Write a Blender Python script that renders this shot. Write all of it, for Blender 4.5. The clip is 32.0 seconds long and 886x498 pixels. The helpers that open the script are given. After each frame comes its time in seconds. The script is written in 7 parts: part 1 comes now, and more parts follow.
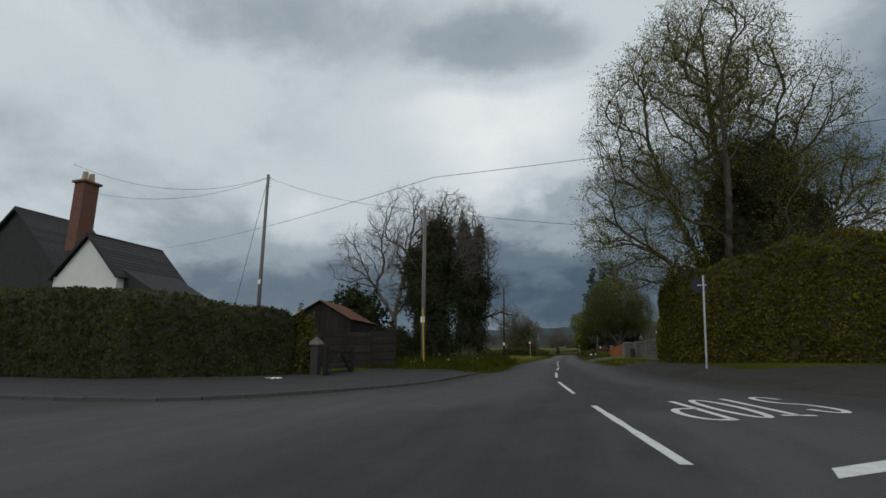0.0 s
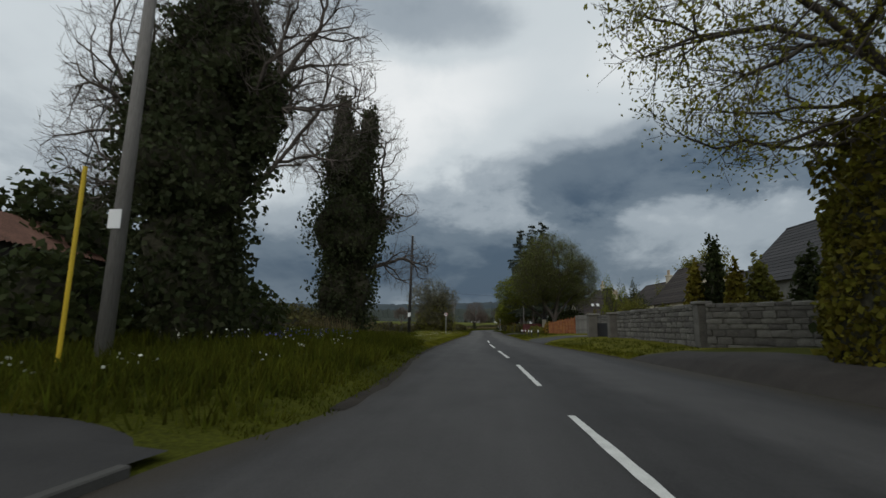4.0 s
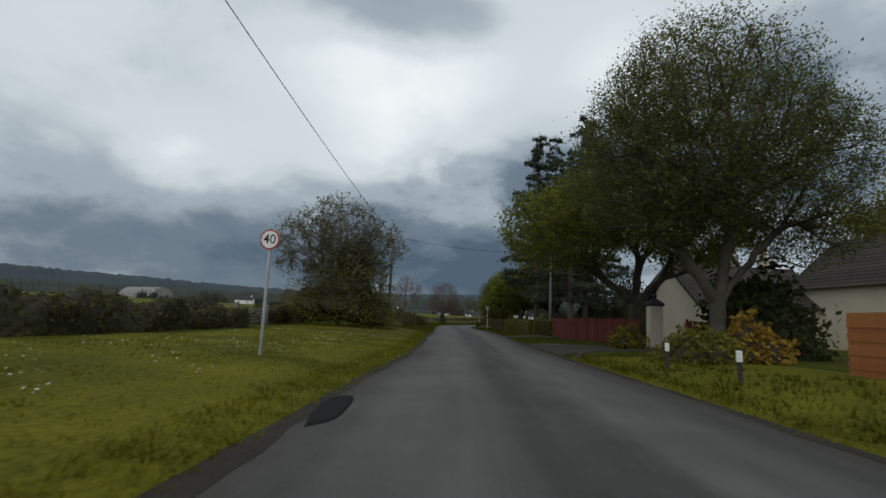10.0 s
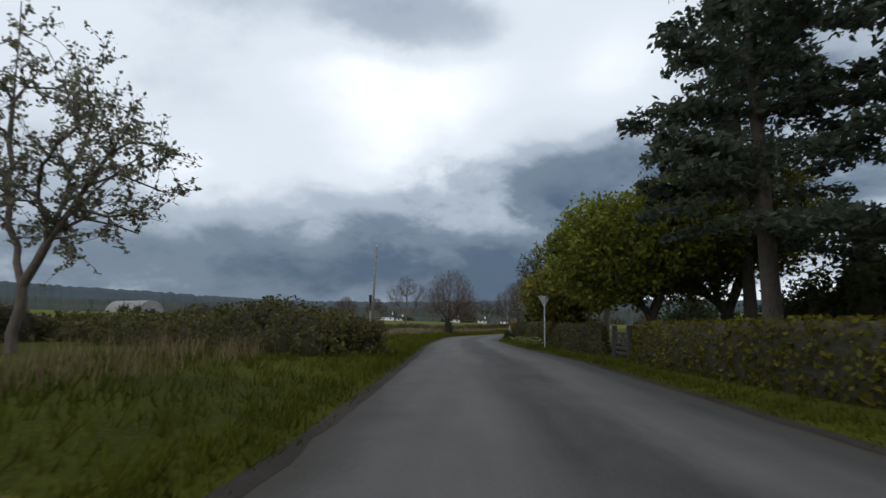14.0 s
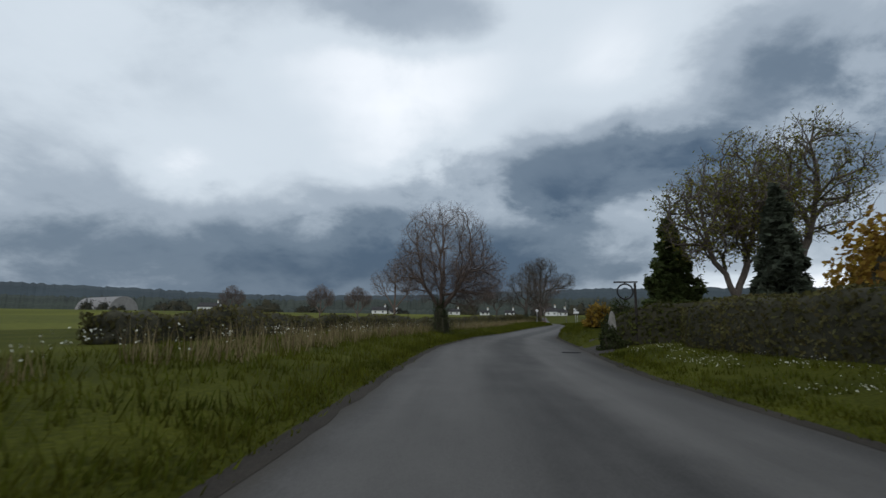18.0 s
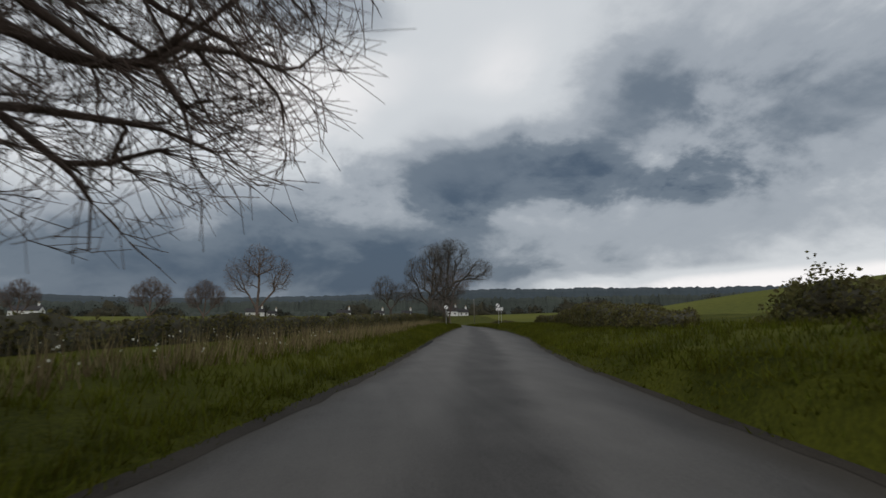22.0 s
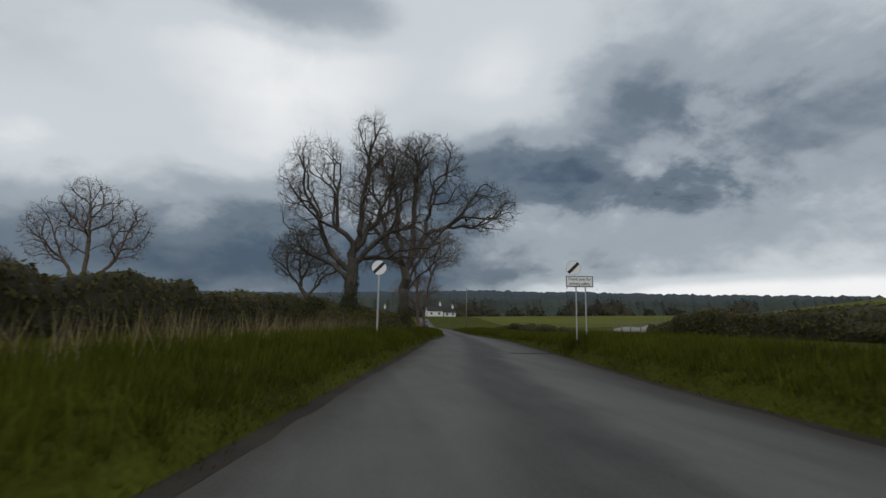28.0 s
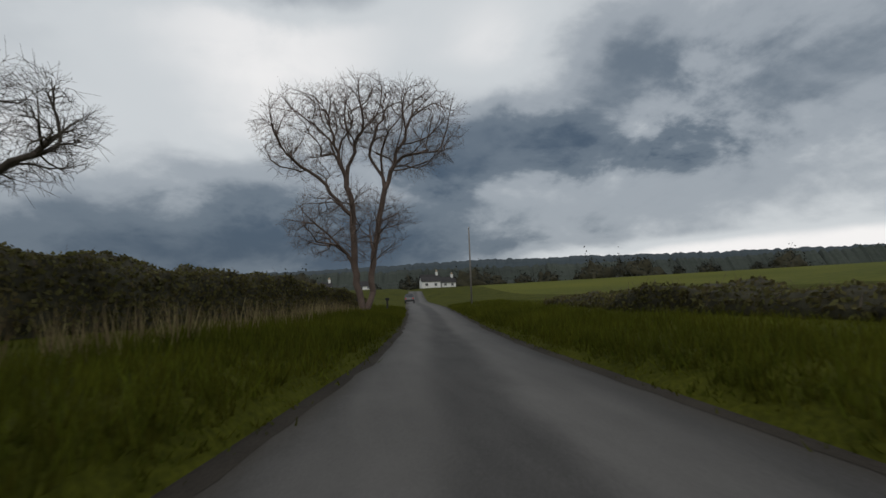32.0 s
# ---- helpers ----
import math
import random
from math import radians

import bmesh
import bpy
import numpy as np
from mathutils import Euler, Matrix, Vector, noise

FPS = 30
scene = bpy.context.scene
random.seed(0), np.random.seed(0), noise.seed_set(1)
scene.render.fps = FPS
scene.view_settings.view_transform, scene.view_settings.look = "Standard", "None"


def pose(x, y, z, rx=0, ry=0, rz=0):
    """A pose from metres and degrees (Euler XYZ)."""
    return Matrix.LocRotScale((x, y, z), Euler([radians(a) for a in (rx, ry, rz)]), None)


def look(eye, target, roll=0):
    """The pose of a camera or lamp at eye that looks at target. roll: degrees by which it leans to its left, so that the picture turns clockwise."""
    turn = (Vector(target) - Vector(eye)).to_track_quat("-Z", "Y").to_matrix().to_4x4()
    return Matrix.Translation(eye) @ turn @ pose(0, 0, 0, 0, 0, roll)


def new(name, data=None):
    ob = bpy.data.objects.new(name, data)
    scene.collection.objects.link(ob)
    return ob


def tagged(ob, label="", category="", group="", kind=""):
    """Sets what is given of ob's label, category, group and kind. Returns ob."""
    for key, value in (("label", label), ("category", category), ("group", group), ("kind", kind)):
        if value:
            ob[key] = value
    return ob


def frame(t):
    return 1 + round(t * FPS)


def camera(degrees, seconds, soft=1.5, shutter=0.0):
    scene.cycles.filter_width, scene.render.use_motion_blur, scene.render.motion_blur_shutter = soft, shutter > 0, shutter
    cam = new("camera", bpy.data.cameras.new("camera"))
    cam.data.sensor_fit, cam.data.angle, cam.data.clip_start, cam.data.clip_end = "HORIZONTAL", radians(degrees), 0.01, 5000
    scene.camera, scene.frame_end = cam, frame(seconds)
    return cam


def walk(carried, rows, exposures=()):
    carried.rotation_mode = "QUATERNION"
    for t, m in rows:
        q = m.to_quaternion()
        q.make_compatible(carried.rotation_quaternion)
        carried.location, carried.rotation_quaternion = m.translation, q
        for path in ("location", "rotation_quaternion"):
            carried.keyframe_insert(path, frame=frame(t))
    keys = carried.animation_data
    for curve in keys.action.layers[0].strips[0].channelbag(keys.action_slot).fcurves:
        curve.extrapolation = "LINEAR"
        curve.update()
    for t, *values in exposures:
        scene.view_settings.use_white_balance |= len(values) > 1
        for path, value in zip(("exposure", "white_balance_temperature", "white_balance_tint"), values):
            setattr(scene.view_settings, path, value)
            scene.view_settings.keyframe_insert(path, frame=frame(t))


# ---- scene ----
# ---------- camera and walk ----------
cam = camera(84.2, 32.0, soft=1.5, shutter=0.15)


def aimed(x, y, z, yaw, pitch, roll):
    """A pose from a place and from yaw (to the left of +y), pitch (up) and roll, in degrees."""
    a, p = radians(yaw), radians(pitch)
    way = Vector((-math.sin(a) * math.cos(p), math.cos(a) * math.cos(p), math.sin(p)))
    eye = Vector((x, y, z))
    return look(eye, eye + 10 * way, roll)


# seconds, x, y, z, yaw, pitch, roll
PATH = [
    (0.0, 0.583, 4.911, 1.248, 14.82, 11.86, -0.10),
    (0.5, 0.157, 7.441, 1.264, 13.94, 9.91, -0.52),
    (1.0, -0.266, 10.225, 1.239, 12.91, 9.78, -0.47),
    (1.5, -0.717, 13.211, 1.248, 11.51, 9.12, -0.38),
    (2.0, -1.047, 16.179, 1.234, 9.87, 10.25, -0.17),
    (2.5, -1.316, 19.122, 1.250, 8.35, 10.12, 0.49),
    (3.0, -1.516, 22.294, 1.259, 6.72, 9.86, 0.33),
    (3.5, -1.702, 25.580, 1.264, 5.58, 9.58, 0.20),
    (4.0, -1.870, 28.906, 1.280, 5.03, 8.95, 0.43),
    (4.5, -2.087, 32.331, 1.284, 4.52, 9.04, 1.20),
    (5.0, -2.340, 36.266, 1.279, 4.32, 9.11, 1.27),
    (5.5, -2.624, 40.957, 1.269, 3.89, 9.27, 1.41),
    (6.0, -2.876, 46.011, 1.259, 3.46, 9.43, 1.55),
    (6.5, -3.033, 51.032, 1.254, 3.26, 9.50, 1.61),
    (7.0, -3.122, 55.905, 1.262, 2.97, 9.03, 2.12),
    (7.5, -3.193, 60.671, 1.264, 2.64, 8.24, 2.25),
    (8.0, -3.211, 65.358, 1.245, 2.45, 8.65, 2.53),
    (8.5, -3.225, 69.959, 1.241, 2.18, 8.82, 2.54),
    (9.0, -3.154, 74.713, 1.233, 1.83, 8.36, 1.51),
    (9.5, -3.079, 79.778, 1.251, 1.69, 7.92, 2.44),
    (10.0, -3.012, 84.949, 1.247, 1.74, 8.15, 2.75),
    (10.5, -2.998, 90.138, 1.241, 1.71, 7.56, 3.09),
    (11.0, -2.934, 95.280, 1.248, 1.51, 7.64, 2.78),
    (11.5, -2.922, 100.327, 1.248, 1.84, 8.26, 3.36),
    (12.0, -2.954, 105.504, 1.242, 2.20, 8.22, 2.57),
    (12.5, -3.040, 110.604, 1.247, 2.49, 8.25, 1.79),
    (13.0, -3.135, 115.518, 1.255, 2.74, 8.67, 1.68),
    (13.5, -3.207, 120.209, 1.250, 2.83, 8.63, 1.54),
    (14.0, -3.285, 124.880, 1.259, 2.82, 9.03, 1.30),
    (14.5, -3.386, 129.935, 1.251, 2.69, 8.58, 0.74),
    (15.0, -3.525, 135.072, 1.250, 2.72, 8.24, 0.43),
    (15.5, -3.673, 140.205, 1.250, 2.61, 8.01, 0.32),
    (16.0, -3.809, 145.247, 1.250, 2.34, 7.92, 0.37),
    (16.5, -3.920, 150.108, 1.259, 2.14, 7.96, 0.56),
    (17.0, -3.998, 154.703, 1.254, 2.58, 8.16, 0.84),
    (17.5, -4.068, 159.114, 1.254, 2.78, 8.31, 0.80),
    (18.0, -4.128, 163.414, 1.254, 2.63, 8.25, 0.36),
    (18.5, -4.154, 167.645, 1.251, 2.01, 7.84, -0.13),
    (19.0, -4.117, 171.905, 1.238, 1.09, 8.26, -0.28),
    (19.5, -3.976, 176.175, 1.227, -0.37, 8.95, -0.63),
    (20.0, -3.707, 180.417, 1.250, -2.20, 8.97, -0.84),
    (20.5, -3.291, 184.575, 1.254, -4.39, 8.90, -1.06),
    (21.0, -2.769, 188.665, 1.255, -6.59, 8.77, -0.94),
    (21.5, -2.120, 192.710, 1.254, -8.20, 8.89, -0.72),
    (22.0, -1.372, 196.745, 1.254, -9.41, 8.41, -0.59),
    (22.5, -0.543, 200.794, 1.252, -10.35, 7.86, -0.45),
    (23.0, 0.339, 204.890, 1.252, -10.54, 7.70, -0.47),
    (23.5, 1.247, 209.056, 1.250, -10.20, 7.43, -0.07),
    (24.0, 2.153, 213.288, 1.250, -9.94, 8.42, 0.55),
    (24.5, 3.046, 217.575, 1.246, -9.78, 8.54, 1.11),
    (25.0, 3.936, 221.899, 1.246, -9.66, 8.56, 1.61),
    (25.5, 4.834, 226.271, 1.242, -9.62, 7.51, 1.73),
    (26.0, 5.756, 230.793, 1.250, -9.76, 7.18, 1.81),
    (26.5, 6.743, 235.616, 1.250, -10.00, 7.38, 1.81),
    (27.0, 7.817, 240.741, 1.250, -10.29, 7.89, 1.71),
    (27.5, 9.003, 246.167, 1.237, -10.57, 8.52, 1.45),
    (28.0, 10.252, 251.744, 1.256, -10.75, 8.60, 1.01),
    (28.5, 11.433, 257.342, 1.246, -10.59, 8.86, 1.47),
    (29.0, 12.613, 262.647, 1.263, -10.61, 9.56, 1.80),
    (29.5, 13.875, 267.703, 1.258, -11.08, 9.06, 0.28),
    (30.0, 15.087, 272.570, 1.251, -11.42, 9.32, -0.57),
    (30.5, 16.230, 277.252, 1.253, -11.53, 8.98, -0.82),
    (31.0, 17.360, 281.995, 1.245, -11.41, 7.86, -0.57),
    (31.5, 18.526, 286.986, 1.253, -11.19, 6.77, -1.34),
    (32.0, 19.700, 292.169, 1.248, -10.86, 5.40, -2.12),
]
EXPOSURES = [(0.0, -0.05, 6450, 9), (4.5, 0.05, 6550, 10), (7.0, 0.2, 6450, 10), (9.0, 0.12, 6450, 9), (12.0, 0.2, 6500, 11), (13.0, 0.4, 6380, 13), (17.0, 0.3, 6220, 12),
             (19.0, 0.1, 6220, 11), (20.5, 0.0, 6350, 11), (22.0, 0.05, 6700, 14), (23.0, 0.0, 6600, 13), (25.0, -0.05, 6500, 12), (28.0, 0.0, 6550, 12), (30.0, 0.0, 6750, 14), (32.0, 0.0, 6700, 13)]
walk(cam, [(t, aimed(*row)) for t, *row in PATH], EXPOSURES)

# ---------- world and sun ----------
SUN_AZ, SUN_EL = 195.0, 42.0   # degrees clockwise from +y; behind the cloud


def make_world():
    w = bpy.data.worlds.new("overcast_sky")
    scene.world = w
    w.use_nodes = True
    nt = w.node_tree
    nt.nodes.clear()
    N, L = nt.nodes.new, nt.links.new

    def val(op, a, b=None, c=None):
        n = N("ShaderNodeMath")
        n.operation = op
        for i, v in enumerate((a, b, c)):
            if v is None:
                continue
            if isinstance(v, (int, float)):
                n.inputs[i].default_value = v
            else:
                L(v, n.inputs[i])
        return n.outputs[0]

    tc = N("ShaderNodeTexCoord")
    sep = N("ShaderNodeSeparateXYZ")
    L(tc.outputs["Generated"], sep.inputs[0])
    x, y, z = sep.outputs
    az = val("MULTIPLY", val("ARCTAN2", x, y), 57.2958)
    el = val("MULTIPLY", val("ARCSINE", z), 57.2958)
    # cloud layer seen in perspective
    den = val("ADD", val("MAXIMUM", z, 0.0), 0.42)
    comb = N("ShaderNodeCombineXYZ")
    L(val("DIVIDE", x, den), comb.inputs[0])
    L(val("DIVIDE", y, den), comb.inputs[1])

    def fbm(scale, detail, rough, dist, off):
        mp = N("ShaderNodeMapping")
        mp.inputs["Location"].default_value = off
        L(comb.outputs[0], mp.inputs["Vector"])
        n = N("ShaderNodeTexNoise")
        n.inputs["Scale"].default_value = scale
        n.inputs["Detail"].default_value = detail
        n.inputs["Roughness"].default_value = rough
        n.inputs["Distortion"].default_value = dist
        L(mp.outputs[0], n.inputs["Vector"])
        return val("SUBTRACT", n.outputs[0], 0.5)

    n1 = fbm(2.6, 9.0, 0.56, 0.3, (3.1, 0.4, 0.0))
    n2 = fbm(1.1, 5.0, 0.5, 0.5, (7.7, 2.2, 1.0))
    n3 = fbm(6.0, 8.0, 0.6, 0.2, (1.3, 5.2, 2.0))
    wob = val("ADD", val("MULTIPLY", n1, 2.2), val("MULTIPLY", n3, 0.9))

    def blob(a0, e0, wa, we, gain, soft=0.9, rag=1.0):
        """A cloud mass with a ragged rim round azimuth a0 and elevation e0."""
        da = val("DIVIDE", val("SUBTRACT", az, a0), wa)
        de = val("DIVIDE", val("SUBTRACT", el, e0), we)
        q = val("SQRT", val("ADD", val("MULTIPLY", da, da), val("MULTIPLY", de, de)))
        mr = N("ShaderNodeMapRange")
        mr.interpolation_type = "SMOOTHSTEP"
        mr.inputs["From Min"].default_value = 1.0 + soft
        mr.inputs["From Max"].default_value = 1.0 - soft
        L(val("MULTIPLY_ADD", wob, rag, q), mr.inputs["Value"])
        return val("MULTIPLY", mr.outputs[0], gain)

    bright = val("ADD", 0.73, val("MULTIPLY", n1, 0.30))
    bright = val("ADD", bright, val("MULTIPLY", n2, 0.34))
    bright = val("ADD", bright, val("MULTIPLY", n3, 0.14))
    for a0, e0, wa, we, gain, soft, rag in (
        (-16, 4, 32, 8, -0.36, 0.8, 0.25), (-18, 6, 24, 4.5, -0.20, 0.8, 0.5), (6, 6, 16, 5.5, -0.22, 0.8, 0.5), (-42, 7, 14, 6, -0.12, 0.9, 0.5), (-11, 14, 9, 2.6, -0.16, 0.8, 0.8),
        (16, 16.6, 17, 3.8, -0.38, 0.6, 0.8), (9, 19.5, 11, 4.5, -0.15, 0.9, 0.8), (31, 21, 9, 6, -0.32, 0.75, 0.8), (50, 19, 12, 5, -0.34, 0.7, 0.8),
        (40, 25, 14, 7, -0.14, 0.9, 0.7), (18, 27.5, 7, 5, 0.16, 0.95, 1.0), (-8, 26, 15, 8, 0.22, 0.95, 0.8), (-30, 15, 7, 4, 0.12, 0.95, 0.9),
        (-24, 20, 9, 5, -0.08, 0.9, 0.8), (-4, 33.6, 10, 3.4, -0.26, 0.7, 0.8), (-36, 36, 24, 5, -0.20, 0.8, 0.8), (44, 3.4, 28, 1.5, 0.30, 0.7, 0.4),
        (26, 10, 30, 4.5, -0.20, 0.8, 0.4), (52, 11, 14, 5, -0.10, 0.9, 0.5), (-48, 22, 14, 10, -0.06, 0.9, 0.8),
    ):
        bright = val("ADD", bright, blob(a0, e0, wa, we, gain, soft, rag))
    ramp = N("ShaderNodeValToRGB")
    cr = ramp.color_ramp
    cr.interpolation = "EASE"
    stops = [(0.0, (0.064, 0.100, 0.148)), (0.25, (0.138, 0.183, 0.232)), (0.5, (0.335, 0.390, 0.440)), (0.75, (0.61, 0.67, 0.705)), (1.0, (0.93, 0.95, 0.955))]
    while len(cr.elements) < len(stops):
        cr.elements.new(0.5)
    for e, (p, c) in zip(cr.elements, stops):
        e.position, e.color = p, (*c, 1)
    L(bright, ramp.inputs[0])
    sky = N("ShaderNodeTexSky")
    sky.sky_type, sky.sun_disc = "NISHITA", False
    sky.sun_elevation, sky.sun_rotation = radians(SUN_EL), radians(SUN_AZ)
    sky.air_density, sky.dust_density = 1.5, 3.0
    clear = N("ShaderNodeBackground")
    clear.inputs["Strength"].default_value = 0.05
    L(sky.outputs[0], clear.inputs["Color"])
    cloud = N("ShaderNodeBackground")
    cloud.inputs["Strength"].default_value = 1.0
    L(ramp.outputs[0], cloud.inputs["Color"])
    mix = N("ShaderNodeMixShader")
    mix.inputs[0].default_value = 0.93
    L(clear.outputs[0], mix.inputs[1])
    L(cloud.outputs[0], mix.inputs[2])
    out = N("ShaderNodeOutputWorld")
    L(mix.outputs[0], out.inputs["Surface"])


make_world()
sun = new("sun", bpy.data.lights.new("sun", "SUN"))
sun.data.energy, sun.data.angle, sun.data.color = 0.5, radians(25), (1.0, 0.96, 0.9)
a_, e_ = radians(SUN_AZ), radians(SUN_EL)
sun.matrix_world = look(Vector((math.sin(a_) * math.cos(e_), math.cos(a_) * math.cos(e_), math.sin(e_))) * 100, (0, 0, 0))

# ---------- materials ----------
def material(name, color, rough=0.8, vary=0.25, scale=3.0, fine=40.0, bump=0.3, bump_dist=0.01, metal=0.0, color2=None, spread=0.0, spec=0.3, stretch=(1, 1, 1), through_light=0.0):
    """A surface with large stains, a fine grain and relief; spread: how far single pieces differ."""
    m = bpy.data.materials.new(name)
    m.use_nodes = True
    nt = m.node_tree
    N, L = nt.nodes.new, nt.links.new
    b = nt.nodes["Principled BSDF"]
    tc = N("ShaderNodeTexCoord")
    mp = N("ShaderNodeMapping")
    mp.inputs["Scale"].default_value = stretch
    L(tc.outputs["Object"], mp.inputs[0])
    big = N("ShaderNodeTexNoise")
    big.inputs["Scale"].default_value, big.inputs["Detail"].default_value = scale, 5
    small = N("ShaderNodeTexNoise")
    small.inputs["Scale"].default_value, small.inputs["Detail"].default_value = fine, 4
    for n in (big, small):
        L(mp.outputs[0], n.inputs["Vector"])
    add = N("ShaderNodeMath")
    add.operation = "MULTIPLY_ADD"
    L(small.outputs[0], add.inputs[0])
    add.inputs[1].default_value = 0.5
    half = N("ShaderNodeMath")
    half.operation = "MULTIPLY"
    L(big.outputs[0], half.inputs[0])
    half.inputs[1].default_value = 0.5
    L(half.outputs[0], add.inputs[2])
    rmp = N("ShaderNodeMapRange")
    rmp.inputs["From Min"].default_value, rmp.inputs["From Max"].default_value = 0.32, 0.68
    L(add.outputs[0], rmp.inputs["Value"])
    mix = N("ShaderNodeMix")
    mix.data_type = "RGBA"
    c2 = color2 or tuple(min(1, c * (1 + vary)) for c in color)
    c1 = tuple(c * (1 - vary) for c in color)
    mix.inputs["A"].default_value, mix.inputs["B"].default_value = (*c1, 1), (*c2, 1)
    L(rmp.outputs[0], mix.inputs["Factor"])
    col = mix.outputs["Result"]
    if spread:
        geo = N("ShaderNodeNewGeometry")
        oi = N("ShaderNodeObjectInfo")
        s = N("ShaderNodeMath")
        s.operation = "ADD"
        L(geo.outputs["Random Per Island"], s.inputs[0])
        L(oi.outputs["Random"], s.inputs[1])
        fr = N("ShaderNodeMath")
        fr.operation = "FRACT"
        L(s.outputs[0], fr.inputs[0])
        hsv = N("ShaderNodeHueSaturation")
        vr = N("ShaderNodeMapRange")
        vr.inputs["To Min"].default_value, vr.inputs["To Max"].default_value = 1 - spread, 1 + spread
        L(fr.outputs[0], vr.inputs["Value"])
        L(vr.outputs[0], hsv.inputs["Value"])
        hr = N("ShaderNodeMapRange")
        hr.inputs["To Min"].default_value, hr.inputs["To Max"].default_value = 0.5 - spread * 0.05, 0.5 + spread * 0.05
        L(fr.outputs[0], hr.inputs["Value"])
        L(hr.outputs[0], hsv.inputs["Hue"])
        L(col, hsv.inputs["Color"])
        col = hsv.outputs[0]
    L(col, b.inputs["Base Color"])
    b.inputs["Roughness"].default_value, b.inputs["Metallic"].default_value = rough, metal
    b.inputs["Specular IOR Level"].default_value = spec
    if bump:
        bp = N("ShaderNodeBump")
        bp.inputs["Strength"].default_value, bp.inputs["Distance"].default_value = bump, bump_dist
        L(add.outputs[0], bp.inputs["Height"])
        L(bp.outputs[0], b.inputs["Normal"])
    if through_light:
        tr = N("ShaderNodeBsdfTranslucent")
        L(col, tr.inputs[0])
        ms = N("ShaderNodeMixShader")
        ms.inputs[0].default_value = through_light
        L(b.outputs[0], ms.inputs[1])
        L(tr.outputs[0], ms.inputs[2])
        L(ms.outputs[0], nt.nodes["Material Output"].inputs["Surface"])
    return m


def leaf(name, c, c2=None, spread=0.35):
    return material(name, c, 0.6, 0.3, 0.5, 3.0, 0, color2=c2, spread=spread, spec=0.1, through_light=0.48)


def road_surface(name, color, newer):
    """Asphalt with paler wheel tracks, a darker crown, streaks along the road and dirt at its edges."""
    m = bpy.data.materials.new(name)
    m.use_nodes = True
    nt = m.node_tree
    N, L = nt.nodes.new, nt.links.new
    b = nt.nodes["Principled BSDF"]
    uv = N("ShaderNodeUVMap")
    sep = N("ShaderNodeSeparateXYZ")
    L(uv.outputs[0], sep.inputs[0])
    tc = N("ShaderNodeTexCoord")

    def noise_at(scale, detail, stretch, rough=0.55):
        mp = N("ShaderNodeMapping")
        mp.inputs["Scale"].default_value = stretch
        L(tc.outputs["Object"], mp.inputs[0])
        n = N("ShaderNodeTexNoise")
        n.inputs["Scale"].default_value, n.inputs["Detail"].default_value, n.inputs["Roughness"].default_value = scale, detail, rough
        L(mp.outputs[0], n.inputs["Vector"])
        return n.outputs[0]

    def mth(op, p, q, r=None):
        n = N("ShaderNodeMath")
        n.operation = op
        for k, v in enumerate((p, q, r)):
            if v is None:
                continue
            if isinstance(v, (int, float)):
                n.inputs[k].default_value = v
            else:
                L(v, n.inputs[k])
        return n.outputs[0]

    wide, streak, blot, grain = noise_at(0.35, 4, (1, 0.2, 1)), noise_at(2.2, 5, (1, 0.05, 1)), noise_at(0.9, 6, (1, 0.6, 1), 0.65), noise_at(24, 5, (1, 1, 1), 0.85)
    u = mth("ADD", sep.outputs[0], mth("MULTIPLY", mth("SUBTRACT", wide, 0.5), 0.26))
    u = mth("ADD", u, mth("MULTIPLY", mth("SUBTRACT", blot, 0.5), 0.07))
    ramp = N("ShaderNodeValToRGB")
    cr = ramp.color_ramp
    cr.interpolation = "EASE"
    stops = ((0.0, 0.30), (0.06, 0.40), (0.16, 0.80), (0.32, 0.88), (0.46, 0.30), (0.56, 0.30), (0.68, 0.92), (0.80, 0.74), (0.92, 0.28), (1.0, 0.14))
    while len(cr.elements) < len(stops):
        cr.elements.new(0.5)
    for e, (p, c) in zip(cr.elements, stops):
        e.position, e.color = p, (c, c, c, 1)
    L(u, ramp.inputs[0])
    f = mth("MULTIPLY_ADD", streak, 0.7, ramp.outputs[0])
    f = mth("MULTIPLY_ADD", blot, 0.9, f)
    f = mth("MULTIPLY_ADD", grain, 1.4, f)
    f = mth("MAXIMUM", mth("SUBTRACT", f, 1.0), 0.12)
    mul = N("ShaderNodeMix")
    mul.data_type, mul.blend_type = "RGBA", "MULTIPLY"
    mul.inputs["Factor"].default_value = 1.0
    along = N("ShaderNodeMapRange")
    along.inputs["From Min"].default_value, along.inputs["From Max"].default_value = 52, 104
    L(mth("MULTIPLY_ADD", mth("SUBTRACT", blot, 0.5), 30.0, sep.outputs[1]), along.inputs["Value"])
    base = N("ShaderNodeMix")
    base.data_type = "RGBA"
    base.inputs["A"].default_value, base.inputs["B"].default_value = (*newer, 1), (*color, 1)
    L(along.outputs[0], base.inputs["Factor"])
    L(base.outputs["Result"], mul.inputs["A"])
    comb = N("ShaderNodeCombineColor")
    for k in range(3):
        L(f, comb.inputs[k])
    L(comb.outputs[0], mul.inputs["B"])
    # dirt towards both edges
    edge = mth("MINIMUM", u, mth("SUBTRACT", 1.0, u))
    mr = N("ShaderNodeMapRange")
    mr.interpolation_type = "SMOOTHSTEP"
    mr.inputs["From Min"].default_value, mr.inputs["From Max"].default_value = 0.11, -0.01
    L(mth("ADD", edge, mth("MULTIPLY", mth("SUBTRACT", grain, 0.5), 0.12)), mr.inputs["Value"])
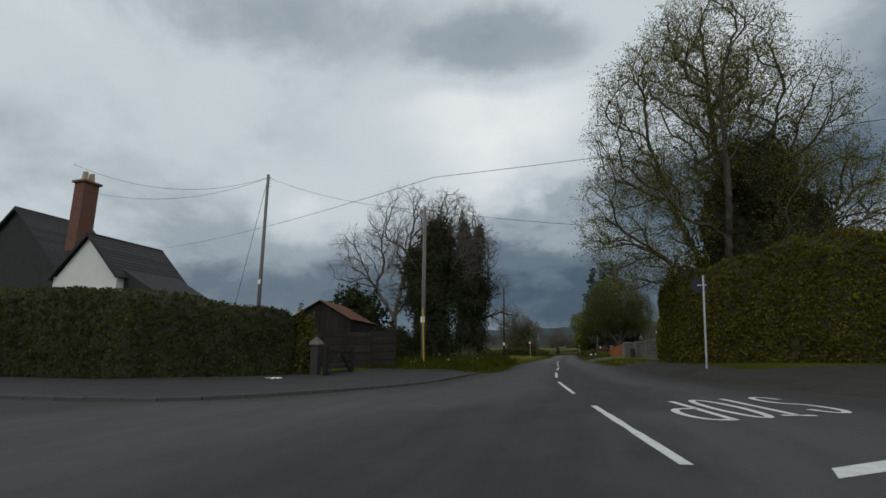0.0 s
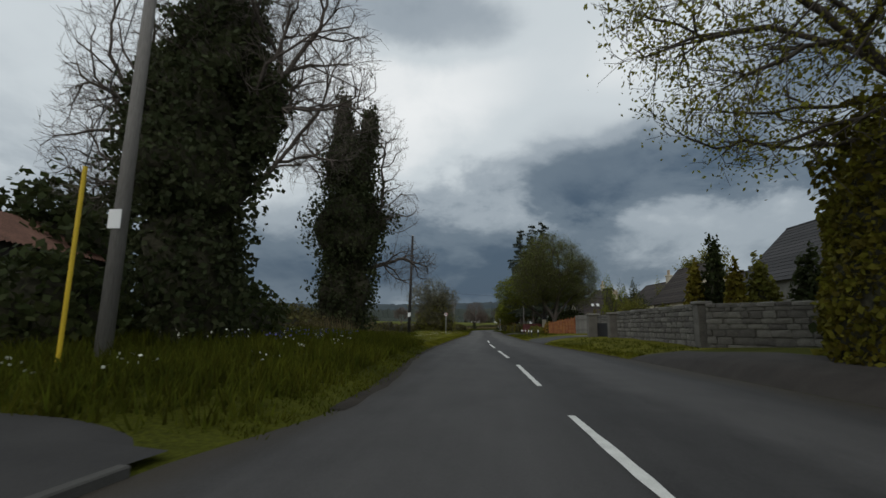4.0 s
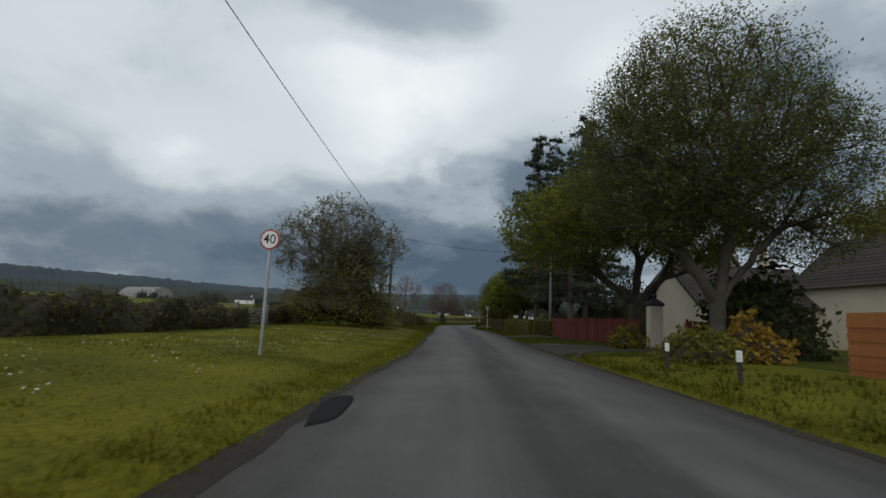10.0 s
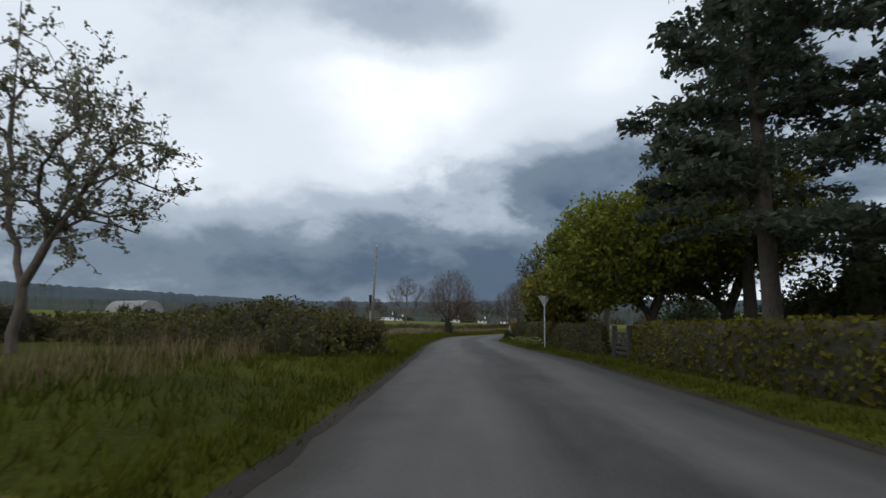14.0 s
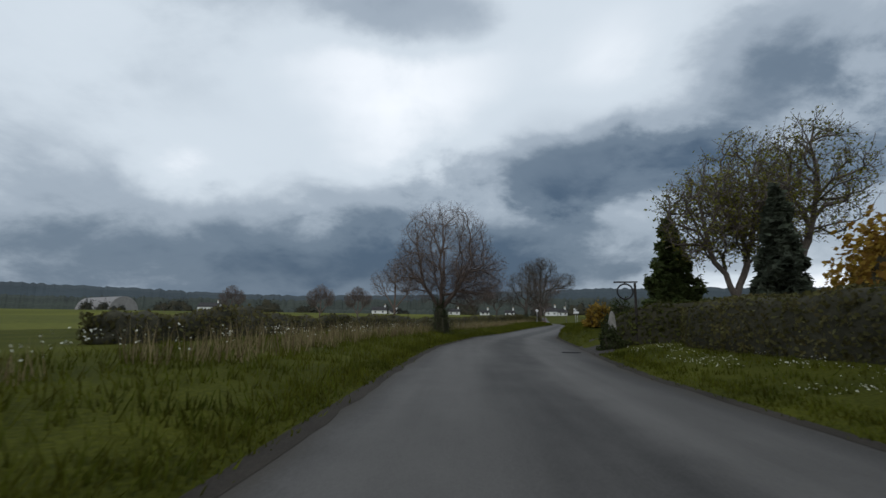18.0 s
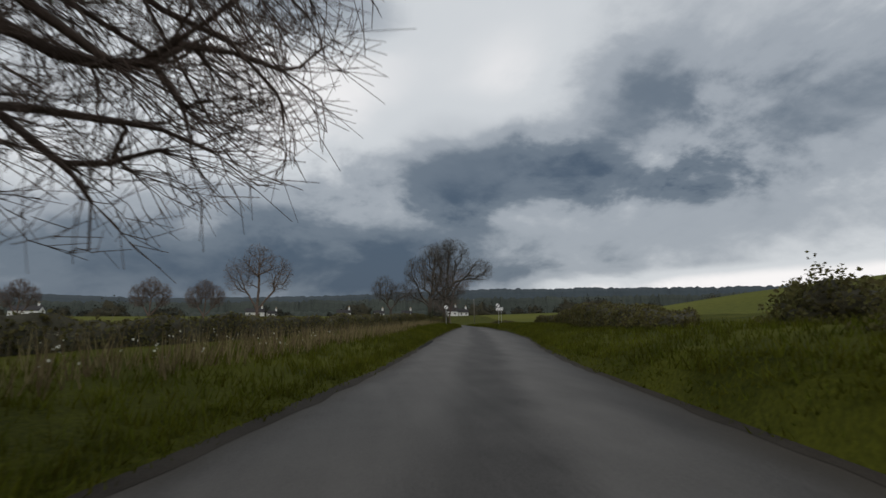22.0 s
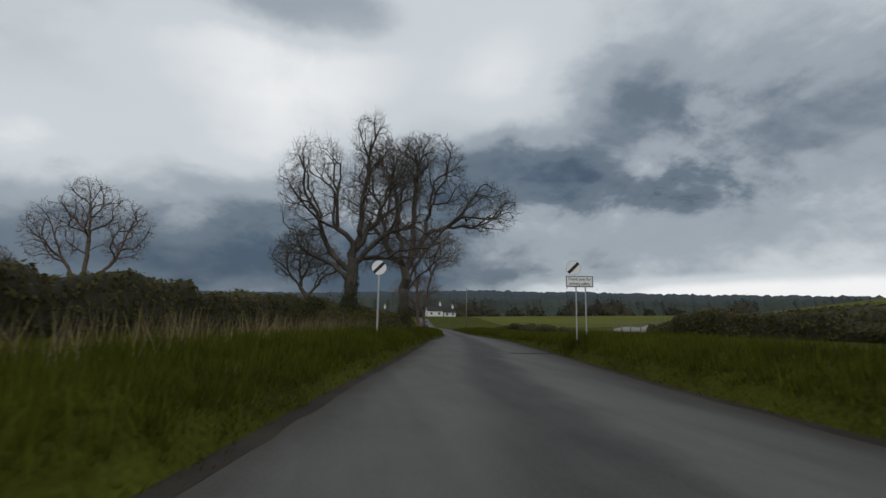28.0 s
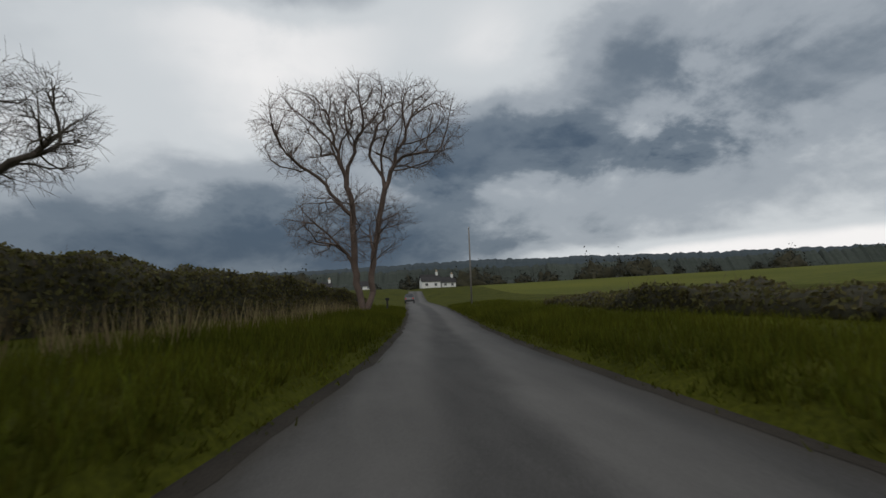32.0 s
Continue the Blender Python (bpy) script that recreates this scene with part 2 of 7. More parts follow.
    dirt = N("ShaderNodeMix")
    dirt.data_type = "RGBA"
    L(mth("MULTIPLY", mr.outputs[0], 0.8), dirt.inputs["Factor"])
    L(mul.outputs["Result"], dirt.inputs["A"])
    dirt.inputs["B"].default_value = (0.040, 0.032, 0.022, 1)
    L(dirt.outputs["Result"], b.inputs["Base Color"])
    b.inputs["Roughness"].default_value = 0.85
    b.inputs["Specular IOR Level"].default_value = 0.3
    bp = N("ShaderNodeBump")
    bp.inputs["Strength"].default_value, bp.inputs["Distance"].default_value = 0.7, 0.008
    L(mth("ADD", grain, mth("MULTIPLY", blot, 1.5)), bp.inputs["Height"])
    L(bp.outputs[0], b.inputs["Normal"])
    return m


M = {
    "asphalt": road_surface("asphalt", (0.068, 0.064, 0.060), (0.046, 0.044, 0.043)),
    "asphalt_side": material("side_road_asphalt", (0.034, 0.033, 0.033), 0.82, 0.3, 0.22, 90, 0.6, 0.006, spec=0.3),
    "asphalt_dark": material("asphalt_patch", (0.016, 0.016, 0.017), 0.95, 0.3, 1.5, 80, 0.6, 0.008, spec=0.08),
    "asphalt_worn": material("worn_tarmac", (0.085, 0.08, 0.074), 0.9, 0.35, 0.8, 60, 0.7, 0.01),
    "gravel": material("gritty_edge", (0.036, 0.031, 0.027), 0.95, 0.45, 1.6, 50, 0.9, 0.02),
    "margin": material("edge_grit", (0.042, 0.037, 0.031), 0.95, 0.5, 0.7, 40, 0.9, 0.02, color2=(0.058, 0.050, 0.041), spec=0.1),
    "pavement": material("pavement_tarmac", (0.036, 0.034, 0.033), 0.9, 0.35, 0.7, 60, 0.6, 0.008),
    "kerb": material("kerb_stone", (0.075, 0.072, 0.066), 0.9, 0.3, 2.0, 60, 0.5, 0.006, spread=0.15),
    "paint": material("road_paint", (0.62, 0.62, 0.58), 0.75, 0.25, 4.0, 60, 0.4, 0.003, color2=(0.75, 0.75, 0.71)),
    "grass": material("turf", (0.036, 0.045, 0.007), 0.95, 0.5, 0.35, 14, 0.9, 0.05, color2=(0.082, 0.086, 0.010), spec=0.05),
    "mown": material("mown_turf", (0.068, 0.073, 0.008), 0.95, 0.45, 0.4, 12, 0.9, 0.05, color2=(0.150, 0.142, 0.014), spec=0.05),
    "mown_dry": material("dry_mown_turf", (0.075, 0.070, 0.014), 0.95, 0.4, 0.6, 12, 0.9, 0.05, color2=(0.145, 0.125, 0.030), spec=0.05),
    "soil": material("bare_earth", (0.085, 0.048, 0.028), 0.95, 0.4, 1.2, 25, 0.9, 0.03, color2=(0.12, 0.088, 0.058)),
    "field": material("field", (0.075, 0.092, 0.016), 0.95, 0.35, 0.02, 1.5, 0.3, 0.05, color2=(0.13, 0.13, 0.022), spec=0.05),
    "blade": material("grass_blades", (0.052, 0.064, 0.009), 0.8, 0.4, 0.4, 4, 0, spread=0.4, through_light=0.4, color2=(0.118, 0.122, 0.014), spec=0.05),
    "blade_mown": material("mown_grass_blades", (0.115, 0.118, 0.012), 0.8, 0.35, 0.4, 4, 0, spread=0.35, through_light=0.4, color2=(0.20, 0.19, 0.02), spec=0.05),
    "straw": material("dry_grass", (0.19, 0.15, 0.08), 0.9, 0.3, 1.0, 6, 0, spread=0.4, through_light=0.3, spec=0.05),
    "flower": material("white_flowers", (0.62, 0.62, 0.52), 0.8, 0.15, 4, 30, 0, spread=0.15),
    "bluebell": material("bluebells", (0.10, 0.10, 0.30), 0.8, 0.25, 4, 30, 0, spread=0.3),
    "bark": material("bark", (0.080, 0.068, 0.056), 0.95, 0.45, 1.5, 22, 0.9, 0.03, stretch=(1, 1, 0.25)),
    "bark_pale": material("pale_bark", (0.12, 0.10, 0.085), 0.95, 0.4, 1.5, 22, 0.9, 0.03, stretch=(1, 1, 0.25)),
    "twig_warm": material("warm_grey_twigs", (0.125, 0.092, 0.076), 0.95, 0.35, 1.5, 22, 0.5, 0.02),
    "ivy": leaf("ivy_leaves", (0.046, 0.060, 0.028), (0.090, 0.100, 0.046)),
    "leaf_spring": leaf("spring_leaves", (0.176, 0.176, 0.028), (0.297, 0.275, 0.044)),
    "leaf_oak": leaf("olive_leaves", (0.132, 0.139, 0.026), (0.238, 0.218, 0.046)),
    "leaf_willow": leaf("willow_leaves", (0.098, 0.115, 0.029), (0.184, 0.190, 0.052)),
    "leaf_bright": leaf("bright_leaves", (0.138, 0.163, 0.021), (0.237, 0.250, 0.035)),
    "leaf_alder": leaf("alder_leaves", (0.055, 0.062, 0.026), (0.11, 0.115, 0.048)),
    "leaf_ivy_top": leaf("ivy_top_leaves", (0.03, 0.036, 0.014), (0.06, 0.062, 0.024)),
    "leaf_dark": leaf("dark_leaves", (0.035, 0.048, 0.019), (0.072, 0.083, 0.029)),
    "leaf_blossom": leaf("grey_green_leaves", (0.138, 0.143, 0.082), (0.276, 0.259, 0.179)),
    "leaf_orange": leaf("orange_yellow_leaves", (0.28, 0.16, 0.025), (0.42, 0.27, 0.05)),
    "leaf_gorse": leaf("gorse_leaves", (0.13, 0.085, 0.02), (0.34, 0.21, 0.03)),
    "leaf_gold": leaf("gold_leaves", (0.16, 0.13, 0.02), (0.26, 0.21, 0.03)),
    "needle": leaf("spruce_needles", (0.066, 0.080, 0.058), (0.130, 0.150, 0.105)),
    "needle_green": leaf("cedar_needles", (0.062, 0.084, 0.028), (0.118, 0.145, 0.048)),
    "hedge_l": leaf("laurel_hedge_leaves", (0.050, 0.057, 0.018), (0.112, 0.115, 0.027)),
    "hedge_r": leaf("beech_hedge_leaves", (0.094, 0.09, 0.013), (0.185, 0.16, 0.022)),
    "hedge_f": leaf("field_hedge_leaves", (0.074, 0.076, 0.027), (0.149, 0.128, 0.049)),
    # solid fill behind the leaves; its dark colour stands for the shade between them
    "hedge_core": material("shaded_hedge_inside", (0.045, 0.042, 0.026), 1.0, 0.4, 2, 12, 0.8, 0.05),
    "wood_dark": material("dark_boards", (0.024, 0.020, 0.018), 0.9, 0.4, 1.5, 30, 0.6, 0.01, spread=0.25, stretch=(1, 1, 0.3)),
    "rust": material("rusty_sheet_roof", (0.13, 0.065, 0.045), 0.8, 0.4, 1.2, 20, 0.4, 0.01),
    "pole": material("weathered_pole", (0.19, 0.178, 0.165), 0.9, 0.3, 1.0, 40, 0.6, 0.01, stretch=(1, 1, 0.1)),
    "pole_dark": material("creosoted_pole", (0.045, 0.042, 0.042), 0.9, 0.3, 1.0, 40, 0.6, 0.01, stretch=(1, 1, 0.1)),
    "metal": material("galvanised_metal", (0.45, 0.46, 0.47), 0.45, 0.12, 3, 40, 0.1, 0.002, metal=0.7),
    "sign_grey": material("sign_back", (0.24, 0.25, 0.25), 0.6, 0.12, 2, 30, 0.1, 0.002),
    "white": material("white_sheeting", (0.80, 0.80, 0.79), 0.5, 0.05, 2, 30, 0, spec=0.5),
    "red": material("red_sheeting", (0.42, 0.035, 0.03), 0.5, 0.08, 2, 30, 0, spec=0.5),
    "black": material("black_sheeting", (0.02, 0.02, 0.022), 0.5, 0.2, 2, 30, 0),
    "yellow": material("yellow_guard", (0.55, 0.38, 0.02), 0.6, 0.15, 2, 30, 0),
    "wire": material("wire", (0.02, 0.02, 0.022), 0.7, 0.1, 2, 30, 0),
    "orange_fence": material("orange_stained_boards", (0.30, 0.105, 0.035), 0.85, 0.3, 1.2, 35, 0.5, 0.006, spread=0.18, stretch=(0.3, 0.3, 1)),
    "red_fence": material("red_stained_boards", (0.12, 0.021, 0.017), 0.85, 0.3, 1.2, 35, 0.5, 0.006, spread=0.15),
    "grey_fence": material("grey_boards", (0.19, 0.18, 0.165), 0.9, 0.3, 1.0, 35, 0.5, 0.006, spread=0.12),
    "stone": material("grey_rubble_stone", (0.145, 0.135, 0.12), 0.95, 0.4, 2.0, 25, 0.9, 0.02, spread=0.3),
    "mortar": material("mortar", (0.13, 0.12, 0.105), 0.95, 0.3, 2.0, 40, 0.6, 0.01),
    "render": material("cream_render", (0.52, 0.46, 0.36), 0.9, 0.1, 0.7, 60, 0.4, 0.004),
    "render_white": material("white_render", (0.70, 0.70, 0.68), 0.9, 0.08, 0.7, 60, 0.4, 0.004),
    "brick": material("red_brick", (0.17, 0.085, 0.062), 0.9, 0.3, 3.0, 50, 0.5, 0.005, spread=0.25),
    "slate": material("slate_tiles", (0.036, 0.034, 0.035), 0.75, 0.3, 1.5, 30, 0.4, 0.006, spread=0.25),
    "tile": material("brown_roof_tiles", (0.040, 0.032, 0.028), 0.9, 0.3, 1.5, 30, 0.5, 0.006, spread=0.25),
    "trim": material("dark_trim", (0.03, 0.03, 0.035), 0.7, 0.2, 2, 30, 0.2, 0.003),
    "glass": material("window_glass", (0.02, 0.025, 0.03), 0.08, 0.1, 1, 10, 0, spec=0.8),
    "clay": material("chimney_pot_clay", (0.42, 0.33, 0.24), 0.85, 0.2, 2, 30, 0.3, 0.004),
    "rock": material("boulder", (0.22, 0.21, 0.19), 0.95, 0.4, 2.0, 25, 0.9, 0.02),
    "car": material("dark_car_paint", (0.03, 0.033, 0.04), 0.3, 0.1, 1, 10, 0, spec=0.6),
    "rubber": material("tyre_rubber", (0.02, 0.02, 0.02), 0.9, 0.2, 3, 30, 0.2),
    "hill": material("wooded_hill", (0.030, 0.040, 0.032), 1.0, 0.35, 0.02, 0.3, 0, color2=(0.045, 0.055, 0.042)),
    # distance haze is mixed into the colour: greyed far leaves, bluer far hills
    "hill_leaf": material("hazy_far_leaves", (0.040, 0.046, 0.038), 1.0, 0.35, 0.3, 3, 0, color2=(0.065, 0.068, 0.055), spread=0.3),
    "hill_hazed": material("far_hill_with_haze", (0.036, 0.050, 0.058), 1.0, 0.2, 0.01, 0.1, 0),
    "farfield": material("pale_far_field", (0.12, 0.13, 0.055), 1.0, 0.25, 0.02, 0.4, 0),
    "sheet": material("pale_polytunnel_sheet", (0.22, 0.21, 0.205), 0.75, 0.25, 0.5, 6, 0.3, 0.02),
}

# ---------- helpers ----------
def mesh_object(name, verts, faces, mat, parent=None, label="", smooth=False):
    me = bpy.data.meshes.new(name)
    me.from_pydata([tuple(v) for v in verts], [], [tuple(f) for f in faces])
    me.materials.append(mat)
    if smooth:
        me.polygons.foreach_set("use_smooth", [True] * len(me.polygons))
    me.update()
    ob = new(name, me)
    if parent:
        ob.parent = parent
    if label:
        ob["label"] = label
    return ob


def fast_mesh(name, verts, quads, mat, parent=None, smooth=False, tris=False):
    """A mesh from numpy arrays of places and of faces with three or four corners."""
    k = quads.shape[1]
    me = bpy.data.meshes.new(name)
    me.vertices.add(len(verts))
    me.vertices.foreach_set("co", np.asarray(verts, np.float32).ravel())
    me.loops.add(quads.size)
    me.loops.foreach_set("vertex_index", np.asarray(quads, np.int32).ravel())
    me.polygons.add(len(quads))
    me.polygons.foreach_set("loop_start", np.arange(0, quads.size, k, dtype=np.int32))
    me.polygons.foreach_set("loop_total", np.full(len(quads), k, np.int32))
    if smooth:
        me.polygons.foreach_set("use_smooth", np.ones(len(quads), bool))
    me.materials.append(mat)
    me.update(calc_edges=True)
    ob = new(name, me)
    if parent:
        ob.parent = parent
    return ob


def empty(name, x, y, z=0.0, rz=0.0):
    ob = new(name)
    ob.empty_display_size = 0.2
    ob.matrix_basis = pose(x, y, z, 0, 0, rz)
    return ob


def part(name, bm, mat, parent, label="", smooth=False):
    me = bpy.data.meshes.new(name)
    bmesh.ops.recalc_face_normals(bm, faces=bm.faces[:])
    bm.to_mesh(me)
    bm.free()
    me.materials.append(mat)
    if smooth:
        me.polygons.foreach_set("use_smooth", [True] * len(me.polygons))
    ob = new(name, me)
    ob.parent = parent
    if label:
        ob["label"] = label
    return ob


def box_bm(sx, sy, sz, x=0, y=0, z=0, bevel=0.0, bm=None):
    """A box with its base at z and its middle at x, y."""
    bm = bm or bmesh.new()
    r = bmesh.ops.create_cube(bm, size=1)
    bmesh.ops.transform(bm, matrix=Matrix.Translation((x, y, z + sz / 2)) @ Matrix.Diagonal((sx, sy, sz, 1)), verts=r["verts"])
    if bevel:
        es = {e for v in r["verts"] for e in v.link_edges}
        bmesh.ops.bevel(bm, geom=list(es), offset=bevel, segments=1, affect="EDGES")
    return bm


def rod_bm(p0, p1, r0, r1=None, n=10, bm=None):
    bm = bm or bmesh.new()
    p0, p1 = Vector(p0), Vector(p1)
    d = p1 - p0
    r = bmesh.ops.create_cone(bm, cap_ends=True, segments=n, radius1=r0, radius2=r1 or r0, depth=d.length)
    bmesh.ops.transform(bm, matrix=Matrix.Translation((p0 + p1) / 2) @ d.to_track_quat("Z", "Y").to_matrix().to_4x4(), verts=r["verts"])
    return bm


def prism(pts, y0, y1):
    """An outline in x and z drawn out from y0 to y1."""
    n = len(pts)
    v = [(x, y0, z) for x, z in pts] + [(x, y1, z) for x, z in pts]
    f = [tuple(range(n)), tuple(range(2 * n - 1, n - 1, -1))] + [(i, i + n, (i + 1) % n + n, (i + 1) % n) for i in range(n)]
    bm = bmesh.new()
    vs = [bm.verts.new(p) for p in v]
    for q in f:
        bm.faces.new([vs[i] for i in q])
    return bm


# road edges along y: left and right
EDGE_Y = [-40, 12, 15.6, 16.3, 18, 20.6, 22.6, 25.5, 28, 33, 36, 40, 45, 51, 56, 60, 64, 70, 77, 87, 95, 102, 110, 122, 130, 145, 160, 168, 175, 182, 187, 200, 210, 220, 230, 241.6, 255, 262, 266.5, 272, 277.5, 286.3, 290, 295.3, 302.3, 309.3, 324.3, 343.3, 392.3, 472.3]
EDGE_L = [-12, -12, -11.5, -9.3, -7.95, -6.6, -5.8, -5.25, -5.12, -4.95, -4.25, -4.3, -4.6, -4.95, -5.1, -5.2, -5.15, -5.1, -5.1, -5, -4.9, -4.65, -4.75, -5.2, -5.1, -5.5, -6.1, -6.1, -6, -5.85, -5.6, -3.7, -1, 1.2, 3.2, 5.71, 8.66, 10.21, 11.27, 12.56, 13.81, 15.8, 16.83, 18.3, 20, 21.2, 23.2, 25.31, 30.81, 40.8]
EDGE_R = [9, 10, 9.6, 9.4, 9, 8.6, 8, 6.9, 5.9, 4.9, 4.7, 4.5, 4.2, 3.9, 3.4, 2.95, 2.6, 2.3, 1.8, 1.65, 1.55, 1.35, 1.3, 1.3, 1.5, 1.6, 0.45, 0.2, 0.15, 0.8, 1.3, 2.7, 4.7, 7.3, 10.3, 13, 16.1, 17.2, 18.1, 19.3, 20.4, 22.08, 22.7, 23.23, 23.78, 24.58, 26.9, 29.7, 35.4, 45.4]


def left_edge(y):
    return float(np.interp(y, EDGE_Y, EDGE_L))


def right_edge(y):
    return float(np.interp(y, EDGE_Y, EDGE_R))


def rise(y):
    """The long slope of the land beyond the bend."""
    u = min(1.0, max(0.0, (y - 385) / 115))
    return 4.2 * u * u * (3 - 2 * u)


def ground_z(x, y):
    """Height of the land beside the road."""
    l, r = left_edge(y), right_edge(y)
    if l <= x <= r:
        return rise(y)
    left = x < l
    d = l - x if left else x - r
    if left:
        top = float(np.interp(y, [0, 33, 37, 41, 55, 63, 75, 100, 150, 186, 192, 206, 230, 272, 325, 430], [0.02, 0.04, 0.5, 0.85, 0.85, 0.6, 0.45, 0.35, 0.5, 0.55, 0.55, 0.55, 0.6, 0.85, 0.5, 0.5]))
        steep = 0.0
    else:
        top = float(np.interp(y, [0, 17, 24, 31, 44, 54, 60, 70, 78, 86, 94, 106, 150, 172, 187, 190.5, 206, 230, 272, 288, 325, 430], [0.03, 0.03, 0.25, 0.7, 0.75, 0.4, 0.55, 0.6, 0.7, 0.6, 0.42, 0.22, 0.3, 0.5, 0.6, 1.4, 1.2, 0.8, 0.9, 0.5, 0.5, 0.5]))
        steep = min(1.0, max(0.0, (y - 26) / 6)) * min(1.0, max(0.0, (52 - y) / 8))
        steep = max(steep, min(1.0, max(0.0, (y - 187) / 2)) * min(1.0, max(0.0, (214 - y) / 12)))
    steep = max(steep, min(1.0, max(0.0, (y - 238) / 14)) * min(1.0, max(0.0, (325 - y) / 25)))
    z = rise(y) + top * float(np.interp(d, [0, 0.25, 0.6, 2.5, 6], [0.0, 0.1 + 0.3 * steep, 0.25 + 0.4 * steep, 0.72 + 0.14 * steep, 1.0]))
    z += 0.08 * noise.noise(Vector((x * 0.35, y * 0.35, 0))) * min(1, d / 1.5) * min(1, top * 5)
    far = max(0.0, d - 12)
    z += (0.008 if left else 0.012 + 0.012 * min(1, max(0, (y - 190) / 60))) * min(far, 500)
    if not left:
        z += 0.085 * min(max(d - 20, 0.0), 110) * min(1, max(0, (y - 200) / 20)) * min(1, max(0, (355 - y) / 60))
        z += 0.05 * min(far, 40) * min(1, max(0, (y - 186) / 14)) * min(1, max(0, (350 - y) / 60))
    return z

# ---------- ground, road, markings ----------
def make_ground():
    ys = [-3000, -1200, -500, -200, -100, -70] + list(range(-60, 12, 2)) + list(range(12, 40)) + list(range(40, 461, 2)) + [480, 520, 600, 750, 1000, 1500, 2500, 4000]
    offs = [0.0, 0.35, 0.8, 1.4, 2.2, 3.2, 4.5, 6, 8, 11, 15, 22, 35, 60, 110, 200, 400, 900, 3000]
    cols = [("l", o) for o in reversed(offs)] + [("m", 0.03), ("m", 0.97)] + [("r", o) for o in offs]
    verts, faces, idx = [], [], []
    for y in ys:
        l, r = left_edge(y), right_edge(y)
        for side, o in cols:
            x = l - o if side == "l" else r + o if side == "r" else l + (r - l) * o
            junction = -5.0 < y < 15.8
            if side == "m" or junction:
                z = rise(y) - 0.10
            else:
                z = ground_z(x, y) if o else rise(y) + 0.002
            verts.append((x, y, z))
    nc = len(cols)
    for j in range(len(ys) - 1):
        for i in range(nc - 1):
            a = j * nc + i
            faces.append((a, a + 1, a + nc + 1, a + nc))
            o = min(cols[i][1], cols[i + 1][1]) if cols[i][0] != "m" else 0
            k = 1 if o >= 22 else 0
            if i < len(offs) - 1 and 58 <= ys[j] < 128:
                k = 2 if o < (3.5 if ys[j] < 72 else 8) else k
                k = 3 if ys[j] >= 110 and 0.3 < o < 6 else k
            if cols[i][0] == "r" and 50 <= ys[j] < 104 and o < 6:
                k = 2
            if cols[i][0] == "r" and (14 <= ys[j] < 50 and o < 2 or 14 <= ys[j] < 30 and o < 60):
                k = 4
            idx.append(k)
    ob = mesh_object("ground", verts, faces, M["grass"], smooth=True)
    for key in ("field", "mown", "mown_dry", "gravel"):
        ob.data.materials.append(M[key])
    ob.data.polygons.foreach_set("material_index", idx)
    tagged(ob, "rough green verge turf running out into farm fields", "ground", kind="structure")


def ribbon(name, ys, xl, xr, z, mat, n=6, crown=0.0):
    verts, faces = [], []
    for y, a, b in zip(ys, xl, xr):
        for i in range(n + 1):
            u = i / n
            verts.append((a + (b - a) * u, y, z + rise(y) + crown * (1 - (2 * u - 1) ** 2)))
    for j in range(len(ys) - 1):
        for i in range(n):
            k = j * (n + 1) + i
            faces.append((k, k + 1, k + n + 2, k + n + 1))
    ob = mesh_object(name, verts, faces, mat, smooth=True)
    lay = ob.data.uv_layers.new(name="UVMap")
    vi = np.empty(len(ob.data.loops), np.int32)
    ob.data.loops.foreach_get("vertex_index", vi)
    uv = np.stack([(vi % (n + 1)) / n, np.asarray(ys, float)[vi // (n + 1)]], 1)
    lay.data.foreach_set("uv", uv.astype(np.float32).ravel())
    return ob


make_ground()
ys = list(np.arange(-40, 461, 1.5))
road = ribbon("road", ys, [left_edge(y) for y in ys], [right_edge(y) for y in ys], 0.0, M["asphalt"], 8, 0.0)
tagged(road, "worn grey asphalt country road", "road", kind="structure")
cross = ribbon("side_road", [-4.5, 0, 5, 10, 15.5], [-160] * 5, [160] * 5, -0.012, M["asphalt_side"], 40)
tagged(cross, "worn asphalt side road across the junction", "road", kind="structure")
rng = random.Random(5)


def dash(x, y, l=6.0, w=0.13, head=0.0):
    """One painted centre-line mark with worn edges."""
    top, n = [], 14
    for i in range(n + 1):
        v = l * i / n
        top.append((w / 2 + rng.uniform(-0.014, 0.012), v))
    verts = [(-a, v, 0) for a, v in top] + [(a, v, 0) for a, v in top]
    faces = [(i, i + n + 1, i + n + 2, i + 1) for i in range(n)]
    ob = mesh_object("centre_line_mark", verts, faces, M["paint"])
    ob.matrix_basis = pose(x, y, 0.006, 0, 0, head)
    return tagged(ob, "worn white painted dash on the asphalt", "road marking", "centre line", "structure")


dash(1.72, 11.3, 6.2, 0.15, 7.4)
CENTRE = [(20.9, 0.46), (27.2, -0.23), (30.4, -0.4), (36.8, -0.65), (46.5, -0.82), (56.7, -1.25), (65, -1.6), (76, -1.72)]


def centre_x(y):
    return float(np.interp(y, [c[0] for c in CENTRE], [c[1] for c in CENTRE]))


for y0 in (20.9, 30.5, 40.1, 49.8, 59.3, 68.9):
    x0, x1 = centre_x(y0), centre_x(y0 + 6)
    dash(x0, y0, 6.0, 0.13, -math.degrees(math.atan2(x1 - x0, 6.0)))


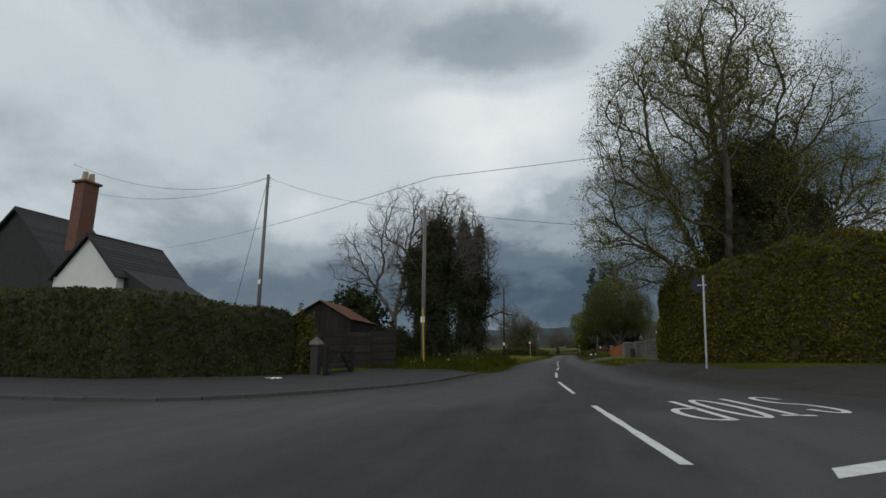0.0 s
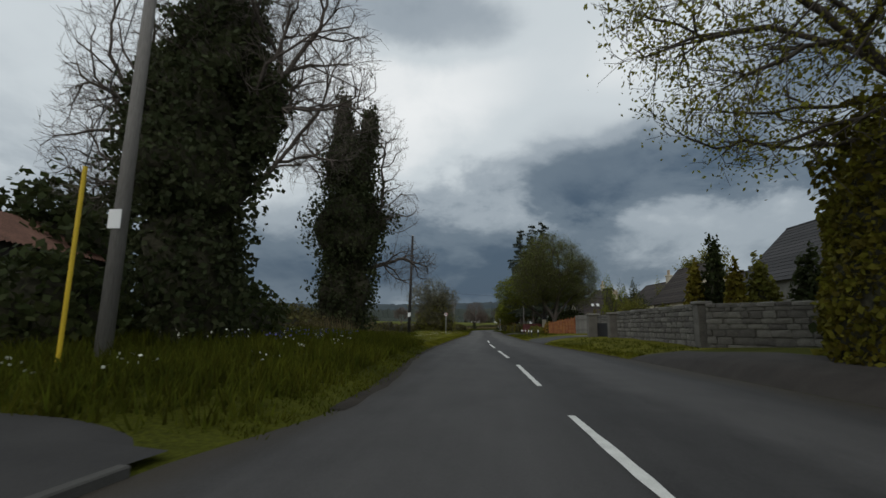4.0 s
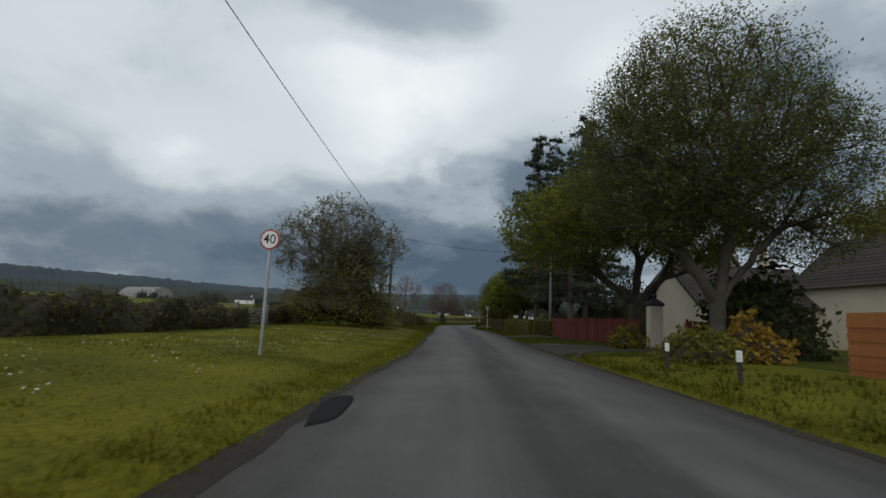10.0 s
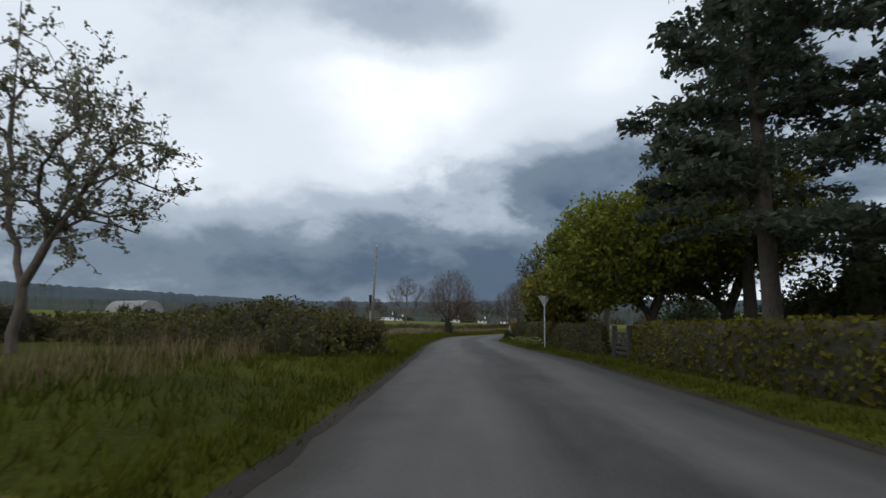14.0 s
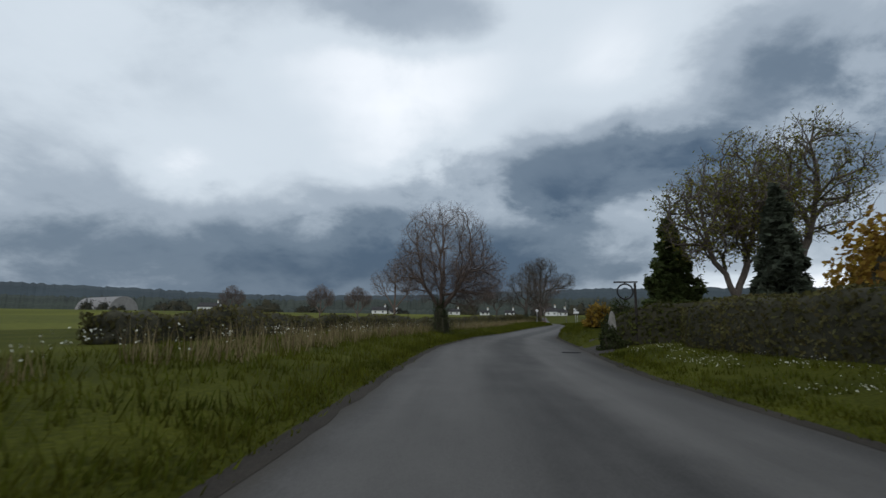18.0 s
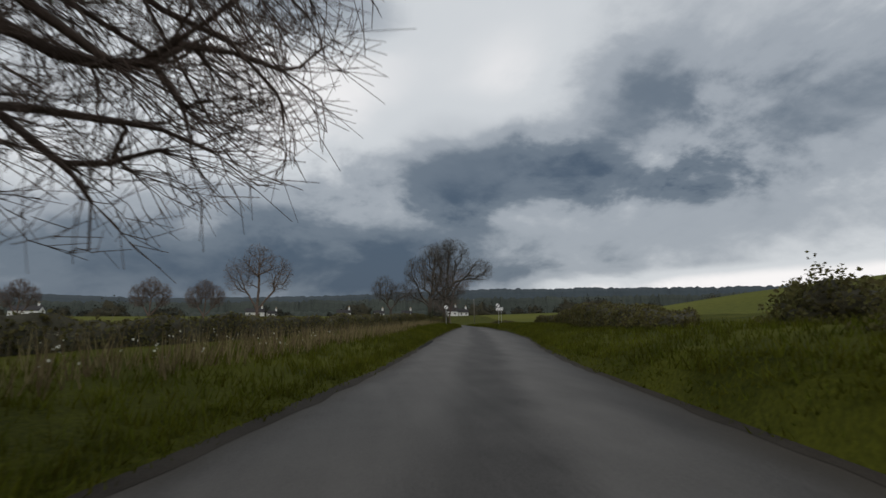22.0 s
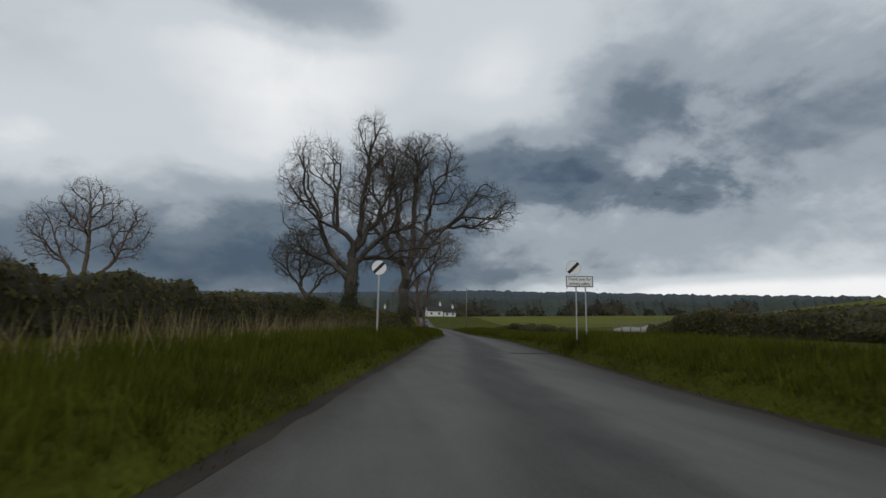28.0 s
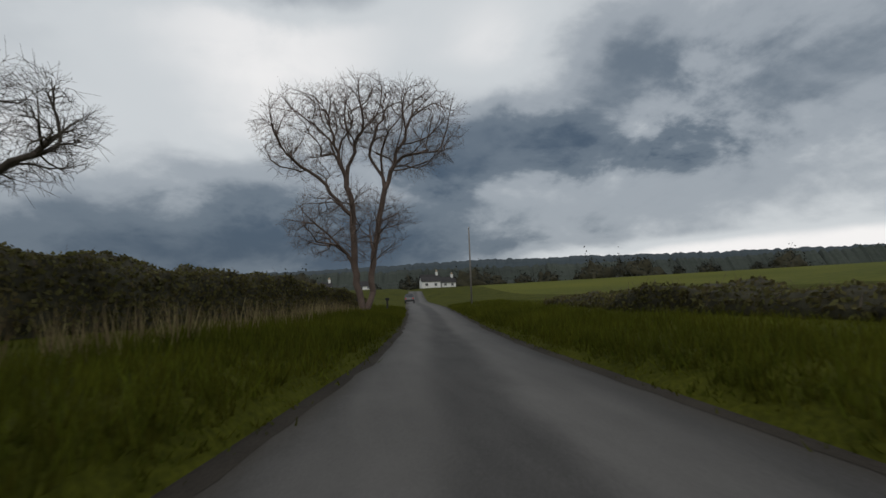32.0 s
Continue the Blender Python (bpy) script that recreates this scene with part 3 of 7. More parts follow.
def flat_strokes(name, strokes, w, mat, z):
    """Painted letter strokes as flat bands along polylines."""
    bm = bmesh.new()
    for pts in strokes:
        n = len(pts)
        prev = None
        for i, p in enumerate(pts):
            a = Vector(pts[max(0, i - 1)])
            b = Vector(pts[min(n - 1, i + 1)])
            t = (b - a).normalized()
            nn = Vector((-t.y, t.x))
            q = Vector(p)
            pair = (bm.verts.new((*(q + nn * w / 2), z)), bm.verts.new((*(q - nn * w / 2), z)))
            if prev:
                bm.faces.new((prev[0], prev[1], pair[1], pair[0]))
            prev = pair
    me = bpy.data.meshes.new(name)
    bm.to_mesh(me)
    bm.free()
    me.materials.append(mat)
    return new(name, me)


def stop_word():
    def arc(cx, cy, rx, ry, a0, a1, n=14):
        return [(cx + rx * math.cos(radians(a0 + (a1 - a0) * i / n)), cy + ry * math.sin(radians(a0 + (a1 - a0) * i / n))) for i in range(n + 1)]
    H, W = 3.5, 0.66
    letters = {
        "S": [arc(W / 2, H * 0.75, W / 2, H * 0.25, 20, 270, 12) + arc(W / 2, H * 0.25, W / 2, H * 0.25, 90, -160, 12)[1:]],
        "T": [[(0, H), (W, H)], [(W / 2, H), (W / 2, 0)]],
        "O": [arc(W / 2, H / 2, W / 2, H / 2, 90, 450, 20)],
        "P": [[(0, 0), (0, H)], [(0, H)] + arc(W * 0.45, H * 0.74, W * 0.55, H * 0.26, 90, -90) + [(0, H * 0.48)]],
    }
    root = empty("stop_marking", 0, 0, 0.006)
    tagged(root, "worn white painted STOP lettering on the asphalt", "road marking", kind="structure")
    # read by those who come the other way; the row slants with the lane
    for ch, x, y in (("S", 5.65, 20.8), ("T", 4.6, 20.1), ("O", 3.85, 19.55), ("P", 2.86, 19.0)):
        ob = flat_strokes("letter", letters[ch], 0.17, M["paint"], 0)
        ob.parent = root
        ob.matrix_basis = pose(x, y, 0, 0, 0, 188.6)


stop_word()
stop = mesh_object("stop_line", [(3.05, 11.0, 0.006), (8.7, 15.2, 0.006), (8.6, 15.7, 0.006), (3.2, 11.5, 0.006)], [(0, 1, 2, 3)], M["paint"])
tagged(stop, "white painted stop line on the asphalt", "road marking", kind="structure")

def road_margin(name, side, y0, y1, mean, seed):
    """Grit and soil washed over the road's edge, with an uneven inner rim."""
    verts, faces = [], []
    ys_ = list(np.arange(y0, y1, 0.5))
    for y in ys_:
        e = left_edge(y) if side < 0 else right_edge(y)
        w = mean * (1 + 0.7 * noise.noise(Vector((y * 0.11, seed, 0))) + 0.5 * noise.noise(Vector((y * 0.9, seed, 4))))
        w = max(0.08, w)
        for u, h in ((-0.14, 0.014), (0.35, 0.016), (1.0, 0.004)):
            verts.append((e - side * w * u, y, rise(y) + h))
    for j in range(len(ys_) - 1):
        for i in range(2):
            k = j * 3 + i
            faces.append((k, k + 1, k + 4, k + 3) if side < 0 else (k + 1, k, k + 3, k + 4))
    tagged(mesh_object(name, verts, faces, M["margin"], smooth=True), "brown grit and soil along the road edge", "road edge", kind="structure")


road_margin("road_edge_left", -1, 36.5, 350, 0.24, 3)
road_margin("road_edge_right", 1, 51, 350, 0.22, 8)

# pavement and kerb at the corner
KERB = [(-60, 15.6), (-20, 15.6), (-15, 15.6), (-11.5, 15.65), (-9.3, 16.3), (-7.9, 18.1), (-6.6, 20.6), (-5.8, 22.6), (-5.25, 25.5), (-5.1, 29.0), (-5.0, 32.4), (-4.9, 33.6)]


def smooth_line(pts, n=8):
    """A Catmull-Rom line through the points."""
    p = [Vector(q) for q in pts]
    out = []
    for i in range(len(p) - 1):
        a, b, c, d = p[max(0, i - 1)], p[i], p[i + 1], p[min(len(p) - 1, i + 2)]
        for k in range(n):
            t = k / n
            out.append(0.5 * ((2 * b) + (c - a) * t + (2 * a - 5 * b + 4 * c - d) * t * t + (3 * b - a - 3 * c + d) * t ** 3))
    out.append(p[-1])
    return out


def make_pavement():
    front = smooth_line(KERB, 6)
    back = [(-60, 22.4), (-26, 22.5), (-19, 22.4), (-15.2, 25.0), (-13.0, 28.6), (-12.2, 32.5), (-8.5, 34.4)]
    bl = [Vector(q) for q in back]
    bb = []
    m = len(front)
    tot = [0.0]
    for i in range(len(bl) - 1):
        tot.append(tot[-1] + (bl[i + 1] - bl[i]).length)
    for i in range(m):
        s = tot[-1] * i / (m - 1)
        j = max(k for k in range(len(tot) - 1) if tot[k] <= s)
        bb.append(bl[j].lerp(bl[j + 1], (s - tot[j]) / (tot[j + 1] - tot[j])))
    verts, faces = [], []
    for f, b in zip(front, bb):
        for u in (0.0, 0.3, 0.65, 1.0):
            q = f.lerp(b, u)
            verts.append((q.x, q.y, 0.085 + 0.06 * u))
    for i in range(m - 1):
        for k in range(3):
            a = i * 4 + k
            faces.append((a, a + 4, a + 5, a + 1))
    ob = mesh_object("pavement", verts, faces, M["pavement"], smooth=True)
    tagged(ob, "dark worn tarmac pavement at the junction corner", "pavement", kind="structure")
    kerb = empty("kerb", 0, 0)
    tagged(kerb, "low weathered stone kerb round the corner", "kerb", kind="structure")
    line = smooth_line(KERB, 10)
    block = box_bm(0.9, 0.13, 0.16, 0, 0, -0.06, 0.015)
    me = bpy.data.meshes.new("kerb_stone")
    block.to_mesh(me)
    block.free()
    me.materials.append(M["kerb"])
    acc, last = 0.0, line[0]
    for q in line[1:]:
        d = q - last
        if d.length >= 0.9:
            ob = new("kerb_stone", me)
            ob.parent = kerb
            c = last + d / 2
            ob.matrix_basis = pose(c.x, c.y, rng.uniform(-0.01, 0.008), 0, 0, math.degrees(math.atan2(d.y, d.x)))
            ob.scale = (d.length / 0.9 * 0.985, 1, 1)
            last = q


make_pavement()


def patch(name, pts, z, mat, label):
    """A flat patch with a rounded outline that lies on the land."""
    line = smooth_line(pts + [pts[0]], 5)[:-1]
    c = sum(line, Vector((0, 0))) / len(line)
    verts = [(c.x, c.y, ground_z(c.x, c.y) + z)]
    n = len(line)
    for u in (0.25, 0.5, 0.75, 0.93, 1.0):
        for p in line:
            q = c.lerp(p, u)
            verts.append((q.x, q.y, ground_z(q.x, q.y) + (z if u < 1 else -0.015)))
    faces = [(0, 1 + i, 1 + (i + 1) % n) for i in range(n)]
    for k in range(4):
        a = 1 + k * n
        faces += [(a + i, a + n + i, a + n + (i + 1) % n, a + (i + 1) % n) for i in range(n)]
    return tagged(mesh_object(name, verts, faces, mat, smooth=True), label, "road patch", kind="structure")


patch("road_patch", [(-5.2, 120.1), (-4.92, 120.5), (-4.7, 121.8), (-4.85, 122.6), (-5.25, 122.2), (-5.35, 121.2)], 0.022, M["asphalt_dark"], "dark tarmac repair patch at the road edge")
patch("road_patch", [(1.21, 219.84), (1.46, 220.34), (2.39, 224.45), (3.22, 228.57), (3.09, 229.07), (2.09, 224.45)], 0.022, M["asphalt_dark"], "dark tarmac repair strip at the road edge")
patch("road_patch", [(-4.62, 90.5), (-4.38, 91.1), (-4.5, 92.7), (-4.8, 92.5), (-4.75, 91.3)], 0.022, M["asphalt_dark"], "dark tarmac repair patch at the road edge")
patch("road_patch", [(-0.3, 183.4), (0.3, 183.2), (0.5, 183.7), (-0.2, 183.9)], 0.01, M["asphalt_dark"], "dark damp patch at the drive mouth")
patch("road_patch", [(17.3, 272.6), (19.2, 272.3), (19.2, 272.6), (17.3, 272.9)], 0.008, M["asphalt_dark"], "dark trench repair across the lane")
patch("gravel_drive", [(1.35, 105.2), (2.6, 106.6), (4.6, 108.6), (8.2, 109.4), (12.0, 109.8), (12.0, 113.4), (8.2, 112.6), (4.6, 112.2), (2.4, 113.2), (1.4, 114.0)], 0.03, M["gravel"], "worn tarmac drive mouth")
patch("gravel_drive", [(0.7, 182.0), (1.6, 182.8), (2.1, 185.5), (2.5, 187.8), (1.9, 188.0), (1.1, 187.0)], 0.02, M["gravel"], "gritty farm drive mouth")
patch("gravel_drive", [(1.3, 125.2), (5.0, 126.5), (9.0, 128.0), (9.0, 130.5), (4.8, 128.9), (1.3, 127.6)], 0.03, M["gravel"], "pale gravel path through the verge")
patch("gravel_drive", [(2.4, 67.0), (3.8, 69.6), (5.8, 70.9), (5.9, 73.2), (4.0, 73.8), (2.0, 75.5)], 0.04, M["asphalt_side"], "worn tarmac drive mouth")
patch("concrete_drive", [(5.4, 71.0), (8.0, 70.4), (11.0, 69.6), (11.4, 70.8), (8.6, 72.2), (5.6, 73.2)], 0.05, M["asphalt_worn"], "pale worn concrete drive between wall and fence")
patch("yard_entrance", [(-5.0, 31.4), (-9.0, 30.4), (-12.4, 30.0), (-12.4, 34.2), (-9.0, 34.6), (-5.6, 34.2)], 0.03, M["pavement"], "worn dark tarmac yard entrance")


def kerb_line(pts):
    """Low kerb stones set end to end along a line."""
    root = empty("kerb", 0, 0)
    tagged(root, "low pale kerb stones beside the drive", "kerb", kind="structure")
    block = box_bm(0.9, 0.12, 0.14, 0, 0, -0.05, 0.015)
    me = bpy.data.meshes.new("kerb_stone")
    block.to_mesh(me)
    block.free()
    me.materials.append(M["kerb"])
    q = smooth_line(pts, 30)
    last = q[0]
    for p in q[1:]:
        d = p - last
        if d.length >= 0.9:
            ob = new("kerb_stone", me)
            ob.parent = root
            c = last + d / 2
            ob.matrix_basis = pose(c.x, c.y, ground_z(c.x, c.y) - 0.025 + rng.uniform(-0.01, 0.01), 0, 0, math.degrees(math.atan2(d.y, d.x)))
            last = p


kerb_line([(1.45, 114.2), (2.5, 112.4), (4.4, 111.6), (7.6, 112.0)])
kerb_line([(1.5, 103.6), (1.9, 104.6), (2.6, 106.5), (4.4, 108.3)])

# ---------- plants ----------
def tubes(p0, p1, r0, r1, n):
    """Tapered n-sided tubes between rows of places."""
    p0, p1, r0, r1 = (np.asarray(a, float) for a in (p0, p1, r0, r1))
    d = p1 - p0
    ln = np.linalg.norm(d, axis=1, keepdims=True) + 1e-9
    d = d / ln
    p0, p1 = p0 - d * r0[:, None] * 0.4, p1 + d * r1[:, None] * 0.4
    ref = np.where(np.abs(d[:, 2:3]) > 0.9, np.array([[1.0, 0, 0]]), np.array([[0, 0, 1.0]]))
    u = np.cross(d, ref)
    u /= np.linalg.norm(u, axis=1, keepdims=True)
    v = np.cross(d, u)
    a = np.arange(n) * 2 * math.pi / n
    ring = np.cos(a)[None, :, None] * u[:, None] + np.sin(a)[None, :, None] * v[:, None]
    lo = p0[:, None] + ring * r0[:, None, None]
    hi = p1[:, None] + ring * r1[:, None, None]
    verts = np.concatenate([lo, hi], 1).reshape(-1, 3)
    base = np.arange(len(p0))[:, None] * 2 * n
    i = np.arange(n)[None]
    j = (i + 1) % n
    quads = np.stack([base + i, base + j, base + j + n, base + i + n], -1).reshape(-1, 4)
    return verts, quads


def cards(pos, size, rs, flat=0.0, normal=None, long=1.5):
    """Small pointed leaf blades: four-cornered, folded along no axis, with random turn."""
    n = len(pos)
    a = rs.normal(size=(n, 3))
    if normal is not None:
        a = a * (1 - flat) + np.asarray(normal) * flat * 2.2
    a /= np.linalg.norm(a, axis=1, keepdims=True) + 1e-9
    t = np.cross(a, rs.normal(size=(n, 3)))
    t /= np.linalg.norm(t, axis=1, keepdims=True) + 1e-9
    b = np.cross(a, t)
    s = (size * rs.uniform(0.6, 1.35, n))[:, None]
    t, b = t * s * long / 2, b * s / 2
    v = np.stack([pos - t, pos + b * 0.9, pos + t, pos - b * 0.9], 1).reshape(-1, 3)
    q = np.arange(4 * n).reshape(-1, 4)
    return v, q


class Tree:
    """Limbs grown from a trunk; collects segments by thickness, and the places of twigs."""

    def __init__(self, seed):
        self.r = random.Random(seed)
        self.seg = []
        self.twig = []

    def limb(self, p, d, length, rad, lev, cfg):
        r = self.r
        steps = cfg["steps"][min(lev, len(cfg["steps"]) - 1)]
        wig = cfg["wig"][min(lev, len(cfg["wig"]) - 1)]
        up = cfg["up"][min(lev, len(cfg["up"]) - 1)]
        tip = rad * (cfg.get("taper", 0.35) if lev else cfg.get("trunk_taper", 0.45))
        pts, rads = [p.copy()], [rad]
        d = d.normalized()
        for i in range(steps):
            d = (d + Vector((r.gauss(0, wig), r.gauss(0, wig), r.gauss(0, wig) + up))).normalized()
            p = p + d * (length / steps)
            pts.append(p.copy())
            rads.append(rad + (tip - rad) * (i + 1) / steps)
        for i in range(steps):
            self.seg.append((pts[i], pts[i + 1], rads[i], rads[i + 1], lev))
        if lev >= cfg["levels"]:
            self.twig.append((pts[-2], pts[-1]))
            return
        kids = cfg["kids"][min(lev, len(cfg["kids"]) - 1)]
        start = cfg["start"][min(lev, len(cfg["start"]) - 1)]
        turn = r.uniform(0, 6.28)
        for k in range(kids):
            u = start + (1 - start) * (k + r.uniform(0.2, 0.9)) / kids
            f = u * steps
            i = min(int(f), steps - 1)
            q = pts[i].lerp(pts[i + 1], f - i)
            dd = (pts[i + 1] - pts[i]).normalized()
            turn += 2.4 + r.uniform(-0.5, 0.5)
            side = dd.orthogonal().normalized()
            side = Matrix.Rotation(turn, 3, dd) @ side
            ang = radians(cfg["angle"][min(lev, len(cfg["angle"]) - 1)] * r.uniform(0.75, 1.25))
            nd = dd * math.cos(ang) + side * math.sin(ang)
            nl = length * cfg["ratio"][min(lev, len(cfg["ratio"]) - 1)] * r.uniform(0.7, 1.2) * (1.15 - 0.5 * u if lev == 0 else 1.1 - 0.35 * u)
            nr = max(0.006, (rads[i] * (1 - (f - i)) + rads[i + 1] * (f - i)) * cfg.get("thin", 0.62) * r.uniform(0.8, 1.05))
            self.limb(q, nd, nl, nr, lev + 1, cfg)
        # the leader goes on
        if lev > 0:
            self.limb(pts[-1], d, length * 0.55, rads[-1], lev + 1, cfg)


def wood_mesh(tree, root, mat, name="branchwork", thin=0.0):
    seg = tree.seg
    p0 = np.array([s[0][:] for s in seg])
    p1 = np.array([s[1][:] for s in seg])
    r0 = np.maximum(np.array([s[2] for s in seg]), thin)
    r1 = np.maximum(np.array([s[3] for s in seg]), thin)
    lev = np.array([s[4] for s in seg])
    out = []
    for nm, pick, n in (("trunk", lev == 0, 9), ("limb", lev == 1, 6), (name, lev >= 2, 3)):
        if pick.any():
            v, q = tubes(p0[pick], p1[pick], r0[pick], r1[pick], n)
            out.append(fast_mesh(nm, v, q, mat, root, smooth=n > 3))
    return out


DECID = dict(levels=4, steps=(9, 7, 5, 4, 3), wig=(0.07, 0.16, 0.2, 0.24, 0.28), up=(0.02, 0.07, 0.05, 0.02, 0.0), kids=(9, 6, 5, 4), start=(0.22, 0.25, 0.2, 0.15),
             angle=(52, 48, 46, 44), ratio=(0.62, 0.56, 0.52, 0.5), thin=0.6)


def broad_tree(name, label, x, y, height, seed, wood, leafm=None, leaf_n=0, leaf_size=0.2, cfg=None, trunk=0.35, z=None, lean=(0, 0), jitter=0.5, squash=1.0, cat="tree", group="", thin=0.0, leaf_part="crown", long=1.5, low=-9.0):
    """A tree with a tapered trunk, limbs, twigs and, if it has any, leaves round the twigs."""
    z = ground_z(x, y) - 0.1 if z is None else z
    root = empty(name, x, y, z)
    tagged(root, label, cat, group)
    c = dict(DECID)
    c.update(cfg or {})
    t = Tree(seed)
    stems = c.get("stems", 1)
    for k in range(stems):
        a = 6.283 * k / stems + seed
        tilt = c.get("tilt", 0.3) if stems > 1 else 0
        off = Vector((math.cos(a), math.sin(a), 0)) * trunk * 0.7 * (stems > 1)
        t.limb(off, Vector((lean[0] + tilt * math.cos(a), lean[1] + tilt * math.sin(a), 1)), height * c.get("trunk_part", 0.72), trunk, 0, c)
    top = max(s[1].z for s in t.seg)
    k = height / top
    wide = k * squash
    for i, s in enumerate(t.seg):
        t.seg[i] = (Vector((s[0].x * wide, s[0].y * wide, s[0].z * k)), Vector((s[1].x * wide, s[1].y * wide, s[1].z * k)), s[2], s[3], s[4])
    t.twig = [(Vector((a.x * wide, a.y * wide, a.z * k)), Vector((b.x * wide, b.y * wide, b.z * k))) for a, b in t.twig]
    wood_mesh(t, root, wood, "branchwork", thin)
    if leafm and leaf_n:
        rs = np.random.RandomState(seed)
        a = np.array([w[0][:] for w in t.twig])
        b = np.array([w[1][:] for w in t.twig])
        i = rs.randint(0, len(a), leaf_n)
        u = rs.uniform(0, 1.25, leaf_n)[:, None]
        pos = a[i] * (1 - u) + b[i] * u + rs.normal(size=(leaf_n, 3)) * jitter
        pos = pos[pos[:, 2] > low]
        v, q = cards(pos, leaf_size, rs, long=long)
        fast_mesh(leaf_part, v, q, leafm, root)
    return root, t


def lobe_points(lobes, n, rs, lo, hi):
    """Places in a union of rounded lobes (x, y, z, rx, ry, rz), between two shells."""
    w = np.array([q[3] * q[4] * q[5] for q in lobes]) ** 0.75
    i = rs.choice(len(lobes), n, p=w / w.sum())
    a = np.array(lobes, float)[i]
    d = rs.normal(size=(n, 3))
    d /= np.linalg.norm(d, axis=1, keepdims=True)
    u = (lo ** 3 + (hi ** 3 - lo ** 3) * rs.uniform(0, 1, n)) ** (1 / 3)
    return a[:, :3] + d * a[:, 3:6] * u[:, None]


def crown_tree(name, label, x, y, seed, wood, limbs, lobes, n=(30, 220, 1800), trunk=0.4, twig=0.012, leafm=None, leaf_n=0, leaf_size=0.15, jitter=0.25, low=-9.0, up=0.25, sprig=2, sprig_len=0.5, fork=0.35, cat="tree", leaf_part="crown", long=1.6, z=None, wander=0.12):
    """A tree whose limbs reach out from given main stems into a rounded, lobed crown."""
    rs = np.random.RandomState(seed)
    z = ground_z(x, y) - 0.1 if z is None else z
    root = empty(name, x, y, z)
    tagged(root, label, cat)
    P, par, D, Ln, lev = [], [], [], [], []

    def line(p0, i0, pts, level):
        prev = i0
        for q in pts:
            q = np.asarray(q, float)
            v = q - (P[prev] if prev >= 0 else np.asarray(p0, float))
            ln = np.linalg.norm(v) + 1e-6
            P.append(q), par.append(prev), D.append(v / ln), Ln.append((Ln[prev] if prev >= 0 else 0) + ln), lev.append(level)
            prev = len(P) - 1
        return prev

    for pts in limbs:
        pts = [np.asarray(q, float) for q in pts]
        if not P:
            P.append(pts[0]), par.append(-1), D.append(np.array([0, 0, 1.0])), Ln.append(0.0), lev.append(0)
            i0 = 0
        else:
            i0 = int(np.argmin(np.linalg.norm(np.array(P) - pts[0], axis=1)))
        for a, b in zip(pts[:-1], pts[1:]):
            m = max(1, int(np.linalg.norm(b - a) / 0.45))
            seg = [a + (b - a) * (k + 1) / m + (rs.normal(size=3) * wander * 0.35 if k + 1 < m else 0) for k in range(m)]
            i0 = line(a, i0, seg, 0)

    def reach(tips, level, step):
        base = np.array(P).mean(0)
        order = np.argsort(np.linalg.norm(tips - base, axis=1))
        for k in order:
            tip = tips[k]
            A = np.array(P)
            v = tip - A
            d = np.linalg.norm(v, axis=1) + 1e-6
            cs = (v * np.array(D)).sum(1) / d
            ok = 3.0 * (A[:, 2] < 0.25 * A[0, 2])
            cost = d * (1 + 0.55 * (1 - cs)) + fork * np.array(Ln) + ok
            i = int(np.argmin(cost))
            m = max(2, int(d[i] / step))
            c = A[i] + D[i] * d[i] * 0.38 + np.array([0, 0, up * d[i] * 0.15])
            t = (np.arange(m) + 1)[:, None] / m
            pts = (1 - t) ** 2 * A[i] + 2 * t * (1 - t) * c + t ** 2 * tip
            pts[:-1] += rs.normal(size=(m - 1, 3)) * wander * min(1.0, d[i] * 0.25)
            line(A[i], i, pts, level)

    reach(lobe_points(lobes, n[0], rs, 0.45, 0.85), 1, 0.7)
    reach(lobe_points(lobes, n[1], rs, 0.5, 1.0), 2, 0.6)
    # fine twigs, all at once
    A, DD = np.array(P), np.array(D)
    L0 = np.array(Ln)
    lv = np.array(lev)
    tips = lobe_points(lobes, n[2], rs, 0.35, 1.03)
    own = np.zeros(len(tips), int)
    for k in range(0, len(tips), 400):
        v = tips[k:k + 400, None] - A[None]
        d = np.linalg.norm(v, axis=2) + 1e-6
        cs = (v * DD[None]).sum(2) / d
        own[k:k + 400] = np.argmin(d * (1 + 0.5 * (1 - cs)) + fork * 0.6 * L0 + 1.2 * (lv == 0), axis=1)
    a = A[own]
    d = np.linalg.norm(tips - a, axis=1, keepdims=True)
    keep = d[:, 0] < np.percentile(d, 97)
    own, a, tips, d = own[keep], a[keep], tips[keep], d[keep]
    mid = (a + tips) / 2 + DD[own] * d * 0.16 + rs.normal(size=tips.shape) * 0.07 * d + np.array([0, 0, up * 0.1]) * d
    p0, p1 = np.concatenate([a, mid]), np.concatenate([mid, tips])
    td = (tips - mid) / (np.linalg.norm(tips - mid, axis=1, keepdims=True) + 1e-6)
    t0, t1 = [], []
    for k in range(sprig):
        s = mid + (tips - mid) * rs.uniform(0.1, 1.0, (len(tips), 1))
        v = td + rs.normal(size=tips.shape) * 0.55 + np.array([0, 0, up])
        v /= np.linalg.norm(v, axis=1, keepdims=True)
        t0.append(s), t1.append(s + v * sprig_len * rs.uniform(0.5, 1.3, (len(tips), 1)))
    cnt = np.zeros(len(P))
    np.add.at(cnt, own, 1)
    par_ = np.array(par)
    for i in range(len(P) - 1, 0, -1):
        cnt[par_[i]] += max(cnt[i], 0.5)
    cnt = np.maximum(cnt, 0.5)
    e = math.log(trunk / (twig * 1.4)) / math.log(max(2.0, cnt[0]))
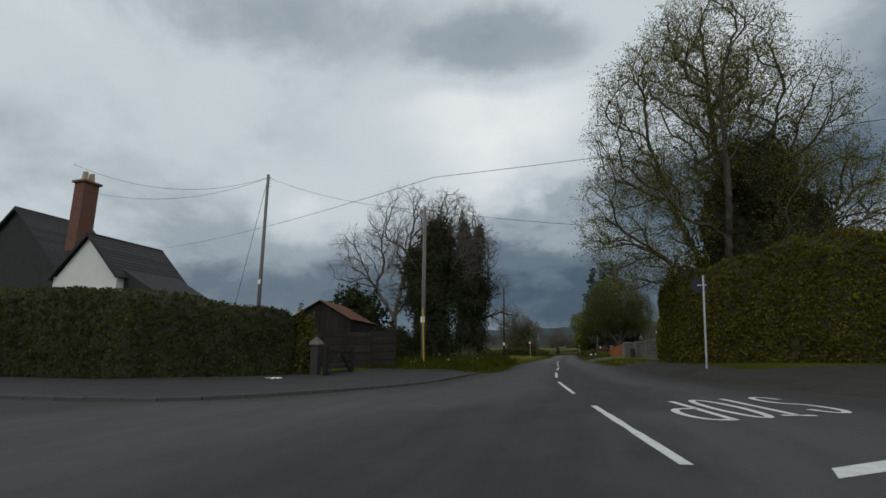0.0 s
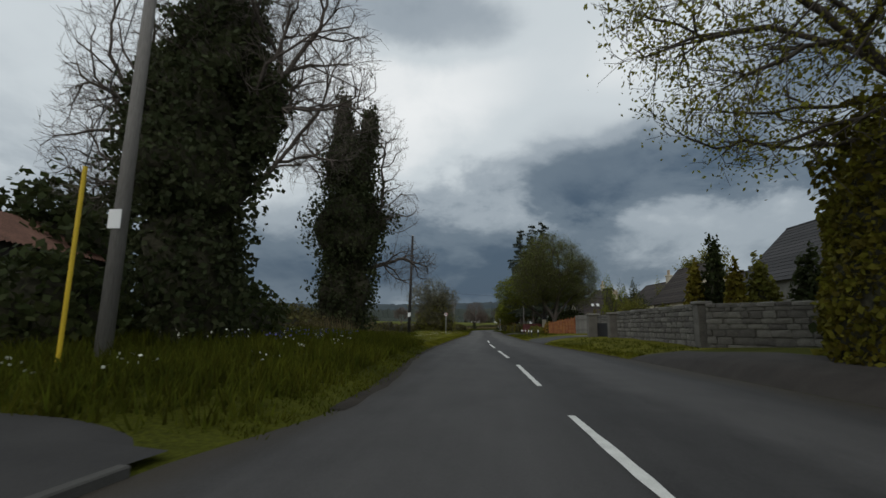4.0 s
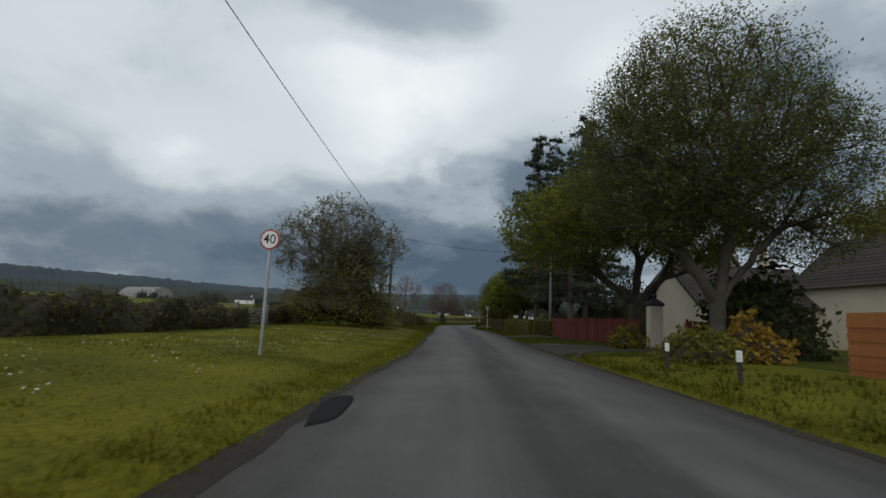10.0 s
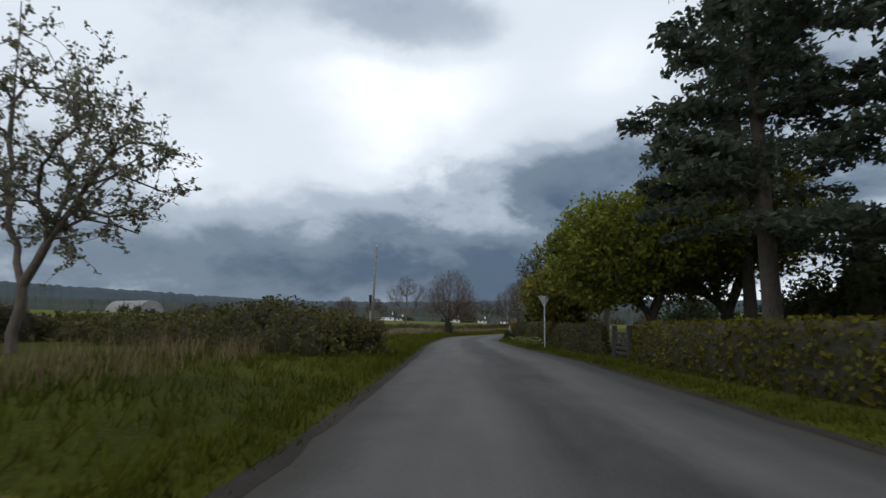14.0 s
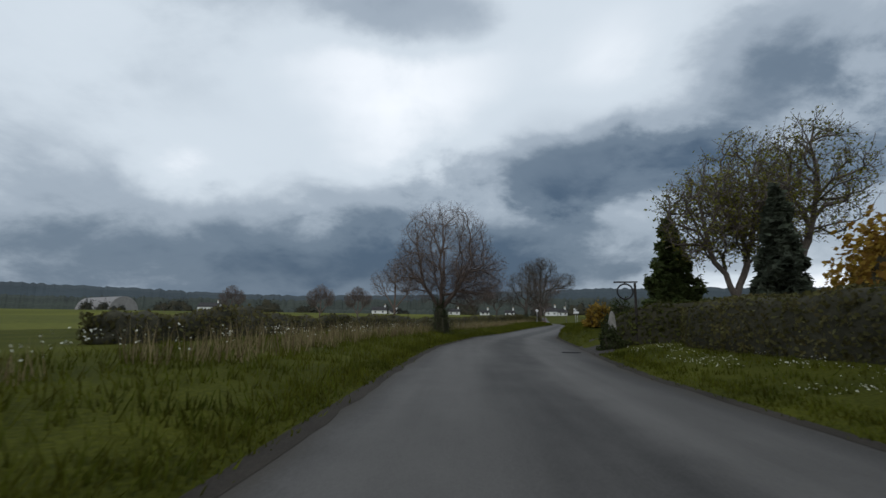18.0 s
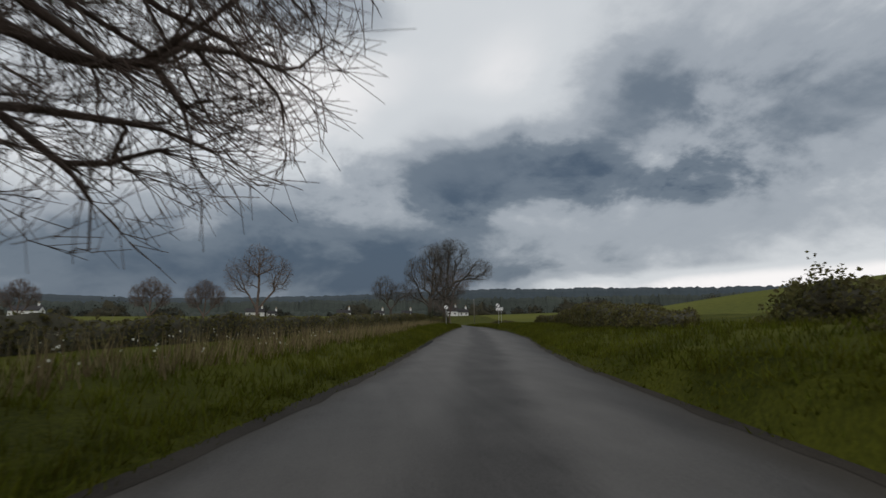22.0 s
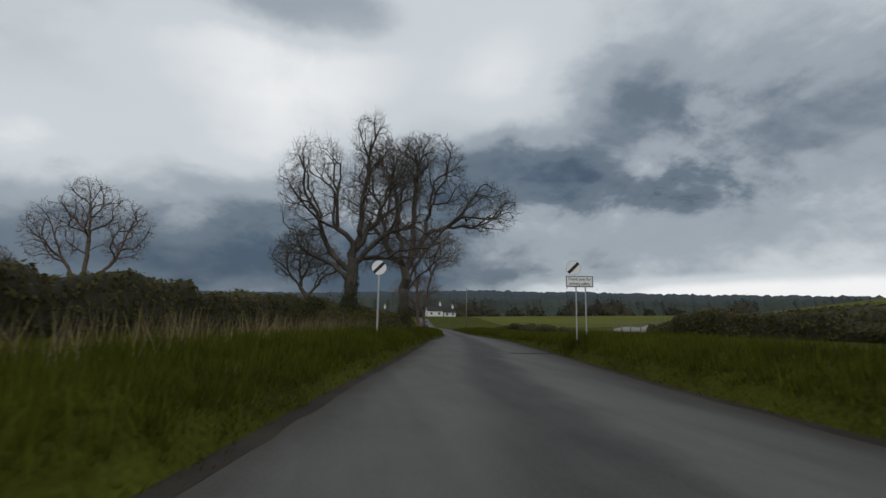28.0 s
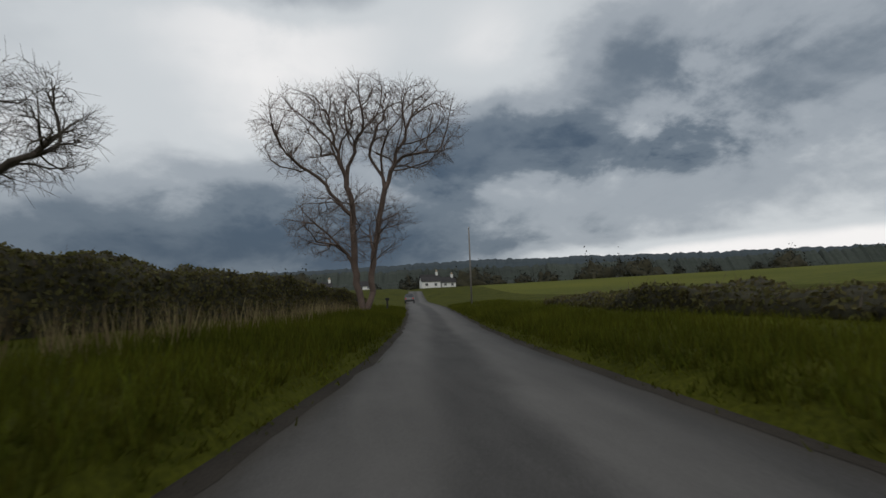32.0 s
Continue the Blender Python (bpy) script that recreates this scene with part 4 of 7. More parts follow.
    rad = np.maximum(twig * 1.4 * cnt ** e, twig)
    i = np.arange(1, len(P))
    r1 = rad[i]
    r0 = np.minimum(rad[par_[i]], rad[i] * 1.25)
    pick = lv[i] == 0
    v, q = tubes(A[par_[i]][pick], A[i][pick], r0[pick], r1[pick], 9)
    fast_mesh("trunk", v, q, wood, root, smooth=True)
    bv, bq = tubes(A[par_[i]][~pick], A[i][~pick], r0[~pick], r1[~pick], 4)
    q0, q1 = np.concatenate([p0] + t0), np.concatenate([p1] + t1)
    rr = np.concatenate([np.full(len(p0), twig)] + [np.full(len(k), twig * 0.75) for k in t0])
    v, q = tubes(q0, q1, rr, rr * 0.75, 4)
    fast_mesh("branchwork", np.concatenate([bv, v]), np.concatenate([bq, q + len(bv)]), wood, root)
    if leafm and leaf_n:
        j = rs.randint(0, len(q0), leaf_n)
        u = rs.uniform(0.1, 1.2, leaf_n)[:, None]
        pos = q0[j] * (1 - u) + q1[j] * u + rs.normal(size=(leaf_n, 3)) * jitter
        pos = pos[pos[:, 2] > low]
        v, q = cards(pos, leaf_size, rs, long=long)
        fast_mesh(leaf_part, v, q, leafm, root)
    return root


def leaf_mass(root, lobes, mat, n, size, seed, lump=0.35, nm="ivy", core=0.8, label=""):
    """Lumpy masses of leaves with a heart coloured dark as inner shade, as parts of a tree."""
    rs = np.random.RandomState(seed)
    w = np.array([q[3] * q[5] + q[4] * q[5] + q[3] * q[4] for q in lobes])
    out, nor = [], []
    for (cx, cy, cz, rx, ry, rz), k in zip(lobes, (n * w / w.sum()).astype(int)):
        d = rs.normal(size=(k, 3))
        d /= np.linalg.norm(d, axis=1, keepdims=True)
        f = np.array([1 + lump * noise.noise(Vector(v) * 1.7 + Vector((seed + cx, cz, 0))) + lump * 0.8 * noise.noise(Vector(v) * 4.5 + Vector((cz, seed, cx))) for v in d])
        out.append(np.array([cx, cy, cz]) + d * (f * rs.uniform(0.72, 1.12, k))[:, None] * np.array([rx, ry, rz]))
        nor.append(d)
        bm = bmesh.new()
        bmesh.ops.create_icosphere(bm, subdivisions=3, radius=1)
        for b in bm.verts:
            g = (1 + lump * noise.noise(b.co * 1.7 + Vector((seed + cx, cz, 0))) + lump * 0.5 * noise.noise(b.co * 4.5 + Vector((cz, seed, cx)))) * core
            b.co = Vector((cx + b.co.x * rx * g, cy + b.co.y * ry * g, cz + b.co.z * rz * g))
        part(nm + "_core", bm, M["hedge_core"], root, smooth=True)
    p = np.concatenate(out)
    ok = p[:, 2] > 0.05
    v, q = cards(p[ok], size, rs, 0.3, normal=np.concatenate(nor)[ok], long=1.3)
    fast_mesh(nm, v, q, mat, root)["label"] = label or "dense dark ivy"


def conifer(name, label, x, y, height, seed, radius, mat, base=0.08, droop=0.25, gaps=0.25, n_whorl=26, card=0.5, dens=1.0, trunk=0.28, cat="conifer tree", z=None, shape=0.75):
    """A conifer: a straight trunk, tiers of drooping boughs, and needle sprays along them."""
    r = random.Random(seed)
    rs = np.random.RandomState(seed)
    z = ground_z(x, y) - 0.1 if z is None else z
    root = empty(name, x, y, z)
    tagged(root, label, cat)
    v, q = tubes([(0, 0, height * i / 8) for i in range(8)], [(0, 0, height * (i + 1) / 8) for i in range(8)], [trunk * (1 - i / 8.4) for i in range(8)], [trunk * (1 - (i + 1) / 8.4) for i in range(8)], 8)
    fast_mesh("trunk", v, q, M["bark"], root, smooth=True)
    p0, p1, r0, r1, pos, nrm = [], [], [], [], [], []
    for w in range(n_whorl):
        u = base + (1 - base) * (w / n_whorl) ** 0.92
        hz = height * u
        prof = (1 - u) ** shape + 0.03
        for k in range(r.randint(5, 8)):
            if r.random() < gaps:
                continue
            a = r.uniform(0, 6.283)
            ln = radius * prof * r.uniform(0.6, 1.15)
            d = Vector((math.cos(a), math.sin(a), r.uniform(-droop, 0.15)))
            p = Vector((0, 0, hz + r.uniform(-0.2, 0.2)))
            st = 4
            for i in range(st):
                q2 = p + d.normalized() * (ln / st)
                p0.append(p[:]), p1.append(q2[:])
                r0.append(0.05 * (1 - i / (st + 1))), r1.append(0.05 * (1 - (i + 1) / (st + 1)))
                m = int(max(2, ln * 7 * dens * (0.5 + 0.3 * i)))
                for _ in range(m):
                    f = r.random()
                    side = Vector((-math.sin(a), math.cos(a), 0)) * r.gauss(0, 0.16 * ln * (1.1 - (i + f) / (st + 1)))
                    pos.append((p.lerp(q2, f) + side + Vector((0, 0, r.gauss(-0.08, 0.13))))[:])
                d.z -= droop * 0.18 * (1 if i < 2 else -0.6)
                p = q2
    v, q = tubes(p0, p1, r0, r1, 3)
    fast_mesh("branchwork", v, q, M["bark"], root)["kind"] = "stuff"
    pos = np.array(pos)
    v, q = cards(pos, card, rs, 0.5, normal=np.array([0.0, 0, 0.6]), long=1.7)
    fast_mesh("foliage", v, q, mat, root)
    return root


def hedge(name, label, pts, height, width, mat, seed, dens=60, size=0.14, lump=0.16, cat="hedge", zoff=0.0, group="", twigs=0):
    """A hedge along a line: an uneven heart coloured dark as inner shade and a skin of leaves."""
    rs = np.random.RandomState(seed)
    hs = height if isinstance(height, (list, tuple)) else [height] * len(pts)
    line, hh = [], []
    for i in range(len(pts) - 1):
        a, b = Vector(pts[i]), Vector(pts[i + 1])
        n = max(2, int((b - a).length / 0.7))
        for k in range(n):
            line.append(a.lerp(b, k / n))
            hh.append(hs[i] + (hs[i + 1] - hs[i]) * k / n)
    line.append(Vector(pts[-1]))
    hh.append(hs[-1])
    prof = [(-1.0, 0.0), (-1.06, 0.3), (-1.0, 0.62), (-0.9, 0.88), (-0.6, 1.0), (0.0, 1.02), (0.6, 1.0), (0.9, 0.88), (1.0, 0.62), (1.06, 0.3), (1.0, 0.0)]
    m = len(prof)
    mid = line[len(line) // 2]
    root = empty(name, mid.x, mid.y, 0)
    tagged(root, label, cat, group)
    o = Vector((mid.x, mid.y, 0))
    V = np.zeros((len(line), m, 3))
    for i, p in enumerate(line):
        t = (line[min(i + 1, len(line) - 1)] - line[max(i - 1, 0)]).normalized()
        nn = Vector((-t.y, t.x))
        g = ground_z(p.x, p.y) + zoff
        end = (0.12, 0.72, 0.9, 1.0)[min(i, len(line) - 1 - i, 3)]
        for k, (a, h) in enumerate(prof):
            w = noise.noise(Vector((p.x * 0.8, p.y * 0.8, h * 2 + a + seed))) * lump + noise.noise(Vector((p.x * 0.25, p.y * 0.25, a + seed))) * lump
            q = p + nn * (a * width / 2 * end + (w if a > 0 else -w))
            V[i, k] = (q.x - o.x, q.y - o.y, g - 0.05 + h * hh[i] * (0.72 + 0.28 * end) + w * (h > 0.5) * 1.2)
    idx = np.arange(len(line) * m).reshape(len(line), m)
    quads = np.stack([idx[:-1, :-1], idx[1:, :-1], idx[1:, 1:], idx[:-1, 1:]], -1).reshape(-1, 4)
    flat = V.reshape(-1, 3)
    core = flat.copy()
    cz = V[:, :, 2].mean(1).repeat(m)
    core[:, :2] = V[:, m // 2, :2].repeat(m, 0) + (flat[:, :2] - V[:, m // 2, :2].repeat(m, 0)) * 0.9
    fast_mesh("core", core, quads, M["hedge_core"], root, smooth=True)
    A, B, C, D = (flat[quads[:, i]] for i in range(4))
    area = (np.linalg.norm(np.cross(B - A, D - A), axis=1) + np.linalg.norm(np.cross(B - C, D - C), axis=1)) / 2
    cap = [(0, 1), (len(line) - 1, -1)]
    n = int(area.sum() * dens)
    i = rs.choice(len(quads), n, p=area / area.sum())
    u, w = rs.uniform(0, 1, (2, n, 1))
    pos = (A[i] * (1 - u) + B[i] * u) * (1 - w) + (D[i] * (1 - u) + C[i] * u) * w
    nor = np.cross(B - A, D - A)[i]
    nor /= np.linalg.norm(nor, axis=1, keepdims=True) + 1e-9
    nor = -nor
    pos = pos + nor * rs.uniform(-0.10, 0.07, n)[:, None]
    allp, alln = [pos], [nor]
    for e, sgn in cap:
        k = int(width * hh[e] * dens)
        c = V[e].copy()
        f = rs.uniform(0, 1, (k, 1))
        h = rs.uniform(0.0, 0.98, (k, 1))
        left = c[1] * (1 - f) + c[-2] * f
        left[:, 2] = c[0, 2] + h[:, 0] * hh[e]
        t = (line[1] - line[0]) if e == 0 else (line[-1] - line[-2])
        nv = np.array([-t.x * sgn, -t.y * sgn, 0])
        nv /= np.linalg.norm(nv)
        allp.append(left + nv * rs.uniform(-0.05, 0.3, (k, 1)))
        alln.append(np.repeat(nv[None], k, 0))
    v, q = cards(np.concatenate(allp), size, rs, 0.35, normal=np.concatenate(alln), long=1.4)
    fast_mesh("foliage", v, q, mat, root)
    if twigs:
        pick = rs.randint(0, len(pos), twigs)
        d = nor[pick] * 0.5 + rs.normal(size=(twigs, 3)) * 0.25 + np.array([0, 0, 0.75])
        ln = rs.uniform(0.2, 0.6, (twigs, 1))
        v, q = tubes(pos[pick], pos[pick] + d * ln, np.full(twigs, 0.008), np.full(twigs, 0.004), 3)
        fast_mesh("branchwork", v, q, M["twig_warm"], root)["kind"] = "stuff"
    root.matrix_basis = Matrix.Translation(o)
    return root


def shrub(name, label, x, y, rx, ry, h, mat, seed, n=2500, size=0.16, cat="shrub", z=None, lump=0.35, pointed=0.0):
    """A shrub: stems and a lumpy shell of leaves."""
    rs = np.random.RandomState(seed)
    z = ground_z(x, y) - 0.05 if z is None else z
    root = empty(name, x, y, z)
    tagged(root, label, cat)
    d = rs.normal(size=(n, 3))
    d[:, 2] = np.abs(d[:, 2]) * 1.2 - 0.15
    d /= np.linalg.norm(d, axis=1, keepdims=True)
    f = np.array([1 + lump * noise.noise(Vector(k) * 2.1 + Vector((seed, 0, 0))) + lump * 0.6 * noise.noise(Vector(k) * 5 + Vector((0, seed, 0))) for k in d])
    rad = f * rs.uniform(0.75, 1.04, n)
    pos = d * rad[:, None] * np.array([rx, ry, h])
    if pointed:
        s = 1 - pointed * np.clip(pos[:, 2] / h, 0, 1)
        pos[:, :2] *= s[:, None]
    pos[:, 2] = np.maximum(pos[:, 2], 0.02)
    v, q = cards(pos, size, rs, 0.3, normal=d, long=1.4)
    fast_mesh("foliage", v, q, mat, root)
    # inner mass and stems, coloured dark like the shade among leaves
    bm = bmesh.new()
    bmesh.ops.create_icosphere(bm, subdivisions=3, radius=1)
    for w in bm.verts:
        c = w.co.copy()
        k = (1 + lump * noise.noise(c * 2.1 + Vector((seed, 0, 0)))) * 0.78
        w.co = Vector((c.x * rx * k, c.y * ry * k, max(0.0, c.z) * h * k))
        if pointed:
            s = 1 - pointed * min(1, max(0, w.co.z / h))
            w.co.x *= s
            w.co.y *= s
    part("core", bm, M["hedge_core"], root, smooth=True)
    return root


def tufts(name, label, places, mat, seed, size=(0.15, 0.4), width=0.02, per=6, lean=0.35, kind="stuff", cat="grass"):
    """Grass blades: thin leaning triangles in tufts at the given places."""
    rs = np.random.RandomState(seed)
    p = np.repeat(np.asarray(places, float), per, 0)
    n = len(p)
    p[:, :2] += rs.normal(size=(n, 2)) * 0.10
    h = rs.uniform(size[0], size[1], n)[:, None]
    a = rs.uniform(0, 6.283, n)
    side = np.stack([np.cos(a), np.sin(a), 0 * a], 1) * width * rs.uniform(0.6, 1.4, (n, 1))
    tip = p + np.concatenate([rs.normal(size=(n, 2)) * lean, np.ones((n, 1))], 1) * h
    v = np.stack([p - side, p + side, tip], 1).reshape(-1, 3)
    ob = fast_mesh(name, v, np.arange(3 * n).reshape(-1, 3), mat)
    return tagged(ob, label, cat, kind=kind)

# ---------- built things ----------
def telegraph_pole(x, y, height, label, mat, r=0.15, lean=(0, 0), tag_z=None, steps=False, guard=False, box=False, fittings=True, band=None):
    z = ground_z(x, y) - 0.2
    root = empty("telegraph_pole", x, y, z)
    tagged(root, label, "telegraph pole", "poles along the road")
    h = height - z
    top = (lean[0] * h, lean[1] * h, h)
    part("shaft", rod_bm((0, 0, 0), top, r, r * 0.68, 14), mat, root, smooth=True)
    part("cap", rod_bm(top, (top[0], top[1], h + 0.06), r * 0.78, r * 0.5, 10), M["metal"], root)
    if fittings:
        for k in range(4):
            part("insulator", rod_bm((top[0] + r * 0.6, top[1], h - 0.25 - 0.3 * k), (top[0] + r * 1.7, top[1], h - 0.25 - 0.3 * k), 0.045, 0.035, 8), M["sign_grey"], root)
    if tag_z:
        part("number_plate", box_bm(r * 1.7, 0.02, 0.42, top[0] * tag_z / h, -r * 1.02 + top[1] * tag_z / h, tag_z), M["white"], root, "white plate")
    if steps:
        for k in range(7):
            zz = h * 0.45 + k * h * 0.075
            s = 1 if k % 2 else -1
            part("step", rod_bm((top[0] * zz / h + s * r * 0.8, 0, zz), (top[0] * zz / h + s * (r + 0.16), 0, zz), 0.014), M["metal"], root)
    if guard:
        part("stay_guard", rod_bm((0.62, -1.75, 0.1), (0.45, -1.5, 3.8), 0.04), M["yellow"], root, "yellow plastic stay guard")
        part("stay_wire", rod_bm((0.45, -1.5, 3.8), (top[0], top[1], h - 0.9), 0.012, n=5), M["wire"], root)
    if box:
        part("cable_box", box_bm(0.2, 0.22, 0.62, -r - 0.1, 0, h * 0.38, 0.03), M["black"], root, "black cable box")
        part("cable_duct", box_bm(0.12, 0.1, h * 0.28, -r - 0.06, 0, 0.1, 0.02), M["sign_grey"], root)
        part("cable", rod_bm((-r - 0.05, 0, h * 0.28), (-r - 0.1, 0, h * 0.38), 0.02, n=6), M["wire"], root)
    return Vector((x + top[0], y + top[1], z + h - 0.25))


def wire(a, b, sag, r=0.014, label="thin black overhead wire between poles"):
    cu = bpy.data.curves.new("overhead_wire", "CURVE")
    cu.dimensions, cu.bevel_depth, cu.bevel_resolution = "3D", r, 1
    s = cu.splines.new("POLY")
    n = 24
    s.points.add(n)
    for i in range(n + 1):
        u = i / n
        p = Vector(a).lerp(Vector(b), u)
        s.points[i].co = (p.x, p.y, p.z - sag * 4 * u * (1 - u), 1)
    cu.materials.append(M["wire"])
    return tagged(new("overhead_wire", cu), label, "wire", "overhead wires")


def disc_bm(r, t, n=40):
    bm = bmesh.new()
    bmesh.ops.create_cone(bm, cap_ends=True, segments=n, radius1=r, radius2=r, depth=t)
    bmesh.ops.rotate(bm, verts=bm.verts, matrix=Matrix.Rotation(radians(90), 3, "X"))
    return bm


def ring_bm(r0, r1, y, n=48):
    bm = bmesh.new()
    a = [bm.verts.new((r0 * math.cos(6.28319 * i / n), y, r0 * math.sin(6.28319 * i / n))) for i in range(n)]
    b = [bm.verts.new((r1 * math.cos(6.28319 * i / n), y, r1 * math.sin(6.28319 * i / n))) for i in range(n)]
    for i in range(n):
        bm.faces.new((a[i], a[(i + 1) % n], b[(i + 1) % n], b[i]))
    return bm


def words(text, size, mat, parent, x, z, y, name="lettering"):
    cu = bpy.data.curves.new(name, "FONT")
    cu.body, cu.size, cu.align_x, cu.align_y, cu.extrude, cu.offset = text, size, "CENTER", "CENTER", 0.001, size * 0.006
    cu.materials.append(mat)
    ob = new(name, cu)
    ob.parent = parent
    ob.matrix_basis = pose(x, y, z, 90, 0, 0)
    return ob


def sign_post(root, x, h, z0, r=0.038):
    part("post", rod_bm((x, 0.05, z0), (x, 0.05, h), r, n=12), M["metal"], root)


def sign_40(x, y, zc, r):
    root = empty("speed_limit_sign", x, y, 0, 0)
    tagged(root, "round red-rimmed 40 speed limit sign on a thin grey post", "road sign")
    sign_post(root, 0, zc + r * 0.6, ground_z(x, y) - 0.2)
    for nm, bm, m in (("plate", disc_bm(r, 0.02), M["red"]), ("face", disc_bm(r * 0.84, 0.006), M["white"])):
        ob = part(nm, bm, m, root)
        ob.location = (0, 0.0 if nm == "plate" else -0.014, zc)
    words("40", r * 1.3, M["black"], root, 0, zc, -0.02)
    root.rotation_euler.z = radians(-6)


def nsl_disc(root, x, zc, r):
    d = empty("end_of_limit_disc", x, 0, zc)
    d.parent = root
    ob = part("plate", disc_bm(r, 0.02), M["white"], d, "white disc")
    part("bar", box_bm(r * 0.42, 0.004, r * 1.93, 0, -0.014, -r * 0.965), M["black"], d, "black diagonal bar").rotation_euler.y = radians(45)
    part("rim", ring_bm(r * 0.97, r, -0.0125), M["sign_grey"], d)
    return d


def nsl_left(x, y, zc, r):
    root = empty("speed_limit_sign", x, y)
    tagged(root, "white round sign with a black diagonal bar on a post", "road sign")
    sign_post(root, 0, zc + r * 0.5, ground_z(x, y) - 0.2, 0.04)
    nsl_disc(root, 0, zc, r)
    root.rotation_euler.z = radians(-11)


def nsl_right(x, y, zc, r):
    root = empty("road_sign", x, y)
    tagged(root, "round white sign above a Thank you for driving safely plate", "road sign")
    for px_ in (-0.13, 0.26):
        sign_post(root, px_, zc - 0.35, ground_z(x, y) - 0.2, 0.03)
    nsl_disc(root, -0.23, zc, r)
    w, h, z0 = 1.14, 0.48, zc - 0.8
    part("message_plate", box_bm(w, 0.02, h, 0, -0.03, z0, 0.006), M["white"], root, "white message plate")
    for bx, bz, sx, sz in ((0, z0 + 0.02, w - 0.03, 0.028), (0, z0 + h - 0.048, w - 0.03, 0.028), (0.03 - w / 2, z0 + 0.02, 0.028, h - 0.04), (w / 2 - 0.03, z0 + 0.02, 0.028, h - 0.04)):
        part("border", box_bm(sx, 0.004, sz, bx, -0.044, bz), M["black"], root)
    words("Thank you for", 0.165, M["black"], root, 0, z0 + 0.33, -0.045)
    words("driving safely", 0.165, M["black"], root, 0, z0 + 0.14, -0.045)
    root.rotation_euler.z = radians(-11)


def board_fence(name, label, pts, h, mat, kind="lap", gap=0.0, panel=1.9, group="", battens=True):
    """Fence panels between posts; lap: level boards, pale: upright pales."""
    for i in range(len(pts) - 1):
        a, b = Vector(pts[i]), Vector(pts[i + 1])
        n = max(1, round((b - a).length / panel))
        for k in range(n):
            p, q = a.lerp(b, k / n), a.lerp(b, (k + 1) / n)
            d = q - p
            g = min(ground_z(p.x, p.y), ground_z(q.x, q.y))
            root = empty(name, p.x, p.y, g - 0.03, math.degrees(math.atan2(d.y, d.x)))
            tagged(root, label, "fence", group)
            w = d.length
            rr = random.Random(hash((i, k)) % 1000)
            part("post", box_bm(0.11, 0.11, h + 0.12, 0, 0, 0, 0.012), mat, root)
            if kind == "lap":
                m = 9
                me = None
                for j in range(m):
                    ob = part("board", box_bm(w - 0.1, 0.022, h / m * 1.12, w / 2, 0, 0, 0), mat, root) if me is None else new("board", me)
                    me = ob.data
                    ob.parent = root
                    ob.matrix_basis = pose(0, 0.024 * (j % 2) - 0.02, 0.06 + j * (h - 0.08) / m, rr.uniform(-4, -1), rr.uniform(-0.25, 0.25), 0)
                for u in (0.28, 0.72) if battens else ():
                    part("batten", box_bm(0.055, 0.04, h - 0.06, w * u, -0.05, 0.05), mat, root)
            else:
                m = max(2, int(w / (0.13 + gap)))
                me = None
                for j in range(m):
                    ob = part("pale", box_bm(w / m - gap - 0.006, 0.022, h, 0, 0, 0), mat, root) if me is None else new("pale", me)
                    me = ob.data
                    ob.parent = root
                    ob.matrix_basis = pose((j + 0.5) * w / m, -0.02 + rr.uniform(-0.004, 0.004), 0.04 + rr.uniform(-0.02, 0.02), 0, rr.uniform(-0.5, 0.5), 0)
                for u in (0.25, 0.8):
                    part("rail", box_bm(w, 0.04, 0.09, w / 2, 0.03, h * u), mat, root)


